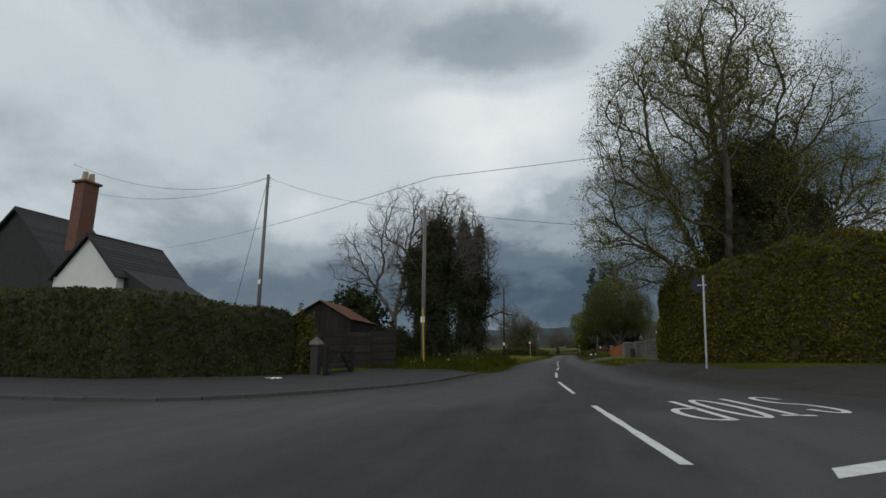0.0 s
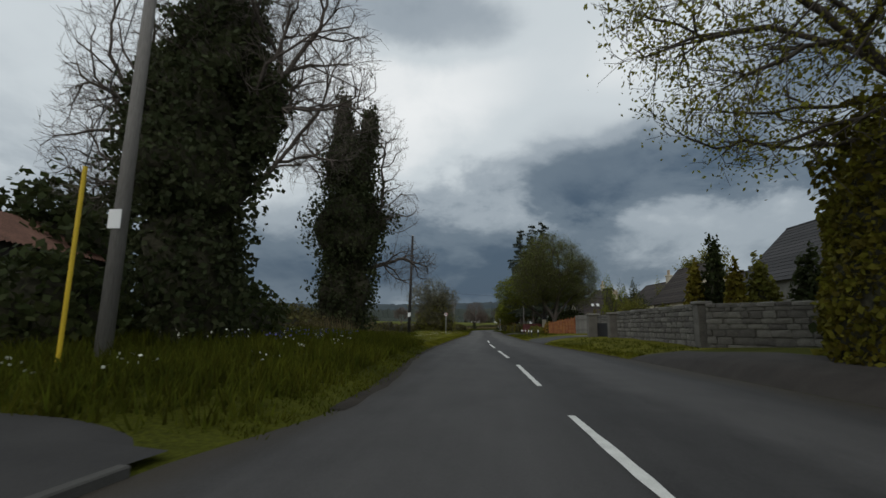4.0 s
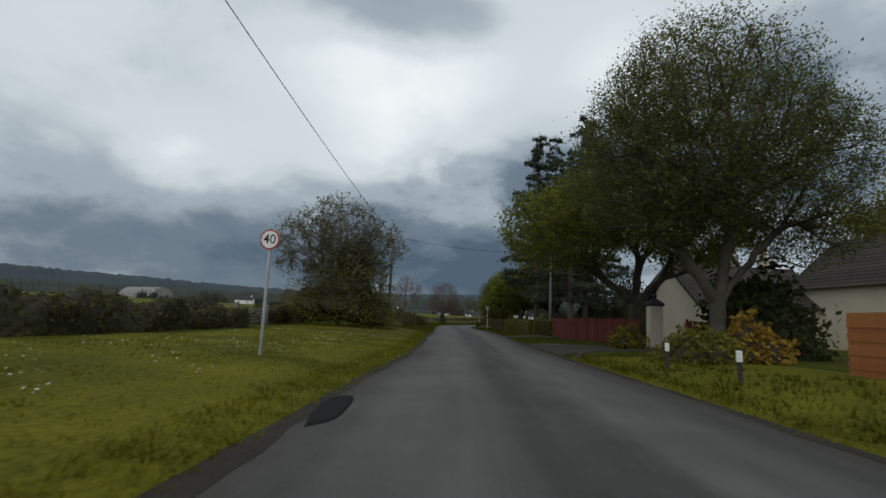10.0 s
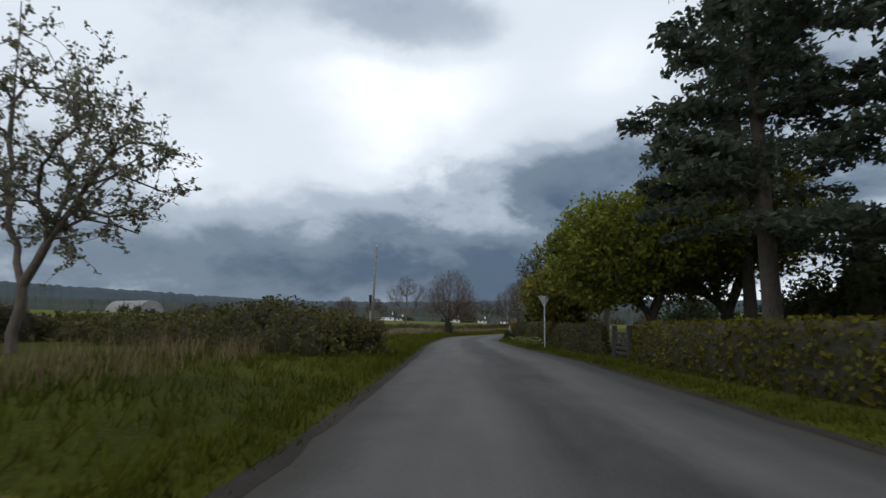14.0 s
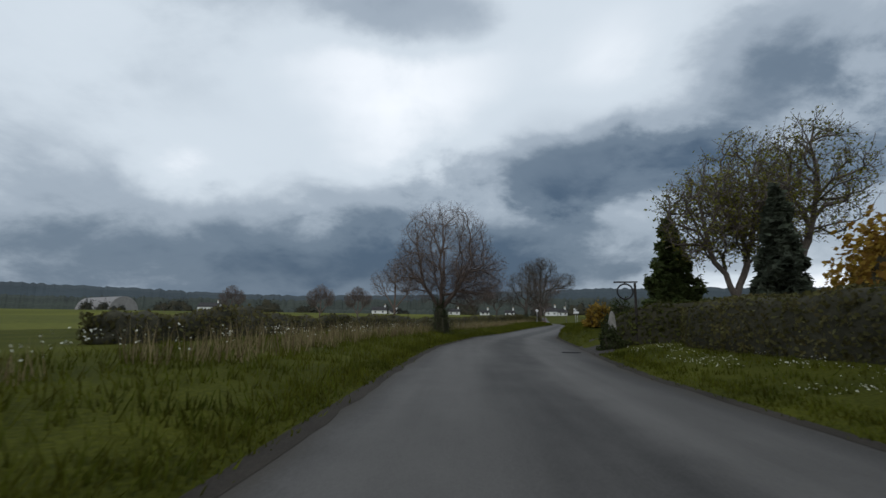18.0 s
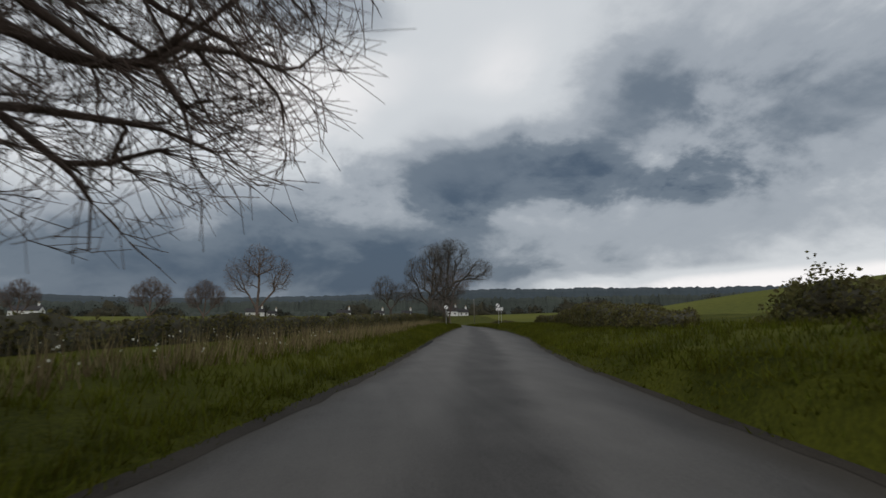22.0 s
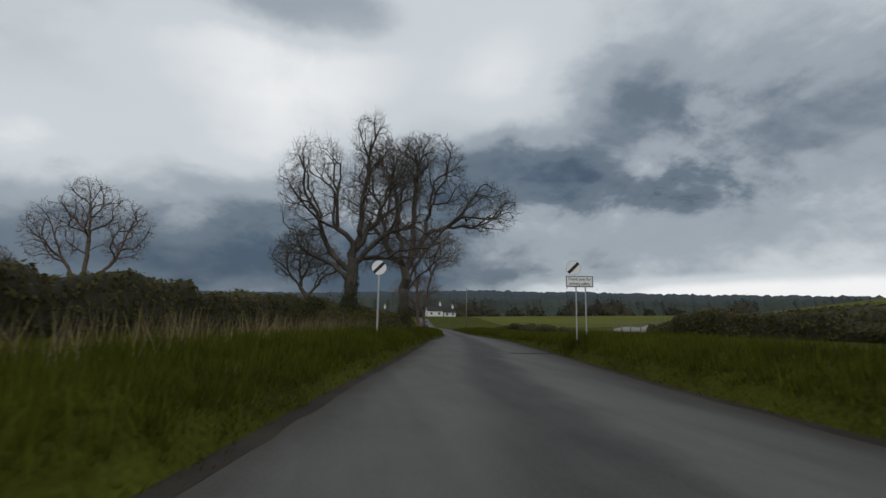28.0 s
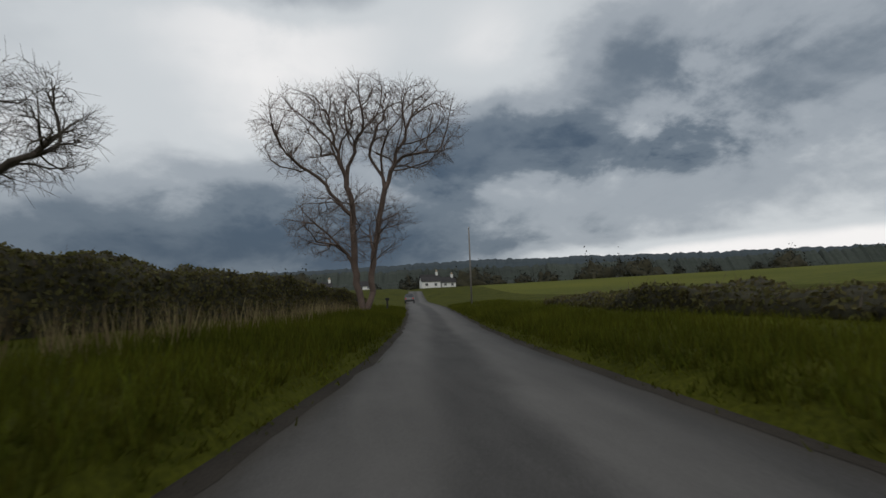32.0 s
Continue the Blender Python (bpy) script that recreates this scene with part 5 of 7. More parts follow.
def house(name, label, x, y, rz, w, d, eave, ridge, wallm, roofm, windows=(), chimney=None, z0=0.0, over=0.35, hip=False, skylights=()):
    """A gabled house: ridge along its local x, gables at both x ends. windows: (face, along, sill, width, height)."""
    root = empty(name, x, y, z0, rz)
    tagged(root, label, "house")
    for nm, bm in (("front_wall", box_bm(w, 0.3, eave, 0, -d / 2 + 0.15, 0)), ("back_wall", box_bm(w, 0.3, eave, 0, d / 2 - 0.15, 0))):
        part(nm, bm, wallm, root)
    for s in (-1, 1):
        pts = [(-d / 2 + 0.3, 0), (d / 2 - 0.3, 0), (d / 2 - 0.3, eave), (0, ridge - 0.12), (-d / 2 + 0.3, eave)]
        bm = prism(pts, -0.15, 0.15)
        ob = part("gable_wall", bm, wallm, root)
        ob.matrix_basis = pose(s * (w / 2 - 0.15), 0, 0, 0, 0, 90)
    slope = math.hypot(d / 2 + over, (ridge - eave) * (d / 2 + over) / (d / 2))
    ang = math.degrees(math.atan2(ridge - eave, d / 2))
    rows = max(6, int(slope / 0.42))
    for s in (-1, 1):
        roof = empty("roof_slope", 0, 0, ridge)
        roof.parent = root
        roof.matrix_basis = Matrix.Translation((0, 0, ridge + 0.05)) @ pose(0, 0, 0, 0, 0, 0 if s < 0 else 180) @ pose(0, 0, 0, ang, 0, 0)
        me = None
        for k in range(rows):
            ob = part("tile_course", box_bm(w + 2 * over, slope / rows * 1.12, 0.05, 0, 0, 0), roofm, roof) if me is None else new("tile_course", me)
            me = ob.data
            ob.parent = roof
            ob.matrix_basis = pose(0, -(k + 0.5) * slope / rows, 0, -3.0, 0, 0)
        for u, v, sw, sh in skylights:
            if s < 0:
                part("roof_window", box_bm(sw, sh, 0.1, u, -slope * v, 0.02), M["render_white"], roof, "pale roof window")
    part("ridge_tiles", rod_bm((-w / 2 - over, 0, ridge + 0.05), (w / 2 + over, 0, ridge + 0.05), 0.13, n=8), roofm, root)
    for s in (-1, 1):
        for e in (-1, 1):
            ob = part("bargeboard", box_bm(0.05, slope, 0.22, 0, -slope / 2, -0.12), M["trim"], root)
            ob.matrix_basis = Matrix.Translation((e * (w / 2 + over), 0, ridge + 0.02)) @ pose(0, 0, 0, 0, 0, 0 if s < 0 else 180) @ pose(0, 0, 0, ang, 0, 0)
    for face, u, sill, ww, wh in windows:
        wn = empty("window", 0, 0)
        wn.parent = root
        wn.matrix_basis = {"front": pose(u, -d / 2 - 0.01, sill, 0, 0, 0), "back": pose(u, d / 2 + 0.01, sill, 0, 0, 180), "left": pose(-w / 2 - 0.01, u, sill, 0, 0, -90), "right": pose(w / 2 + 0.01, u, sill, 0, 0, 90)}[face]
        part("pane", box_bm(ww, 0.02, wh, 0, 0.0, 0), M["glass"], wn)
        for bx, bz, sx, sz in ((-ww / 2, 0, 0.09, wh), (ww / 2, 0, 0.09, wh), (0, 0, 0.06, wh), (0, -0.05, ww + 0.1, 0.09), (0, wh - 0.03, ww + 0.1, 0.09)):
            part("frame", box_bm(sx, 0.06, sz, bx, -0.02, bz), M["render_white"], wn)
        part("sill", box_bm(ww + 0.25, 0.16, 0.07, 0, -0.07, -0.13), M["render_white"], wn)
    if chimney:
        cx, cy, ch, cw, cm = chimney
        c = part("chimney", box_bm(cw, cw * 0.8, ch, cx, cy, ridge - 0.8, 0.02), cm, root)
        part("chimney_cap", box_bm(cw * 1.25, cw * 1.05, 0.22, cx, cy, ridge - 0.8 + ch, 0.03), cm, root)
        for k in (-0.22, 0.22):
            part("chimney_pot", rod_bm((cx + k * cw, cy, ridge - 0.58 + ch), (cx + k * cw, cy, ridge - 0.5 + ch + max(0.85, cw * 0.55)), cw * 0.19, cw * 0.15, 10), M["clay"], root)
    return root


STONES = {}


def stone_mesh(k):
    if k not in STONES:
        rr = random.Random(k)
        bm = box_bm(1, 1, 1, 0, 0, -0.5, 0.12)
        for v in bm.verts:
            v.co += Vector((rr.uniform(-0.09, 0.09), rr.uniform(-0.03, 0.03), rr.uniform(-0.09, 0.09)))
        me = bpy.data.meshes.new("stone")
        bm.to_mesh(me)
        bm.free()
        me.materials.append(M["stone"])
        STONES[k] = me
    return STONES[k]


def stone_wall(label, pts, h, seed, course=0.3, long=0.55, thick=0.4, cope=True):
    """A rubble wall: a mortar core and single stones on the side towards the road."""
    rr = random.Random(seed)
    for i in range(len(pts) - 1):
        a, b = Vector(pts[i]), Vector(pts[i + 1])
        d = b - a
        g = min(ground_z(a.x, a.y), ground_z(b.x, b.y))
        root = empty("stone_wall", a.x, a.y, g - 0.1, math.degrees(math.atan2(d.y, d.x)))
        tagged(root, label, "wall")
        w = d.length
        part("core", box_bm(w, thick - 0.06, h, w / 2, 0, 0), M["mortar"], root)
        z = 0.02
        while z < h - 0.1:
            ch = min(course * rr.uniform(0.75, 1.2), h - z)
            x = 0.0
            while x < w - 0.05:
                cw = min(long * rr.uniform(0.55, 1.5), w - x)
                ob = new("stone", stone_mesh(rr.randint(0, 7)))
                ob.parent = root
                ob.matrix_basis = pose(x + cw / 2, thick / 2 - 0.09 + rr.uniform(-0.015, 0.02), z + ch / 2) @ Matrix.Diagonal((max(0.05, cw - 0.025), 0.24, max(0.05, ch - 0.02), 1))
                x += cw
            z += ch
        if cope:
            x = 0.0
            while x < w - 0.05:
                cw = min(0.8 * rr.uniform(0.7, 1.3), w - x)
                ob = new("coping_stone", stone_mesh(rr.randint(0, 7)))
                ob.parent = root
                ob.matrix_basis = pose(x + cw / 2, 0, h + 0.08) @ Matrix.Diagonal((cw - 0.02, thick + 0.12, 0.2, 1))
                x += cw


def gate_pillar(x, y, h, w, label, mat, ball=False, flat=False):
    root = empty("gate_pillar", x, y, ground_z(x, y) - 0.05)
    tagged(root, label, "gate pillar")
    part("shaft", box_bm(w, w, h, 0, 0, 0, 0.03), mat, root)
    part("cap", box_bm(w + 0.16, w + 0.16, 0.16, 0, 0, h, 0.04), M["stone"] if mat is not M["render"] else M["trim"], root)
    if not flat:
        bm = bmesh.new()
        bmesh.ops.create_cone(bm, cap_ends=True, segments=4, radius1=(w + 0.1) * 0.7, radius2=0.05, depth=0.28)
        bmesh.ops.rotate(bm, verts=bm.verts, matrix=Matrix.Rotation(radians(45), 3, "Z"))
        bmesh.ops.translate(bm, verts=bm.verts, vec=(0, 0, h + 0.3))
        part("cap_top", bm, M["stone"] if mat is not M["render"] else M["trim"], root)
    if ball:
        bm = bmesh.new()
        bmesh.ops.create_uvsphere(bm, u_segments=14, v_segments=10, radius=0.14)
        bmesh.ops.translate(bm, verts=bm.verts, vec=(0, 0, h + 0.55))
        part("finial", bm, M["trim"], root, smooth=True)
    return root


def marker_post(x, y):
    root = empty("marker_post", x, y, ground_z(x, y) - 0.14, rng.uniform(-6, 6))
    tagged(root, "short dark verge marker post with a white reflector top", "marker post", "verge marker posts")
    part("post", box_bm(0.085, 0.07, 0.85, 0, 0, 0, 0.01), M["pole_dark"], root)
    part("reflector", box_bm(0.1, 0.085, 0.24, 0, 0, 0.6, 0.01), M["white"], root, "white reflector band")
    root.rotation_euler.y = radians(rng.uniform(-2, 2))

# ---------- the junction ----------
hedge("garden_hedge", "tall clipped dark green laurel garden hedge beside the pavement", [(-60, 23.3), (-26, 23.4), (-19, 23.3), (-15.6, 25.8), (-13.6, 28.4)], [4.4, 4.3, 4.0, 3.5, 3.3], 1.5, M["hedge_l"], 11, 120, 0.115, 0.14)
shrub("hedge_end", "sunlit yellow-green bush at the end of the hedge", -13.4, 28.6, 0.8, 0.8, 3.3, M["hedge_r"], 12, 2200, 0.12)
gate_pillar(-12.3, 28.1, 1.6, 0.42, "weathered wooden gate post at the hedge end", M["pole_dark"])


def field_gate(x, y, rz, w, h, label, mat, name="wooden_gate"):
    root = empty(name, x, y, ground_z(x, y), rz)
    tagged(root, label, "gate")
    for k in range(5):
        part("bar", box_bm(w, 0.05, 0.11, w / 2, 0, 0.15 + k * (h - 0.3) / 4, 0.008), mat, root)
    for u in (0.03, 0.97):
        part("stile", box_bm(0.1, 0.07, h, w * u, 0, 0.05, 0.008), mat, root)
    for u0, u1 in ((0.05, 0.5), (0.95, 0.5)):
        part("brace", rod_bm((w * u0, -0.04, 0.15), (w * u1, -0.04, h - 0.15), 0.045, n=6), mat, root)
    for u in (-0.06, 1.06):
        part("gate_post", box_bm(0.2, 0.2, h + 0.35, w * u, 0, -0.1, 0.02), mat, root)
    return root


field_gate(-11.3, 27.4, 98, 3.9, 1.35, "open dark wooden five-bar gate at a yard entrance", M["wood_dark"])


def shed():
    x0, y0, w, d, e, r = -18.6, 42.6, 4.7, 7.6, 3.75, 5.1
    root = empty("timber_shed", x0, y0, 0, 8)
    tagged(root, "dark timber shed with a rusty corrugated roof", "shed")
    n = 26
    for k in range(n):
        u = -w / 2 + w * (k + 0.5) / n
        top = e + (r - e) * (1 - abs(u) / (w / 2))
        part("board", box_bm(w / n - 0.015, 0.04, top, u, -d / 2 + (0.012 if k % 2 else 0), 0), M["wood_dark"], root)
    for s in (-1, 1):
        part("side_wall", box_bm(0.06, d, e, s * w / 2, 0, 0), M["wood_dark"], root)
        ang = math.degrees(math.atan2(r - e, w / 2))
        sl = math.hypot(w / 2 + 0.25, (r - e) * (w / 2 + 0.25) / (w / 2))
        m = 40
        verts, faces = [], []
        for i in range(m * 2 + 1):
            yy = -d / 2 - 0.3 + (d + 0.6) * i / (2 * m)
            zz = 0.035 * (1 if i % 2 else -1)
            verts += [(0, yy, zz), (sl, yy, zz)]
        faces = [(2 * i, 2 * i + 1, 2 * i + 3, 2 * i + 2) for i in range(2 * m)]
        ob = mesh_object("roof_sheet", verts, faces, M["rust"], root, "rusty corrugated sheet")
        ob.matrix_basis = Matrix.Translation((0, 0, r + 0.05)) @ pose(0, 0, 0, 0, 0, 0 if s > 0 else 180) @ pose(0, 0, 0, 0, ang, 0)
    part("back_wall", box_bm(w, 0.06, e, 0, d / 2, 0), M["wood_dark"], root)


shed()
board_fence("board_fence", "dark horizontal boarded yard fence", [(-17.5, 35.2), (-14.0, 35.0), (-10.4, 34.9)], 2.3, M["wood_dark"], "lap", group="yard fence", battens=False)
shrub("yard_bush", "dark evergreen bush behind the shed", -19.0, 47.0, 3.0, 3.0, 6.0, M["leaf_dark"], 21, 5200, 0.3)
shrub("verge_bush", "dark overgrown bush beside the telegraph pole", -13.0, 40.0, 2.2, 2.0, 2.3, M["leaf_dark"], 22, 3600, 0.18)
shrub("verge_bush", "dark scrub at the foot of the ivy-clad trees", -10.6, 44.0, 2.2, 2.4, 2.4, M["leaf_dark"], 23, 3600, 0.17)
shrub("verge_bush", "low green bramble scrub on the bank", -15.0, 55.0, 3.6, 3.0, 1.9, M["hedge_f"], 24, 3600, 0.16)
shrub("verge_bush", "low green bramble scrub on the bank", -15.5, 63.0, 3.8, 3.4, 2.1, M["hedge_f"], 25, 3600, 0.16)
house("cottage", "white cottage with a steep slate roof end", -52.3, 43.1, 90, 7.2, 15.8, 7.6, 15.3, M["slate"], M["slate"], [("left", -5.9, 4.6, 1.2, 1.6)])
wing = house("cottage_wing", "white gabled cottage wing with slate roof and tall brick chimney", -38.9, 40.2, 90, 7.2, 6.8, 7.6, 11.1, M["render_white"], M["slate"], [], (-1.0, 4.6, 6.6, 1.5, M["brick"]))
part("lean_to", prism([(1.6, 8.9), (6.9, 6.0), (6.9, 0.0), (1.6, 0.0)], -2.9, 3.3), M["slate"], wing, "slate lean-to").matrix_basis = pose(0, 0, 0, 0, 0, -90)


A_TOP = telegraph_pole(-27.2, 44.0, 18.0, "tall grey telegraph pole behind the hedge", M["pole"], 0.19, tag_z=6.6)
B_TOP = telegraph_pole(-9.85, 38.7, 12.0, "grey telegraph pole with a yellow stay guard on the verge", M["pole"], 0.17, (0.0, 0.03), tag_z=2.9, guard=True)
C_TOP = telegraph_pole(-9.6, 78.3, 10.5, "dark leaning telegraph pole with a white band on the grass verge", M["pole_dark"], 0.16, (0.022, 0), tag_z=2.0)
D_TOP = telegraph_pole(-8.3, 124.2, 8.0, "grey telegraph pole standing in the roadside bushes", M["pole"], 0.13, steps=True)
E_TOP = telegraph_pole(5.8, 131.0, 8.3, "pale telegraph pole behind the clipped hedge", M["pole"], 0.13, tag_z=None)
F_TOP = telegraph_pole(-10.6, 163.3, 7.5, "weathered telegraph pole with a black cable box on the verge", M["pole"], 0.105, (0.012, 0), steps=True, box=True)
G_TOP = telegraph_pole(30.9, 337.2, 7.6, "slender pole beside the road across the field", M["pole"], 0.09, fittings=False)
wire(A_TOP, (-40, 36, 15.0), 1.4)
wire(A_TOP, (-40, 35, 17.0), 1.7)
wire(A_TOP, B_TOP, 0.6)
wire(A_TOP, (-29.4, 42.8, 2.4), 0.0, 0.02, "taut stay wire from the pole to the ground")
wire((-7.2, 32.0, 11.6), (38.0, 23.0, 10.4), 0.35)
wire((-50.0, 56.0, 14.6), (-7.2, 32.0, 11.6), 0.5)
wire(B_TOP, (25, 37.6, 7.8), 0.9)
wire(B_TOP, C_TOP, 0.8)
wire(C_TOP, D_TOP, 0.6)
wire(D_TOP, E_TOP, 0.5)

# ivy-clad trees on the left bank
r_ = crown_tree("ivy_tree", "bare roadside tree thickly clad in dark ivy", -9.7, 41.6, 31, M["bark_pale"], [[(0, 0, 0), (0.1, 0, 6), (0.2, 0, 11), (0.4, 0, 14)], [(0.1, 0, 6), (-2, 0.6, 9.5), (-2.6, 0.8, 12)], [(0.1, 0, 7), (2.0, 0, 9.2), (3.4, 0, 11.5)]],
                [(-2.5, 0.5, 12, 4.2, 3.2, 4.2), (1.5, 0, 15.5, 3.4, 3, 3.6), (3.8, 0, 11.5, 3.2, 2.6, 3.4), (-4.0, 0, 8, 2.6, 2.4, 3.4)], (28, 210, 2600), 0.4, 0.009, sprig=3, sprig_len=0.5, up=0.25, wander=0.2)
leaf_mass(r_, [(-0.3, 0, 2.6, 2.1, 1.9, 4.0), (-0.7, 0, 7.6, 2.7, 2.2, 4.2), (0.2, 0, 12.0, 2.0, 1.8, 3.6), (2.2, 0, 9.4, 0.9, 0.9, 2.2), (-2.6, 0.6, 10.4, 1.3, 1.2, 2.4)], M["ivy"], 24000, 0.22, 31, 0.45)
r_.scale = (0.7, 0.7, 0.7)
r_ = crown_tree("ivy_tree", "bare roadside tree with a tall sleeve of dark ivy", -10.7, 59.2, 32, M["bark_pale"], [[(0, 0, 0), (0, 0, 6), (0.1, 0, 12), (-0.5, 0, 17.5)], [(0.1, 0, 11), (1.4, 0, 15.5), (1.8, 0, 18)], [(0, 0, 7.5), (2.2, 0.2, 9.2), (3.9, 0.2, 10.6)], [(0, 0, 4.4), (2.0, 0.7, 5.2), (4.0, 1.5, 5.9), (5.6, 2.1, 5.4)]],
                [(3.6, 0.2, 9.6, 2.0, 1.8, 2.2), (2.0, 0, 14.5, 2.4, 2.2, 3.4), (-2.4, 0, 14.5, 2.6, 2.4, 3.6), (4.2, 1.5, 5.2, 2.2, 1.6, 2.0), (5.2, 2.0, 5.6, 1.4, 1.2, 1.3)], (22, 170, 1900), 0.34, 0.0065, sprig=3, sprig_len=0.38, up=0.1, wander=0.2)
leaf_mass(r_, [(0.0, 0, 3.0, 2.1, 1.9, 4.0), (0.3, 0, 8.0, 2.7, 2.2, 3.6), (0.0, 0, 12.6, 1.9, 1.7, 3.0), (-0.6, 0, 16.0, 0.75, 0.75, 2.6), (1.4, 0, 15.4, 0.7, 0.7, 2.2)], M["ivy"], 19000, 0.21, 32, 0.45)
r_.scale = (0.86, 0.86, 0.86)
r_ = crown_tree("bare_tree", "wide leafless grey tree behind the ivy", -17.2, 52.5, 33, M["bark_pale"], [[(0, 0, 0), (0, 0, 5)], [(0, 0, 5), (-3.5, 0, 10), (-5.5, 0, 14)], [(0, 0, 5), (1.5, 0, 11), (2.5, 0, 17)], [(0, 0, 5), (5, 1, 11), (8, 1, 15)]],
           [(-4.5, 0, 12.5, 5.0, 4, 5.2), (1.5, 0, 17, 5.5, 4.5, 5.5), (7.5, 1, 15, 4.6, 4, 5.6)], (30, 220, 1700), 0.36, 0.012, sprig=3, sprig_len=0.8)
r_.scale = (0.8, 0.8, 0.8)

# big tree and hedge on the right
r_ = crown_tree("roadside_tree", "large spreading roadside tree in thin yellow-green spring leaf", 10.3, 40.6, 41, M["bark"], [[(0, 0, 0), (0, 0, 4)], [(0, 0, 4), (-3, 0, 12), (-5, 0, 20), (-5, 0, 27)], [(0, 0, 4), (0.5, 0, 14), (0.6, 0, 30)], [(0, 0, 4), (3.5, 0, 13), (6, 0, 22)], [(0, 0, 4), (-4, -1, 8), (-9, -2, 12)], [(0, 0, 4), (5, -1, 8), (9.5, -1, 13)], [(0, 0, 4), (0, -4, 13), (0, -5, 22)]],
           [(-6.2, -1, 12.0, 5.8, 6, 6.6), (-3.2, -1, 21, 7.4, 7, 8.5), (1.0, 0, 28, 6.4, 6, 6.6), (5.0, 0, 20, 7.0, 6.5, 8), (7.6, -1, 12, 6.2, 6, 6)], (80, 620, 5200), 0.55, 0.014, M["leaf_spring"], 95000, 0.1, 0.3, 2.0, up=0.15, sprig=2, sprig_len=1.0)
leaf_mass(r_, [(2.6, 0.5, 8.5, 3.4, 2.4, 5.4), (3.6, 0.0, 15.5, 3.0, 2.4, 4.6), (0.6, 0.6, 12.0, 2.2, 1.8, 4.4), (6.4, 0.5, 10.0, 3.2, 2.4, 6.0)], M["ivy"], 15000, 0.24, 141, 0.5)
r_.scale = (0.77, 0.77, 0.77)
hedge("beech_hedge", "very tall yellow-green hedge beside the gritty lay-by", [(7.3, 42.2), (6.9, 39.8), (8.6, 36.2), (13.5, 33.6), (26.0, 30.6)], [4.0, 4.7, 5.3, 6.3, 7.0], 1.9, M["hedge_r"], 13, 150, 0.135, 0.5)
shrub("tall_bush", "tall yellow-green bush grown into the hedge", 8.6, 41.2, 2.1, 2.1, 7.0, M["hedge_r"], 14, 7500, 0.2)


def post_sign():
    root = empty("stop_sign", 6.52, 31.2, 0.4, 0)
    tagged(root, "grey-backed octagonal stop sign on a tall post, seen from behind", "road sign")
    part("post", rod_bm((0, 0, -0.3), (0.3, 0, 4.5), 0.05, n=12), M["metal"], root)
    bm = bmesh.new()
    bmesh.ops.create_cone(bm, cap_ends=True, segments=8, radius1=0.43, radius2=0.43, depth=0.03)
    bmesh.ops.rotate(bm, verts=bm.verts, matrix=Matrix.Rotation(radians(22.5), 3, "Z"))
    bmesh.ops.rotate(bm, verts=bm.verts, matrix=Matrix.Rotation(radians(90), 3, "X"))
    bmesh.ops.translate(bm, verts=bm.verts, vec=(0.12, 0.075, 4.05))
    part("plate", bm, M["black"], root, "dark sign back")
    part("bracket", box_bm(0.4, 0.05, 0.06, 0.2, 0.055, 4.0), M["metal"], root)


post_sign()
litter = empty("litter", -12.3, 24.4, 0.06)
tagged(litter, "crumpled white litter on the pavement", "litter")
bm = bmesh.new()
bmesh.ops.create_grid(bm, x_segments=6, y_segments=4, size=0.5)
for v in bm.verts:
    v.co = Vector((v.co.x * 0.8, v.co.y * 0.4, 0.08 + 0.1 * noise.noise(v.co * 5)))
part("sheet", bm, M["white"], litter)

# stone wall, drive pillars and gardens on the right
stone_wall("weathered grey rubble stone garden wall", [(12.8, 49.4), (8.7, 53.6)], 2.0, 51)
stone_wall("weathered grey rubble stone garden wall", [(8.55, 54.4), (8.1, 67.0)], 2.0, 52)
gate_pillar(8.6, 54.0, 2.1, 0.6, "square dark stone gate pillar in the garden wall", M["stone"], flat=True)
gate_pillar(7.75, 67.5, 1.75, 0.75, "square stone gate pillar with a broad pale cap beside a black gate", M["stone"], flat=True)
gate_pillar(6.75, 70.1, 1.75, 0.75, "square rendered gate pillar with a pale cap beside a black gate", M["mortar"], flat=True)
iron = empty("iron_gate", 7.05, 69.7, ground_z(7.2, 69.0), -68)
tagged(iron, "black iron gate with upright bars between stone pillars", "gate")
part("lower_panel", box_bm(1.9, 0.04, 1.05, 0.95, 0, 0.06), M["black"], iron)
for k in range(11):
    part("bar", rod_bm((0.1 + 0.17 * k, 0, 1.1), (0.1 + 0.17 * k, 0, 1.75), 0.014, n=6), M["black"], iron)
part("rail", box_bm(1.9, 0.04, 0.05, 0.95, 0, 1.55), M["black"], iron)
house("stone_house", "grey house with a steep dark roof and chimney behind the garden", 24.0, 66.0, 92, 12, 9, 5.0, 9.6, M["stone"], M["slate"], [("left", 1.0, 2.0, 1.1, 1.4)], (-4.6, 0.0, 2.2, 1.1, M["stone"]))
house("bungalow", "cream bungalow with a brown tiled gable roof", 24.2, 92.4, 92, 9.2, 7.2, 4.6, 8.9, M["render"], M["tile"], [("left", 0.0, 1.6, 1.3, 1.2)])
house("bungalow_wing", "dark tiled wing joined to the cream bungalow", 31.4, 92.0, 92, 8.0, 7.4, 4.4, 8.4, M["render"], M["tile"])
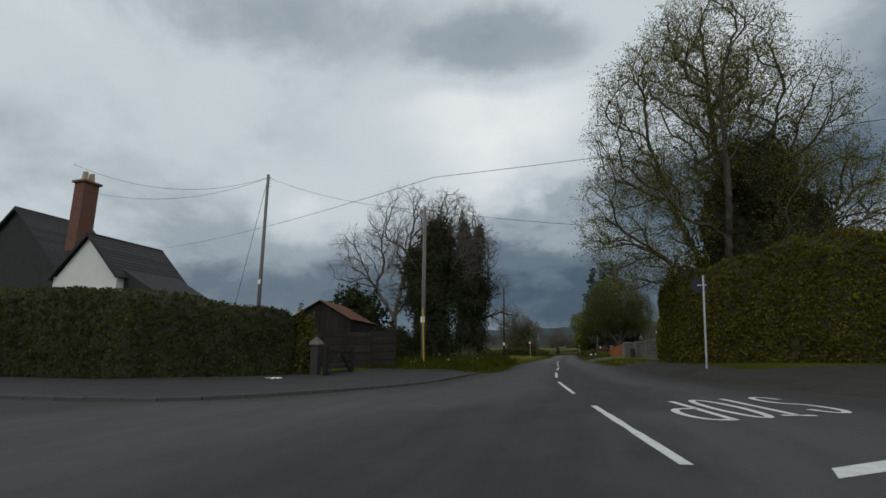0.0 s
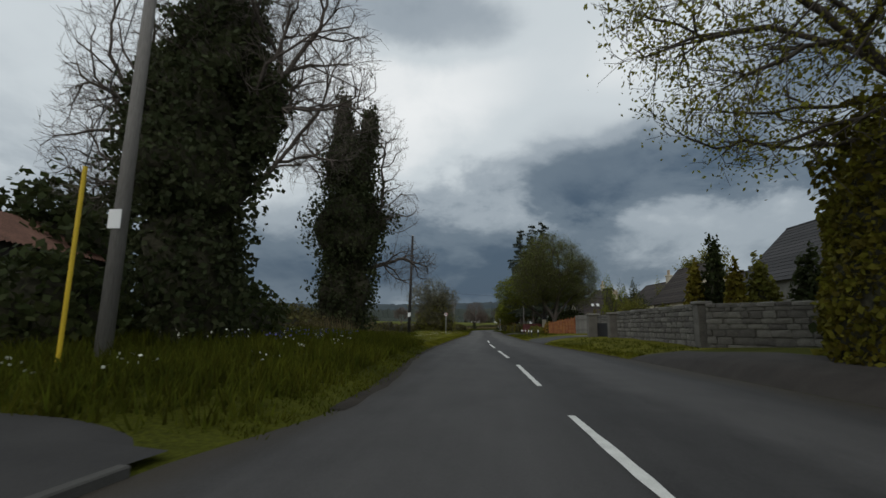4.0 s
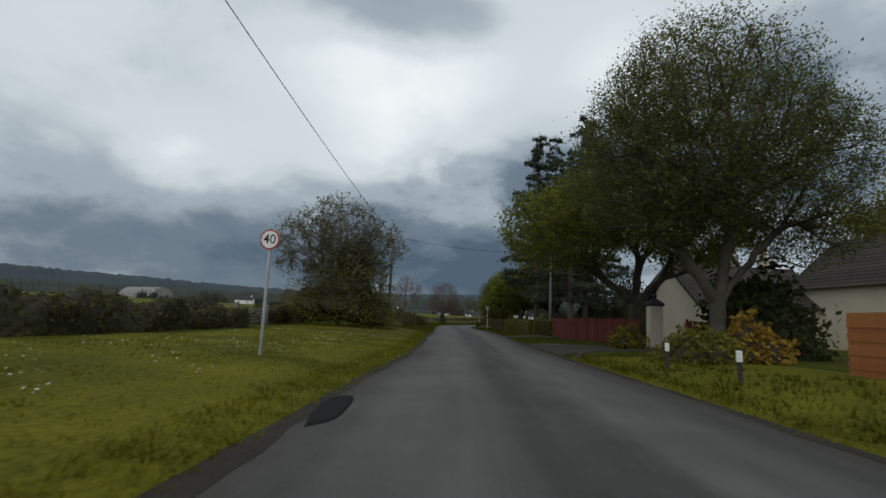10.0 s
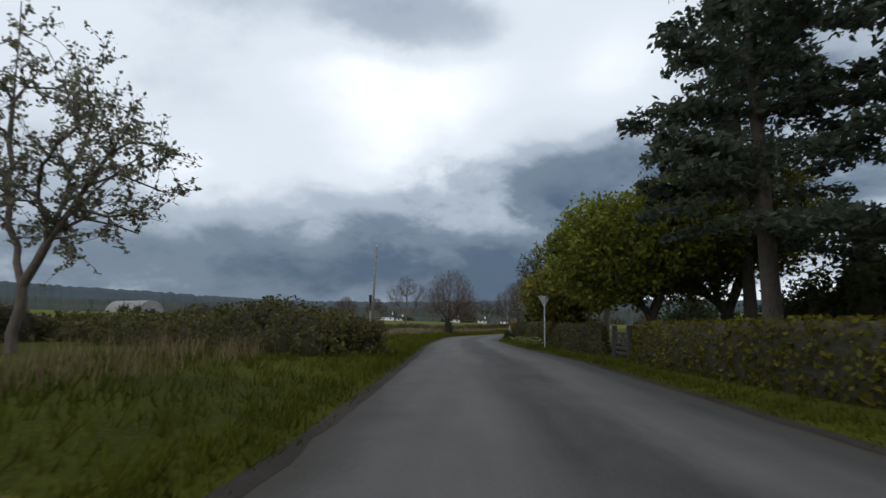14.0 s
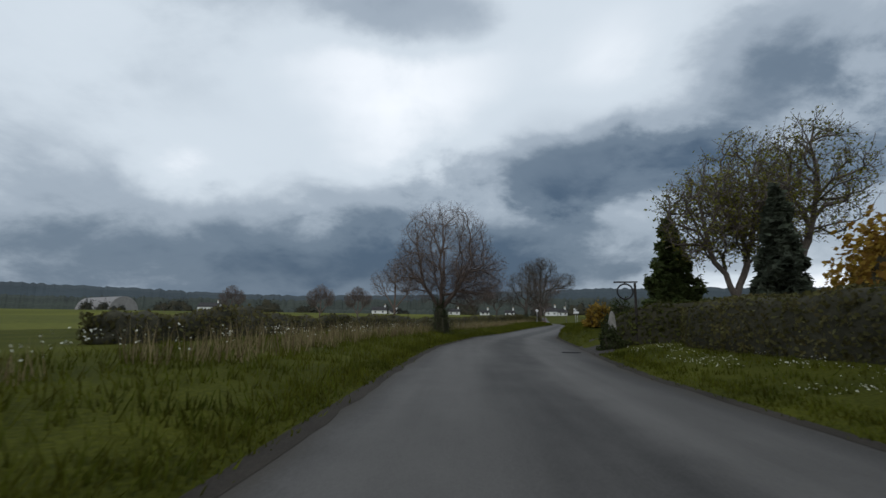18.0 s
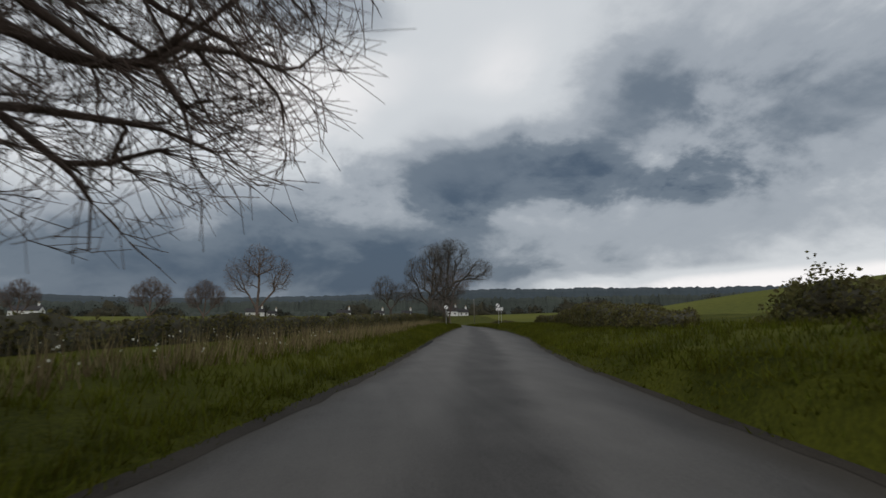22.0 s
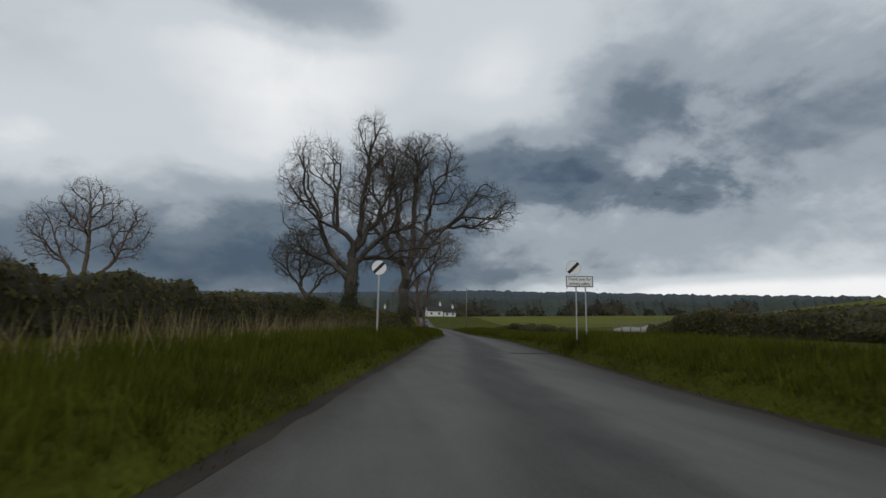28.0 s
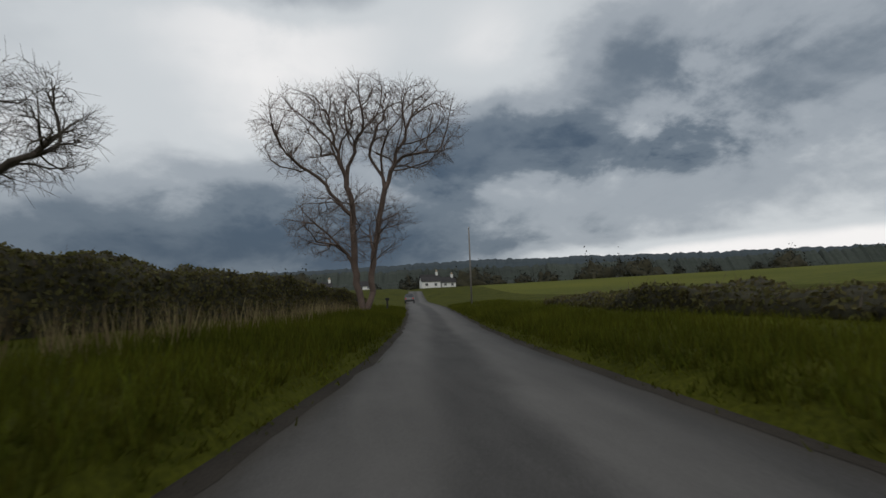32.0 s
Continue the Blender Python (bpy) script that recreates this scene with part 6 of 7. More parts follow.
house("dormer_house", "cream house with roof windows and pale chimney", 29.8, 121.5, 96, 11, 9.0, 5.2, 9.2, M["render"], M["tile"], [("left", 0.0, 5.2, 1.6, 1.4), ("front", -2.0, 1.6, 1.6, 1.3)], (-3.6, 0.0, 1.8, 0.9, M["render"]), skylights=((-1.2, 0.45, 0.6, 0.9), (0.0, 0.45, 0.6, 0.9)))
for x, y, rx, h, m, s, lab in ((15.5, 98.5, 2.4, 6.2, "leaf_bright", 72, "green garden tree behind the orange fence"), (19.5, 103.0, 2.2, 7.0, "leaf_dark", 73, "dark garden evergreen behind the fence"), (13.2, 100.5, 1.4, 2.6, "leaf_gold", 74, "yellow-green shrub behind the fence"), (22.5, 98.0, 2.6, 5.2, "leaf_oak", 75, "olive garden bush behind the fence"), (17.0, 94.5, 2.0, 4.0, "leaf_oak", 76, "olive garden bush behind the fence")):
    shrub("garden_tree", lab, x, y, rx, rx, h, M[m], s, 8000, 0.13, lump=0.6)
for x, y, h, s in ((46.0, 140.0, 17.0, 64), (50.0, 143.0, 19.0, 65), (58.0, 132.0, 15.5, 66)):
    broad_tree("birch_tree", "slender birch in thin spring leaf behind the houses", x, y, h, s, M["bark_pale"], M["leaf_oak"], 5000, 0.3, dict(levels=3, kids=(16, 6, 4), start=(0.2, 0.2, 0.1), angle=(40, 44, 46), ratio=(0.3, 0.5, 0.5), up=(0, 0.05, -0.05, -0.1), trunk_part=0.9), trunk=0.22, jitter=0.5)
for x, y, rx, h, m, s, lab in ((10.0, 58.0, 0.9, 4.2, "leaf_gold", 61, "yellow-leaved garden shrub behind the wall"), (10.9, 57.5, 0.95, 5.6, "leaf_dark", 62, "dark upright evergreen behind the wall"), (10.6, 54.6, 0.9, 3.8, "leaf_gold", 63, "yellow-leaved garden shrub behind the wall"),
                               (13.6, 53.8, 1.2, 4.4, "leaf_dark", 64, "dark upright evergreen behind the wall"), (12.0, 55.0, 1.3, 4.0, "leaf_oak", 65, "olive garden shrub behind the wall"), (10.4, 64.0, 1.2, 2.2, "leaf_oak", 66, "low garden shrub behind the wall")):
    shrub("garden_shrub", lab, x, y, rx, rx, h, M[m], s, 2200, 0.2, pointed=0.45)
shrub("dark_hedge_mass", "dark overgrown laurel overhanging the wall end", 13.4, 48.6, 2.4, 1.8, 3.4, M["leaf_dark"], 67, 3200, 0.26)
board_fence("grey_fence", "weathered grey board garden fence", [(10.4, 72.8), (8.6, 75.9), (6.9, 78.6)], 1.75, M["grey_fence"], "pale", group="grey garden fence")
board_fence("orange_fence", "orange-stained lapped timber fence panel on the verge", [(6.85, 78.7), (6.75, 88.0), (6.6, 97.4)], 1.55, M["orange_fence"], "lap", panel=1.85, group="orange fence panels")
hedge("garden_hedge", "clipped green garden hedge showing above the orange fence", [(17.0, 95.4), (12.6, 96.4), (10.6, 99.6)], [2.9, 2.7, 2.4], 0.9, M["hedge_r"], 171, 90, 0.1, 0.12)
for x, y in ((3.25, 78.8), (2.8, 80.8), (2.95, 86.2), (3.0, 91.2), (3.0, 95.6), (3.1, 99.4)):
    marker_post(x, y)
sign_40(-7.3, 95.9, 2.86, 0.235)

# ---------- houses and trees beside the middle of the road ----------
crown_tree("willow_tree", "broad dense green willow beside the fence", 8.6, 107.5, 42, M["bark"], [[(0, 0, 0), (0.2, 0, 2.4)], [(0.2, 0, 2.4), (-2.2, 0, 6), (-3, 0, 9)], [(0.2, 0, 2.4), (1.2, 0, 7), (1.0, 0, 12)], [(0.2, 0, 2.4), (3.5, 0, 6.5), (5, 0, 9)]],
           [(-0.1, 0, 10.6, 5.2, 5.2, 5.2), (4.4, 0, 8.2, 2.8, 4, 4.2), (-2.7, 0, 8.8, 3.7, 3.9, 4.3)], (60, 420, 3600), 0.34, 0.010, M["leaf_willow"], 85000, 0.085, 0.24, 2.6, up=-0.1, sprig=2, sprig_len=0.7)
shrub("underbush", "dark underwood below the willow", 11.8, 109.5, 3.0, 2.6, 4.0, M["leaf_dark"], 68, 3000, 0.25)
shrub("copper_shrub", "rounded copper-brown shrub by the drive", 7.3, 102.6, 1.3, 1.2, 1.6, M["leaf_orange"], 69, 1500, 0.14)
shrub("garden_shrub", "rounded green verge shrub by the drive", 5.4, 102.2, 1.4, 1.4, 1.25, M["leaf_oak"], 70, 1600, 0.13)
shrub("garden_shrub", "small yellow-green bush before the red fence", 6.0, 111.0, 1.0, 0.9, 1.25, M["leaf_gold"], 71, 900, 0.13)
crown_tree("maple_tree", "spreading bright green tree with a forked dark trunk", 8.05, 115.8, 43, M["bark"], [[(0, 0, 0), (0.1, 0, 2.6)], [(0.1, 0, 2.6), (-1.8, 0, 4.0), (-4.2, 0, 5.6), (-6, 0, 6.6)], [(0.1, 0, 2.6), (0.3, 0, 4.8), (0.0, 0, 8.4)], [(0.1, 0, 2.6), (1.8, 0, 4.2), (4.4, 0, 5.0)]],
           [(-4.6, 0, 7.0, 4.0, 4.0, 2.6), (-0.5, 0, 8.8, 5.0, 4.4, 2.9), (4.0, 0, 7.4, 3.6, 3.8, 2.6)], (44, 320, 2600), 0.34, 0.010, M["leaf_bright"], 42000, 0.12, 0.2, 4.0, up=0.1, sprig=2, sprig_len=0.5)
board_fence("red_fence", "dark red stained paling fence beside the verge", [(5.4, 127.4), (6.0, 122.0), (7.4, 113.0)], 1.55, M["red_fence"], "pale", gap=0.004, group="red fence panels")
board_fence("red_fence", "dark red stained paling fence beside the drive", [(8.4, 109.6), (11.0, 110.4), (14.5, 112.0)], 1.5, M["red_fence"], "pale", gap=0.03, group="red fence panels")
gate_pillar(7.7, 111.8, 2.3, 0.65, "cream rendered gate pillar with a dark cap and ball", M["render"], True)
house("cream_house", "cream house with a brown tiled roof behind the red fence", 20.6, 127.8, 4, 10.5, 8.5, 3.6, 6.8, M["render"], M["tile"], [("front", -2.8, 1.2, 1.4, 1.3), ("front", 1.6, 1.2, 1.4, 1.3)], (3.0, 0.0, 1.5, 0.8, M["render"]), skylights=((-1.2, 0.4, 0.5, 0.8), (-2.2, 0.4, 0.5, 0.8)))
house("gabled_house", "cream gabled house with dark bargeboards and tiled roof", 24.2, 141.5, 96, 11, 8.6, 4.4, 9.6, M["render"], M["tile"], [("left", 0.0, 5.4, 1.1, 1.3), ("left", 1.8, 1.2, 1.4, 1.3)], (0.0, 0.0, 1.6, 0.8, M["render"]))
for x, y, h, rad, s in ((6.0, 140.3, 23.5, 5.6, 81), (7.8, 131.6, 18.5, 4.4, 82), (10.6, 137.0, 24.5, 5.8, 83), (9.4, 147.5, 26.0, 5.6, 84)):
    conifer("spruce_tree", "tall dark spruce with drooping ragged boughs", x, y, h, s, rad, M["needle"], 0.2, 0.22, 0.42, 24, 0.17, 3.0, 0.3, shape=0.6)
hedge("clipped_hedge", "clipped green garden hedge beside the verge", [(5.4, 128.3), (4.4, 128.5), (4.5, 130.4)], 1.6, 1.15, M["hedge_r"], 91, 150, 0.1, 0.06)
hedge("clipped_hedge", "clipped olive garden hedge beside the verge", [(3.9, 131.6), (3.5, 138.0), (3.3, 144.4)], 1.4, 1.1, M["hedge_r"], 92, 110, 0.1, 0.08)
field_gate(3.2, 145.0, 88, 2.0, 1.1, "grey slatted garden gate in the hedge", M["pole_dark"])
hedge("clipped_hedge", "long clipped dark hedge beside the verge", [(3.2, 148.6), (3.0, 156.0), (3.6, 164.0), (4.6, 172.0), (4.0, 179.0), (3.8, 181.6)], [1.4, 1.4, 1.45, 1.5, 1.5, 1.45], 1.2, M["hedge_f"], 93, 130, 0.09, 0.08)
for x, y, k, s, m in ((5.4, 148.8, 1.0, 44, "leaf_bright"), (9.8, 150.5, 1.15, 45, "leaf_oak"), (4.0, 158.5, 0.72, 46, "leaf_oak")):
    crown_tree("green_tree", "roadside garden tree in fresh olive-green leaf", x, y, s, M["bark"], [[(0, 0, 0), (0.1, 0, 1.8 * k)], [(0.1, 0, 1.8 * k), (-1.4 * k, 0, 3.6 * k), (-2.4 * k, 0, 5 * k)], [(0.1, 0, 1.8 * k), (1.2 * k, 0, 4.2 * k), (1.4 * k, 0, 6.4 * k)]],
               [(-1.6 * k, 0, 4.8 * k, 3.2 * k, 3.0 * k, 2.5 * k), (1.6 * k, 0, 6.0 * k, 3.0 * k, 3.0 * k, 2.6 * k)], (26, 170, 1300), 0.26 * k, 0.012, M[m], 22000, 0.16, 0.25, 1.6, up=0.1)
shrub("garden_shrub", "orange-leaved garden shrub behind the hedge", 4.6, 159.0, 1.2, 1.2, 2.2, M["leaf_orange"], 94, 1100, 0.15)


def give_way_back(x, y, zc):
    root = empty("give_way_sign", x, y)
    tagged(root, "triangular give way sign on a post, seen from behind", "road sign")
    part("post", rod_bm((0, 0, -0.1), (0, 0, zc + 0.3), 0.045, n=10), M["metal"], root)
    bm = prism([(-0.42, 0.36), (0.42, 0.36), (0.0, -0.38)], 0.06, 0.075)
    part("plate", bm, M["sign_grey"], root, "grey sign back").location = (0, 0, zc)


give_way_back(1.7, 156.5, 3.0)
r_ = crown_tree("mixed_bush", "large ragged roadside bush with yellowish spring leaf", -11.6, 121.3, 47, M["bark"], [[(0, 0, 0), (0, 0, 1)], [(0, 0, 1), (-2.2, 0, 5), (-3.2, 0, 7.4)], [(0, 0, 1), (0.4, 0, 6), (-0.6, 0, 9.4)], [(0, 0, 1), (2.2, 0, 5), (4.0, 0, 6.8)]],
           [(-2.5, 0, 5.9, 2.7, 2.6, 3.0), (0.0, 0, 7.0, 2.9, 2.6, 2.9), (2.9, 0, 6.2, 2.1, 2.0, 1.8), (0.5, 0, 3.8, 3.1, 2.7, 3.1)], (30, 220, 1700), 0.16, 0.008, M["leaf_blossom"], 18000, 0.105, 0.08, 0.3, up=0.35, sprig=2, sprig_len=0.6, cat="bush")
leaf_mass(r_, [(0.3, 0, 2.2, 2.8, 2.5, 2.8), (0.9, 0, 4.8, 1.9, 1.7, 2.0), (-2.2, 0.4, 1.6, 1.9, 1.8, 1.9), (2.6, 0.6, 1.2, 1.5, 1.5, 1.7), (1.6, 3.0, 1.0, 2.2, 1.8, 1.5)], M["leaf_oak"], 17000, 0.1, 95, 0.55, "undergrowth", 0.6, "dense olive undergrowth")
crown_tree("cherry_tree", "young cherry tree with pale blossom-tipped upright branches", -13.4, 135.6, 48, M["bark_pale"], [[(0, 0, 0), (0, 0, 1.6)], [(0, 0, 1.6), (-0.8, 0, 4), (-1, 0, 6.6)], [(0, 0, 1.6), (1.0, 0, 3.6), (2, 0, 5.4)]],
           [(-0.4, 0, 5.6, 2.1, 1.8, 3.0), (1.5, 0, 4.2, 1.8, 1.6, 2.0)], (10, 46, 190), 0.11, 0.011, M["leaf_blossom"], 6500, 0.085, 0.06, 0.8, up=0.45, sprig=2, sprig_len=0.6)
for x, y, rx, ry, h, s in ((-9.4, 141.0, 2.4, 2.4, 1.75, 96), (-13.5, 142.0, 3.0, 2.6, 1.2, 97), (-17.5, 143.0, 3.0, 2.4, 1.0, 98), (-7.8, 143.5, 1.6, 1.8, 1.3, 99)):
    shrub("roadside_bush", "dense dark green roadside bush", x, y, rx, ry, h, M["hedge_f"], s, 4200, 0.11)

for x, y, rx, h, s in ((15.0, 152.0, 3.2, 4.2, 131), (20.0, 150.0, 3.5, 5.0, 132), (26.0, 150.0, 3.5, 4.4, 133), (12.5, 160.0, 3.0, 3.2, 134)):
    shrub("garden_bush", "dark overgrown garden bush behind the conifers", x, y, rx, 2.4, h, M["leaf_dark"], s, 3600, 0.17, lump=0.5)
for x, y, rx, h, k in ((14.5, 147.0, 2.8, 5.0, 134), (19.0, 146.0, 3.2, 6.5, 135)):
    shrub("garden_evergreen", "tall dark evergreen behind the clipped hedge", x, y, rx, rx, h, M["leaf_dark"], k, 6000, 0.2, cat="tree", lump=0.7)

# ---------- farm entrance and open road ----------
crown_tree("alder_tree", "two-stemmed alder in thin grey-green leaf behind the hedge", 6.0, 167.0, 49, M["bark"], [[(0, 0, 0), (-0.3, 0, 1.6), (-1.0, 0, 3.4), (-1.6, 0, 5.4)], [(-0.3, 0, 1.6), (0.6, 0, 4.4), (0.8, 0, 7.6)], [(-0.8, 0, 3.0), (-2.4, 0, 3.9), (-3.6, 0, 4.6)]],
           [(-2.6, 0, 5.6, 2.4, 2.2, 2.2), (0.9, 0, 7.0, 2.8, 2.6, 2.8), (-0.4, 0, 8.2, 2.0, 2, 1.6)], (26, 150, 900), 0.2, 0.01, M["leaf_alder"], 8500, 0.125, 0.1, 1.8, up=0.05)
crown_tree("alder_tree", "tall alder in thin grey-green leaf behind the hedge", 9.4, 170.0, 50, M["bark"], [[(0, 0, 0), (0, 0, 4), (0.3, 0, 10)]],
           [(-1.2, 0, 7, 2.8, 2.6, 3.2), (1.2, 0, 9.8, 2.8, 2.6, 3.4)], (24, 150, 1100), 0.26, 0.012, M["leaf_alder"], 8000, 0.14, 0.14, 2.0, up=0.1)
shrub("bank_bush", "dark low bush before the pale stone", 1.7, 183.75, 0.5, 0.45, 0.85, M["leaf_dark"], 119, 2600, 0.07, lump=0.6)
shrub("gold_shrub", "bright orange-yellow shrub behind the hedge", 5.7, 175.0, 1.4, 1.2, 3.2, M["leaf_orange"], 101, 4200, 0.12)
for x, y, k, s in ((6.6, 183.6, 0.74, 51), (9.8, 185.0, 0.98, 54)):
    crown_tree("oak_tree", "rounded tree in thin pale olive leaf behind the hedge", x, y, s, M["bark_pale"], [[(0, 0, 0), (0.1, 0, 2.4 * k)], [(0.1, 0, 2.4 * k), (-1.1 * k, 0, 5 * k), (-1.4 * k, 0, 7.4 * k)], [(0.1, 0, 2.4 * k), (1.2 * k, 0, 5.4 * k), (1.6 * k, 0, 8 * k)]],
               [(-1.2 * k, 0, 6.8 * k, 2.4 * k, 2.2 * k, 2.7 * k), (1.4 * k, 0, 7.2 * k, 2.4 * k, 2.2 * k, 2.8 * k)], (24, 150, 1000), 0.2 * k, 0.012, M["leaf_oak"], 5500, 0.085, 0.14, 1.5, up=0.2)
conifer("dark_cypress", "dense dark conical cypress behind the hedge", 7.2, 181.4, 5.8, 85, 1.2, M["needle"], 0.05, 0.05, 0.05, 26, 0.2, 4.0, 0.12)
conifer("pine_tree", "dense green pine beside the farm entrance", 4.9, 185.3, 5.6, 86, 1.6, M["needle_green"], 0.12, 0.0, 0.12, 22, 0.17, 4.0, 0.14)
hedge("entrance_hedge", "dark overgrown hedge at the farm entrance", [(12.5, 181.4), (8.0, 182.6), (4.4, 183.7), (2.7, 185.0), (3.0, 187.0)], [1.6, 1.6, 1.5, 1.3, 1.2], 1.1, M["hedge_l"], 102, 90, 0.12, 0.2)
bm = bmesh.new()
bmesh.ops.create_icosphere(bm, subdivisions=3, radius=0.5)
for v in bm.verts:
    v.co = Vector((v.co.x * 0.34, v.co.y * 0.34, v.co.z * 1.3)) * (1 + 0.3 * noise.noise(v.co * 2.5))
rock = empty("standing_stone", 1.95, 184.2, 1.0)
tagged(rock, "tall pale upright stone in the hedge at the farm entrance", "boulder")
part("stone", bm, M["rock"], rock)


def wheel_sign(x, y, z):
    """A dark bracket sign with a round hoop over the entrance hedge."""
    root = empty("hanging_sign_bracket", x, y, 0, -8)
    tagged(root, "dark sign bracket with a round hoop above the entrance hedge", "sign bracket")
    part("post", box_bm(0.09, 0.09, z + 0.35, 0.42, 0, 0, 0.01), M["wood_dark"], root)
    part("arm", box_bm(0.95, 0.06, 0.06, 0.05, 0, z + 0.36, 0.006), M["wood_dark"], root)
    bm = bmesh.new()
    n, m = 36, 6
    R, r = 0.31, 0.035
    vs = [[bm.verts.new(((R + r * math.cos(6.2832 * j / m)) * math.cos(6.2832 * i / n), r * math.sin(6.2832 * j / m), (R + r * math.cos(6.2832 * j / m)) * math.sin(6.2832 * i / n))) for j in range(m)] for i in range(n)]
    for i in range(n):
        for j in range(m):
            bm.faces.new((vs[i][j], vs[(i + 1) % n][j], vs[(i + 1) % n][(j + 1) % m], vs[i][(j + 1) % m]))
    ob = part("hoop", bm, M["black"], root, "dark round hoop", True)
    ob.location = (0.02, 0, z)
    part("hanger", rod_bm((0.02, 0, z + 0.3), (0.02, 0, z + 0.38), 0.02, n=6), M["black"], root)


wheel_sign(2.5, 184.2, 2.48)
for x, y, rx, h, m, s, lab in ((3.7, 188.9, 0.8, 1.2, "leaf_dark", 107, "dark thorn bush on the bank"), (3.1, 190.3, 0.7, 0.95, "leaf_gorse", 103, "yellow-flowered gorse bush on the bank"), (3.6, 191.9, 0.8, 0.95, "leaf_orange", 104, "orange-brown gorse bush on the bank"),
                               (4.3, 194.0, 0.9, 0.95, "leaf_orange", 105, "orange-brown gorse bush on the bank"), (5.1, 197.0, 1.0, 0.9, "hedge_f", 106, "brown-green thorn bush on the bank"), (6.6, 201.5, 1.1, 0.9, "hedge_f", 109, "brown-green scrub on the bank"), (9.8, 207.0, 1.4, 1.1, "hedge_f", 108, "brown thorn bush on the bank")):
    shrub("bank_bush", lab, x, y, rx, rx, h, M[m], s, 3400, 0.085, lump=0.6)
crown_tree("bare_ash_tree", "wide leafless ash tree with warm grey twigs on the verge", -6.0, 199.6, 52, M["twig_warm"], [[(0, 0, 0), (0, 0, 1.7)], [(0, 0, 1.7), (-1.2, 0, 3.6), (-1.6, 0, 5.8)], [(0, 0, 1.7), (0.3, 0.4, 4.6), (0.2, 0.4, 7.4)], [(0, 0, 1.7), (1.5, -0.3, 3.6), (2.3, -0.4, 5.6)], [(0, 0, 1.7), (0.2, -1.4, 3.8), (0, -2.0, 6.0)]],
           [(0.4, 0, 6.0, 3.5, 3.5, 3.7), (-1.8, 0, 4.3, 2.0, 2.2, 2.2), (2.8, 0, 4.2, 2.2, 2.2, 2.2), (2.4, 1.4, 3.6, 2.2, 2.4, 2.0)], (50, 420, 5200), 0.24, 0.0055, up=0.45, sprig=3, sprig_len=0.45)
shrub("trunk_growth", "dark ivy and scrub round the ash trunk", -5.9, 199.5, 0.62, 0.6, 2.5, M["ivy"], 109, 3600, 0.07, lump=0.8)

# hedges along the open road
hedge("field_hedge", "low rough field hedge beyond the verge", [(-15.6, 72), (-15.0, 84), (-14.2, 96), (-14.4, 108), (-14.8, 111.6)], [1.2, 1.2, 1.0, 1.1, 0.9], 1.6, M["hedge_f"], 111, 81, 0.105, 0.42, twigs=300)
field_gate(-15.0, 112.0, 85, 3.2, 1.0, "weathered grey field gate in the hedge gap", M["pole"])
hedge("field_hedge", "low rough field hedge beyond the verge", [(-15.2, 115.8), (-15.8, 119), (-17.4, 130), (-18.0, 142)], [0.9, 1.1, 1.2, 1.1], 1.5, M["hedge_f"], 117, 81, 0.105, 0.4, twigs=200)
hedge("field_hedge", "low rough field hedge beyond the verge", [(-15, 148), (-14.4, 160), (-14.2, 171)], [1.5, 1.3, 1.2], 1.6, M["hedge_f"], 112, 81, 0.105, 0.3, twigs=300)
hedge("field_hedge", "low rough field hedge beyond the verge", [(-14.0, 176), (-13.6, 190), (-12.4, 204), (-8.4, 216), (-4.6, 226), (-2.9, 236), (-1.0, 249), (3.2, 263.3), (6.7, 277), (8.7, 290.7)], [0.9, 0.9, 0.9, 0.9, 0.95, 1.0, 1.15, 1.3, 1.6, 1.85], 1.5, M["hedge_f"], 113, 75, 0.105, 0.3, twigs=900)
hedge("field_hedge", "overgrown bramble and thorn hedge below the roadside trees", [(8.7, 290.7), (10.8, 300.2), (14.4, 311.2), (17.4, 320.8), (20.7, 331.8)], [1.85, 2.0, 1.85, 1.45, 0.9], 1.7, M["hedge_f"], 114, 108, 0.105, 0.3, twigs=700)
hedge("field_hedge", "thick dark thorn hedge on the roadside bank", [(9.6, 212), (11.6, 219), (14.8, 229), (19.2, 241), (23.6, 253.7), (26.0, 263.3), (27.8, 272.8), (28.9, 279.7)], [0.4, 1.0, 1.6, 1.5, 1.25, 1.1, 1.0, 0.6], 1.8, M["hedge_f"], 115, 108, 0.105, 0.3, twigs=700)
hedge("field_hedge", "low dark field hedge on the bank", [(29.5, 291.3), (29.5, 298.9), (29.8, 308.5), (31.9, 320.8)], [0.4, 0.6, 0.65, 0.35], 1.4, M["hedge_f"], 116, 108, 0.105, 0.25, twigs=300)
for x, y, rx, h, s in ((9.8, 277.5, 1.6, 1.1, 141), (11.0, 281.3, 1.5, 1.2, 142), (11.9, 285.2, 1.6, 1.2, 143), (13.0, 288.7, 1.5, 1.1, 144)):
    shrub("bramble", "tangled olive bramble at the tree foot", x, y, rx, 1.8, h, M["hedge_f"], s, 3400, 0.09, lump=0.6)
nsl_left(11.4, 271.5, 3.42, 0.3)
nsl_right(19.6, 270.6, 3.62, 0.3)


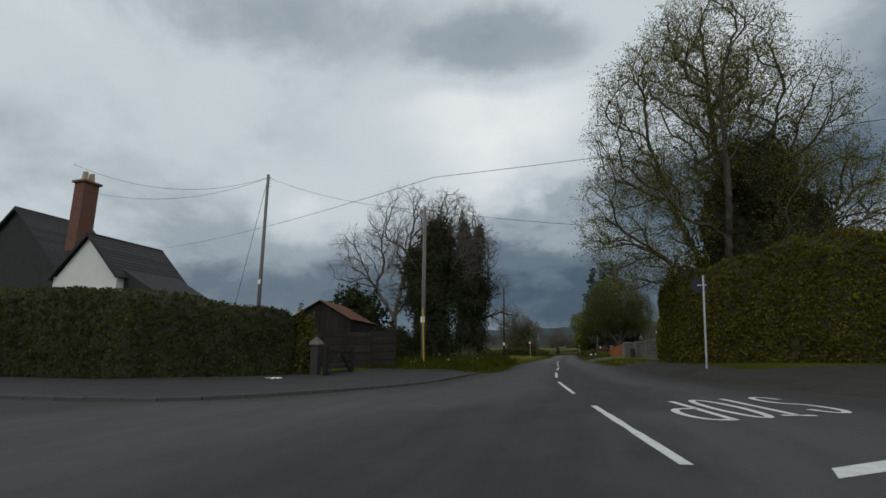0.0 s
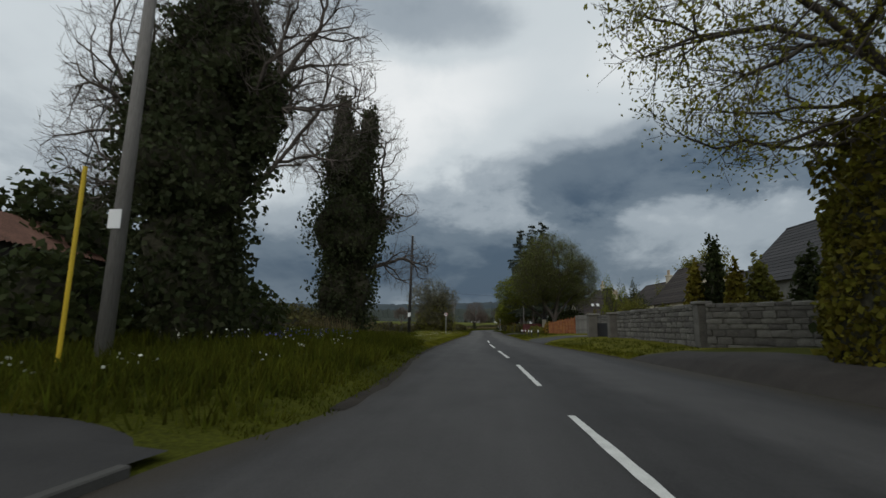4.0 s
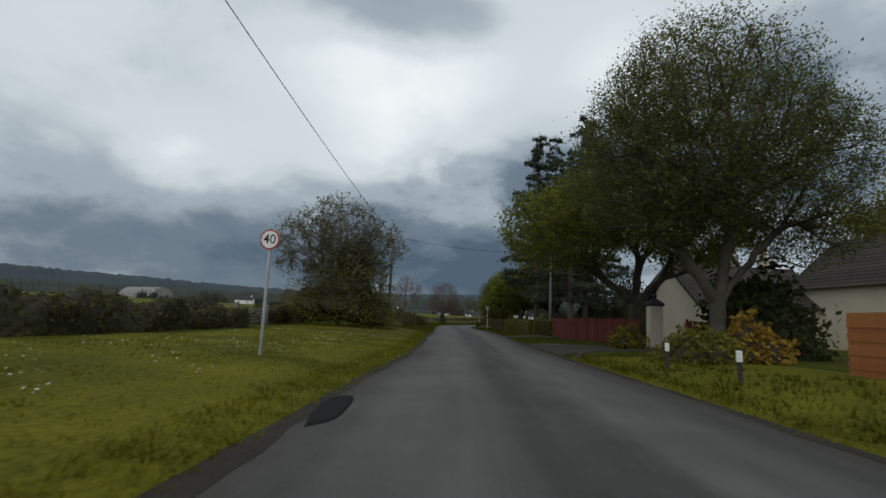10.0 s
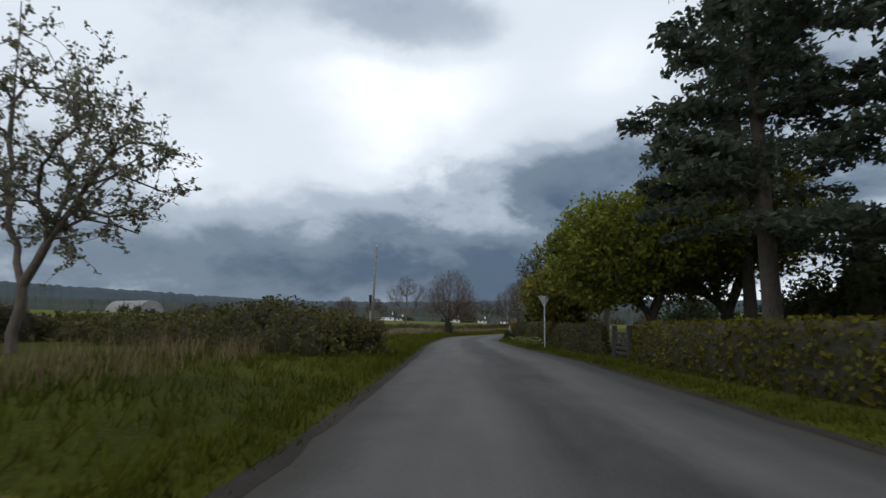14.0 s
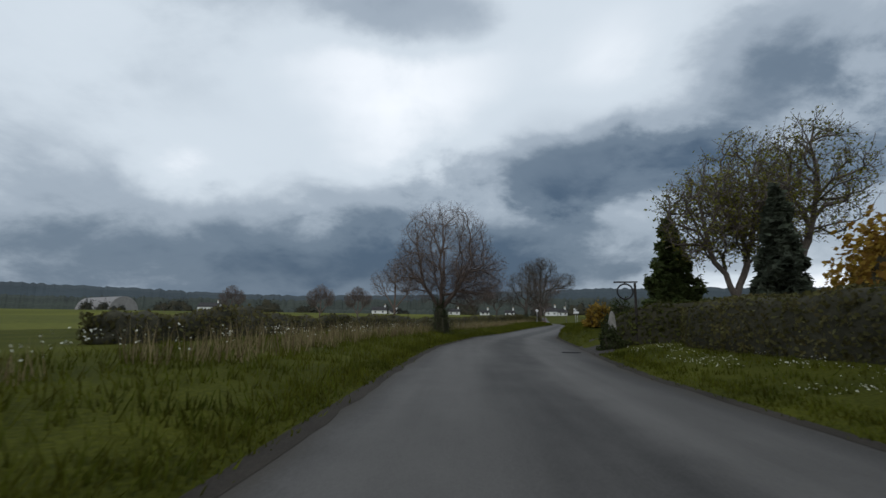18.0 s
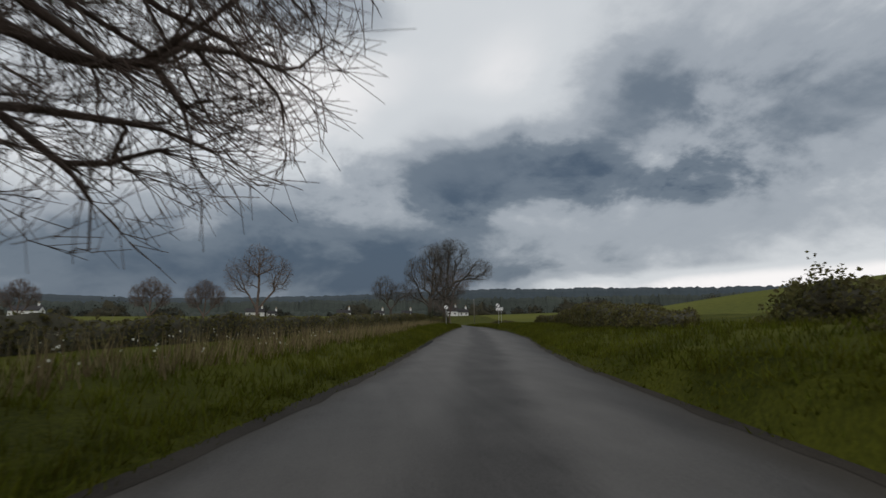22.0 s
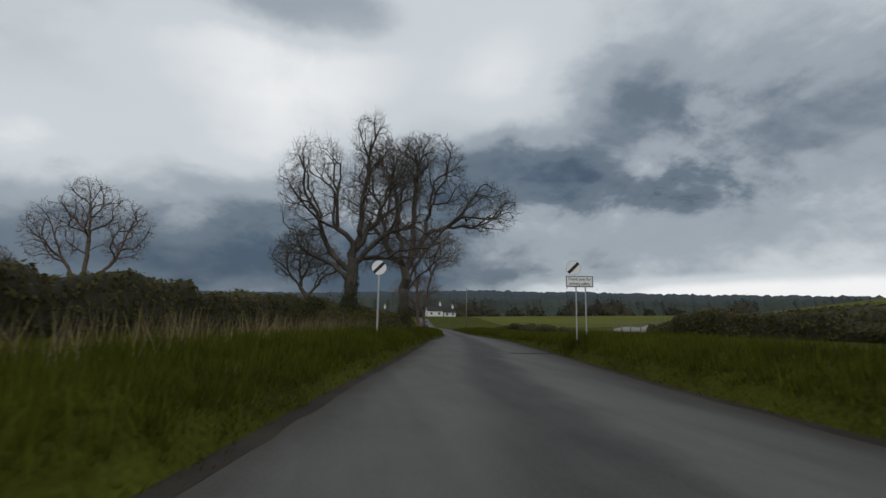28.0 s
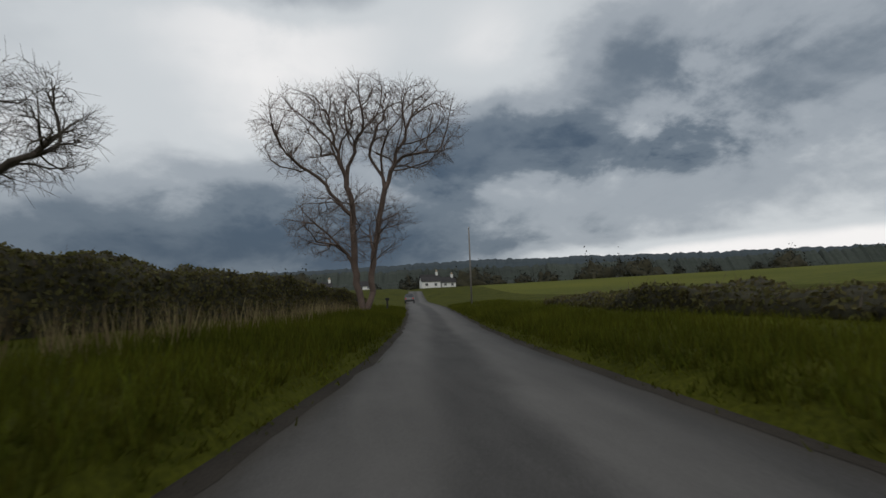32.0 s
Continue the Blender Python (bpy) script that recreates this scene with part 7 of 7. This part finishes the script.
def wire_fence(pts, h, label):
    for i in range(len(pts) - 1):
        a, b = Vector(pts[i]), Vector(pts[i + 1])
        n = max(1, round((b - a).length / 2.4))
        d = (b - a) / n
        for k in range(n):
            p = a + d * k
            root = empty("field_fence", p.x, p.y, ground_z(p.x, p.y), math.degrees(math.atan2(d.y, d.x)))
            tagged(root, label, "fence", "field fence bays")
            part("post", rod_bm((0, 0, -0.1), (0, 0, h + 0.15), 0.06, 0.05, 8), M["pole"], root)
            for j in range(3):
                part("wire", rod_bm((0, 0.05, h * (0.3 + 0.3 * j)), (d.length, 0.05, h * (0.3 + 0.3 * j)), 0.008, n=5), M["pole"], root)


wire_fence([(31.1, 279.7), (34.4, 287.9), (37.2, 300.2)], 1.15, "weathered wooden post and wire field fence")
r_ = crown_tree("bare_oak_tree", "tall leafless old oak with a broken crown on the bank", 10.3, 281.9, 53, M["bark"], [[(0, 0, 0), (0.1, 0, 3.0), (0.4, 0, 6), (0.8, 0, 9.4)], [(0.05, 0, 2.4), (-1.1, 0.2, 3.8), (-2.2, 0.3, 6.2), (-2.4, 0.3, 8)], [(0.1, 0, 2.8), (1.3, -0.2, 4.2), (2.8, -0.3, 4.7), (3.9, -0.3, 4.0)], [(0.2, 0, 3.6), (1.4, 0, 5.8), (2.0, 0, 8.2)], [(0.1, 0, 3.2), (-0.7, -0.4, 5.2), (-0.8, -0.5, 8.0)], [(0.05, 0, 2.0), (-0.8, 0, 2.9), (-1.9, 0.2, 3.4)]],
           [(-1.7, 0, 6.2, 1.6, 1.7, 2.6), (1.6, 0, 6.4, 1.7, 1.8, 2.4), (0.7, 0, 8.8, 0.9, 0.9, 1.4), (3.0, -0.3, 4.2, 1.6, 1.3, 1.1), (-2.0, 0.2, 3.6, 1.3, 1.2, 1.0), (0.9, 0.2, 3.4, 1.2, 1.0, 0.8)], (44, 320, 3000), 0.27, 0.005, sprig=3, sprig_len=0.35, up=0.05, wander=0.26)
leaf_mass(r_, [(0, 0, 0.8, 0.5, 0.48, 0.9), (0.05, 0, 1.9, 0.31, 0.3, 0.8)], M["ivy"], 3200, 0.06, 53, 0.5, "ivy", 0.7)
r_.scale = (1.37, 1.37, 1.37)
r_ = crown_tree("bare_beech_tree", "large leafless forked tree standing in the hedge", 14.8, 292.8, 55, M["bark"], [[(0, 0, 0), (0, 0, 2.2), (0, 0, 3.7)], [(0, 0, 3.7), (-1.2, 0, 5.2), (-1.6, 0, 7.4), (-2.4, 0, 9.8)], [(-1.2, 0, 5.4), (-0.3, 0.3, 7.6), (-0.4, 0.4, 10)], [(0, 0, 3.7), (1.2, 0, 5.9), (1.5, 0, 8), (2.2, 0, 10.8)], [(1.2, 0, 5.9), (2.6, 0, 6.6), (4.6, 0, 6.8), (6.6, 0, 7.8)], [(0, 0, 3.2), (0.5, 0.2, 5.4), (0.5, 0.2, 7.6), (0.7, 0.2, 10.6)], [(0, 0, 3.6), (-0.5, -0.2, 5.8), (-0.7, -0.2, 8.4)], [(0, 0, 2.8), (0.9, -0.2, 4.4), (2.2, -0.3, 6.2)], [(1.2, 0, 5.9), (2.1, 0, 5.7), (2.5, 0, 4.8)], [(0, 0, 2.4), (0.7, 0.3, 3.2), (1.4, 0.4, 3.8)]],
           [(-2.0, 0, 8.6, 2.2, 2.2, 3.2), (1.6, 0, 10.0, 2.2, 2.2, 2.6), (4.9, 0, 7.9, 2.5, 2.0, 1.8), (-0.6, 0, 10.6, 1.8, 1.8, 1.6), (0.6, 0.2, 11.2, 1.2, 1.2, 1.6), (-0.8, -0.2, 9.0, 0.9, 0.9, 1.2), (2.4, 0, 4.8, 0.7, 0.6, 0.8), (1.3, 0.4, 3.8, 0.9, 0.8, 0.8)], (48, 360, 3600), 0.31, 0.006, sprig=3, sprig_len=0.4, up=0.15, wander=0.2)
leaf_mass(r_, [(0, 0, 0.7, 0.6, 0.55, 0.9), (0.02, 0, 1.6, 0.3, 0.3, 0.9)], M["hedge_f"], 3600, 0.055, 55, 0.4, "undergrowth", 0.75, "dark bramble growth")
r_.scale = (1.37, 1.37, 1.37)
r_ = crown_tree("bare_tree", "small gnarled leafless tree behind the hedge", 5.2, 312.6, 56, M["bark"], [[(0, 0, 0), (0.1, 0, 2.6)], [(0.1, 0, 2.6), (-1.3, 0, 4.4), (-1.8, 0, 6.4)], [(0.1, 0, 2.6), (1.6, 0, 4.6), (2.6, 0, 5.2)]],
           [(-1.2, 0, 6.2, 2.2, 2, 2.2), (1.6, 0, 5.6, 2.0, 2, 1.8)], (20, 130, 1100), 0.2, 0.007, sprig=3, up=0.1, wander=0.22)
r_.scale = (1.37, 1.37, 1.37)
r_ = crown_tree("bare_lime_tree", "two-stemmed leafless tree at the bend in the road", 20.5, 322.2, 57, M["twig_warm"], [[(0, 0, 0), (-0.3, 0, 2), (-0.5, 0, 6), (-1.4, 0, 9.6)], [(0.3, 0.1, 0.2), (0.5, 0.1, 3), (1.1, 0, 6.4), (2.2, 0, 9.6)], [(-0.5, 0, 5), (-2, 0, 7), (-3.4, 0, 8.2)]],
           [(-2.4, 0, 9.2, 2.6, 2.5, 2.4), (2.4, 0, 9.6, 2.8, 2.6, 2.5), (0, 0, 10.6, 2.2, 2.2, 1.6), (-0.6, 0, 4.6, 3.0, 2.6, 2.0)], (44, 320, 3400), 0.2, 0.006, sprig=3, sprig_len=0.45, up=0.25)
r_.scale = (1.3, 1.37, 1.2)
for x, y, k, s in ((-28.6, 333.0, 1.37, 58), (-54, 331, 0.78, 59), (-40.8, 330, 0.74, 60), (-92, 345, 0.8, 61)):
    crown_tree("hedgerow_tree", "leafless hedgerow tree standing out in the fields", x, y, s, M["twig_warm"], [[(0, 0, 0), (0, 0, 3.0 * k)], [(0, 0, 3.0 * k), (-2.4 * k, 0, 7 * k), (-4 * k, 0, 11 * k)], [(0, 0, 3.0 * k), (0.2, 0, 8 * k), (0, 0, 13 * k)], [(0, 0, 3.0 * k), (3 * k, 0, 6.6 * k), (4.4 * k, 0, 11 * k)]],
               [(-3.4 * k, 0, 9.6 * k, 3.0 * k, 3 * k, 3.8 * k), (0, 0, 12.6 * k, 3.0 * k, 3 * k, 3.2 * k), (3.8 * k, 0, 9.8 * k, 2.8 * k, 3 * k, 3.8 * k)], (26, 180, 1500), 0.3 * k, 0.016, sprig=3, sprig_len=0.6, up=0.3)
post = empty("wooden_post", 22.6, 331.8, 0.1)
tagged(post, "short dark wooden post at the bend", "post")
part("post", box_bm(0.14, 0.14, 0.95, 0, 0, 0, 0.015), M["pole_dark"], post)
part("box", box_bm(0.3, 0.2, 0.22, 0, 0, 0.9, 0.02), M["black"], post)


def car(x, y, rz):
    root = empty("car", x, y, 0, rz)
    tagged(root, "dark hatchback car on the road ahead", "car")
    pts = [(-2.0, 0.35), (2.0, 0.35), (2.05, 0.75), (1.9, 0.98), (1.2, 1.05), (0.55, 1.48), (-1.3, 1.5), (-1.95, 1.05), (-2.05, 0.7)]
    bm = prism(pts, -0.86, 0.86)
    bmesh.ops.bevel(bm, geom=bm.edges[:], offset=0.07, segments=2, affect="EDGES")
    part("body", bm, M["car"], root).rotation_euler.z = radians(90)
    part("rear_window", box_bm(1.35, 0.04, 0.4, 0, -1.78, 1.05), M["glass"], root).rotation_euler.x = radians(-12)
    for s in (-1, 1):
        part("tail_light", box_bm(0.22, 0.06, 0.2, s * 0.68, -2.02, 0.82), M["red"], root)
        for yy in (-1.25, 1.3):
            w = part("wheel", rod_bm((s * 0.72, yy, 0.32), (s * 0.9, yy, 0.32), 0.32, n=20), M["rubber"], root)
    part("bumper", box_bm(1.6, 0.1, 0.22, 0, -2.04, 0.42, 0.03), M["black"], root)


car(30.6, 384.0, -8)

# ---------- distance ----------
def ridge(name, label, pts, zs, mat, depth, seed, rough=0.35, step=3.0, base=0.0):
    """A long wooded ridge: a crest line with uneven tree tops, falling away behind and in front."""
    line, hh = [], []
    for i in range(len(pts) - 1):
        a, b = Vector(pts[i]), Vector(pts[i + 1])
        n = max(2, int((b - a).length / step))
        for k in range(n):
            line.append(a.lerp(b, k / n))
            hh.append(zs[i] + (zs[i + 1] - zs[i]) * k / n)
    verts, faces = [], []
    for i, (p, h) in enumerate(zip(line, hh)):
        d = Vector((p.x, p.y - 150)).normalized()
        top = h * (1 + 0.06 * noise.noise(Vector((i * 0.06, seed, 0)))) + rough * h * 0.12 * (noise.noise(Vector((i * 0.55, seed, 3))) + 0.7 * noise.noise(Vector((i * 1.7, seed, 5))))
        for u, f in ((-1.0, base), (-0.55, 0.55), (-0.22, 0.86), (0, 1.0), (0.5, 0.6)):
            q = p + d * depth * u
            verts.append((q.x, q.y, (-1 if f == base else top * f + (0.5 * rough * noise.noise(Vector((i * 0.8, u * 7, seed)))) * (f < 1))))
    m = 5
    for i in range(len(line) - 1):
        for k in range(m - 1):
            a = i * m + k
            faces.append((a, a + m, a + m + 1, a + 1))
    return tagged(mesh_object(name, verts, faces, mat, smooth=False), label, "hill", kind="structure")


# the air is clear; the far ridge's blue stands for haze
ridge("backdrop_hills", "low wooded hills along the horizon, coloured blue-green for distance haze", [(-1500, 700), (-900, 1150), (-420, 1330), (-60, 1420), (300, 1420), (800, 1300), (1500, 900), (2000, 300)], [95, 72, 56, 66, 82, 80, 66, 62], M["hill_hazed"], 260, 3, 0.5, 6.0)
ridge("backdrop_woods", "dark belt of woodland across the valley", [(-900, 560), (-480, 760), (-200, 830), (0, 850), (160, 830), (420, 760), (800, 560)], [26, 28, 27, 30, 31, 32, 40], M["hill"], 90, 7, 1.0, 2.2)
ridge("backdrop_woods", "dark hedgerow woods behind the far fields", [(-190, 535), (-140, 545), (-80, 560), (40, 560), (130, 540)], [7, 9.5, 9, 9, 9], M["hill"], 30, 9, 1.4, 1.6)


rf = random.Random(77)
for k in range(44):
    clump = k // 4
    x = -270 + 52 * clump + rf.gauss(0, 9) + rf.uniform(-8, 8)
    y = rf.uniform(500, 535)
    h = rf.choice((2.5, 3.5, 4.5, 6.0, 8.5))
    shrub("far_tree", "dark tree in a hedgerow across the valley, coloured greyer for haze", x, y, h * rf.uniform(0.5, 1.5), 3.0, h, M["hill_leaf"], 300 + k, 420, 0.8, cat="tree", lump=0.9)


def white_house(x, y, w, h, rz, s):
    z = ground_z(x, y)
    house("farmhouse", "small white farmhouse with a dark roof across the fields", x, y, rz, w, w * 0.55, h * 0.55, h, M["render_white"], M["slate"], [("front", -w * 0.25, h * 0.15, 1.2, 1.2), ("front", w * 0.25, h * 0.15, 1.2, 1.2)], (w * 0.38, 0, 1.8, 0.9, M["render_white"]), z0=z - 0.2)


for x, y, w, h, rz, s in ((-63, 500, 10, 4.6, 5, 1), (-54, 504, 6, 3.4, 30, 2), (-12, 500, 8, 4.0, 5, 3), (9, 502, 6, 3.6, 12, 4), (26, 500, 6, 3.6, -8, 5), (53, 498, 8, 5.6, 6, 6), (61, 502, 7, 4.4, 20, 7), (-182, 500, 14, 6.0, 6, 8)):
    white_house(x, y, w, h, rz, s)


def polytunnel(x, y, w, d, h, rz):
    root = empty("polytunnel", x, y, ground_z(x, y) - 0.3, rz)
    tagged(root, "long pale polytunnel barn across the fields", "barn")
    n = 14
    pts = [(w / 2 * math.cos(math.pi * i / n), h * math.sin(math.pi * i / n)) for i in range(n + 1)]
    part("sheet", prism(pts, -d / 2, d / 2), M["sheet"], root)
    for k in range(6):
        ob = part("rib", prism([(a * 1.006, b * 1.006 + 0.02) for a, b in pts], -0.2, 0.2), M["sign_grey"], root)
        ob.location = (0, -d / 2 + d * (k + 0.5) / 6, 0)


polytunnel(-332, 600, 24, 66, 13.0, 60)

# ---------- verge growth ----------
BARE_STRETCHES = ((1, 66.5, 77.5), (1, 13.0, 50.0), (1, 105.4, 113.6), (1, 125.0, 128.6), (1, 182.4, 187.6), (-1, 20.0, 34.5))


def scatter(n, y0, y1, side, d0, d1, seed, bias=1.6):
    rs = np.random.RandomState(seed)
    y = rs.uniform(y0, y1, n)
    d = d0 + (d1 - d0) * rs.uniform(0, 1, n) ** bias
    out = []
    for yy, dd in zip(y, d):
        if any(side == q and a < yy < b for q, a, b in BARE_STRETCHES):
            continue
        x = left_edge(yy) - dd if side < 0 else right_edge(yy) + dd
        out.append((x, yy, ground_z(x, yy) - 0.02))
    return out


tufts("verge_grass", "short mown verge grass beside the road", scatter(6400, 58, 128, -1, 0.5, 7.5, 1, 1.0), M["blade_mown"], 1, (0.03, 0.08), 0.014)
tufts("verge_grass", "long green verge grass along the road", scatter(12000, 128, 345, -1, 0.25, 6, 2), M["blade"], 2, (0.10, 0.32), 0.014)
tufts("verge_grass", "green verge grass along the road", scatter(4200, 50, 182, 1, 0.3, 4, 3), M["blade"], 3, (0.06, 0.18), 0.018)
tufts("verge_grass", "long green verge grass along the road", scatter(10000, 190, 345, 1, 0.3, 6, 4), M["blade"], 4, (0.08, 0.28), 0.014)
for k, (y0, y1, side, n, key) in enumerate(((33, 58, -1, 900, "blade"), (58, 128, -1, 2600, "blade_mown"), (128, 342, -1, 7000, "blade"), (50, 104, 1, 1700, "blade_mown"), (104, 342, 1, 7400, "blade"))):
    tufts("edge_grass", "ragged grass at the road edge", scatter(n, y0, y1, side, 0.0, 0.8, 21 + k, 1.0), M[key], 21 + k, (0.03, 0.12), 0.014, 7, 0.5)
tufts("verge_grass", "long rank grass on the roadside bank", scatter(6200, 238, 325, -1, 0.2, 3.2, 31, 1.0), M["blade"], 31, (0.18, 0.45), 0.012, 7, 0.25)
tufts("verge_grass", "long rank grass on the roadside bank", scatter(6200, 238, 325, 1, 0.2, 3.2, 32, 1.0), M["blade"], 32, (0.16, 0.42), 0.012, 7, 0.25)
for x, y, k in ((11.4, 271.4, 33), (19.6, 270.6, 34)):
    rs_ = np.random.RandomState(k)
    spots = [(x + a, y + b, ground_z(x + a, y + b) - 0.02) for a, b in rs_.normal(size=(170, 2)) * (0.45, 0.7)]
    tufts("verge_grass", "tall grass clump round the sign post", [p for p in spots if not left_edge(p[1]) < p[0] < right_edge(p[1])], M["blade"], k, (0.25, 0.55), 0.012, 7, 0.2)
tufts("bank_growth", "rank green bank growth below the trees", scatter(5200, 33, 60, -1, 0.6, 8, 5, 1.0), M["blade"], 5, (0.15, 0.5), 0.022)
tufts("bank_growth", "rank dark green growth on the bank", scatter(5200, 52, 80, -1, 3.6, 12, 41, 0.8), M["blade"], 41, (0.15, 0.45), 0.02)
tufts("dry_grass", "pale dry stalks among the bank growth", scatter(700, 50, 78, -1, 4.2, 11, 42, 1.0), M["straw"], 42, (0.2, 0.55), 0.01, lean=0.25)
for x, y, rx, h, k in ((-12.4, 66.0, 2.2, 1.2, 151), (-13.6, 71.0, 2.6, 1.1, 152), (-14.6, 61.5, 2.4, 1.6, 153), (-12.0, 62.6, 1.4, 1.0, 154)):
    shrub("verge_bush", "low dark bramble scrub on the bank", x, y, rx, rx, h, M["hedge_f"], k, 2600, 0.11, lump=0.6)
tufts("dry_grass", "tall straw-coloured dry grass on the bank", scatter(300, 56, 64, -1, 4.5, 8.0, 6, 1.0), M["straw"], 6, (0.5, 1.4), 0.016, lean=0.18)
tufts("dry_grass", "tall straw-coloured dry grass on the verge", scatter(1500, 172, 322, -1, 2.4, 4.6, 7, 1.0), M["straw"], 7, (0.35, 0.95), 0.013, lean=0.2)
tufts("dry_grass", "straw-coloured dry grass before the bushes", scatter(900, 130, 170, -1, 3.2, 6.5, 8, 1.0), M["straw"], 8, (0.3, 0.7), 0.012, lean=0.2)


def flowers(name, label, places, mat, seed, size, h):
    rs = np.random.RandomState(seed)
    p = np.repeat(np.asarray(places, float), 7, 0)
    p += np.concatenate([rs.normal(size=(len(p), 2)) * 0.16, rs.uniform(h[0], h[1], (len(p), 1))], 1)
    v, q = cards(p, size, rs, long=1.0)
    return tagged(fast_mesh(name, v, q, mat), label, "flowers", kind="stuff")


flowers("white_flowers", "clusters of white wild flowers on the bank", scatter(22, 34, 48, -1, 1.6, 6, 11, 1.0), M["flower"], 11, 0.06, (0.25, 0.5))
flowers("bluebells", "haze of bluebells on the bank", scatter(46, 42, 54, -1, 3.0, 5.5, 12, 1.0), M["bluebell"], 12, 0.07, (0.2, 0.4))
flowers("daisies", "scattered daisies in the mown verge", scatter(160, 72, 110, -1, 2, 7, 13, 1.0), M["flower"], 13, 0.03, (0.05, 0.12))
flowers("daisies", "scattered daisies and daffodils in the verge", scatter(110, 160, 182, 1, 1, 3.5, 14, 1.0), M["flower"], 14, 0.03, (0.05, 0.14))
flowers("white_flowers", "patches of white cow parsley on the verge", scatter(90, 162, 215, -1, 2.5, 6, 15, 1.0), M["flower"], 15, 0.045, (0.3, 0.6))


def crop_sheet():
    """Pale polythene crop covers lying in strips on the rising field."""
    ys_ = list(np.arange(286, 301, 1.5))
    for k in range(2):
        o0 = 14.0 + 3.0 * k
        verts, faces = [], []
        for y in ys_:
            for o, h in ((o0, 0.1), (o0 + 0.25, 0.36), (o0 + 1.1, 0.46), (o0 + 1.95, 0.36), (o0 + 2.2, 0.1)):
                x = right_edge(y) + o
                verts.append((x, y, ground_z(x, y) + h + 0.05 * noise.noise(Vector((x, y * 0.8, k)))))
        for j in range(len(ys_) - 1):
            for i in range(4):
                a = j * 5 + i
                faces.append((a, a + 1, a + 6, a + 5))
        tagged(mesh_object("crop_cover", verts, faces, M["sheet"], smooth=True), "long pale polythene crop cover on the rising field", "crop cover", "crop covers")


crop_sheet()
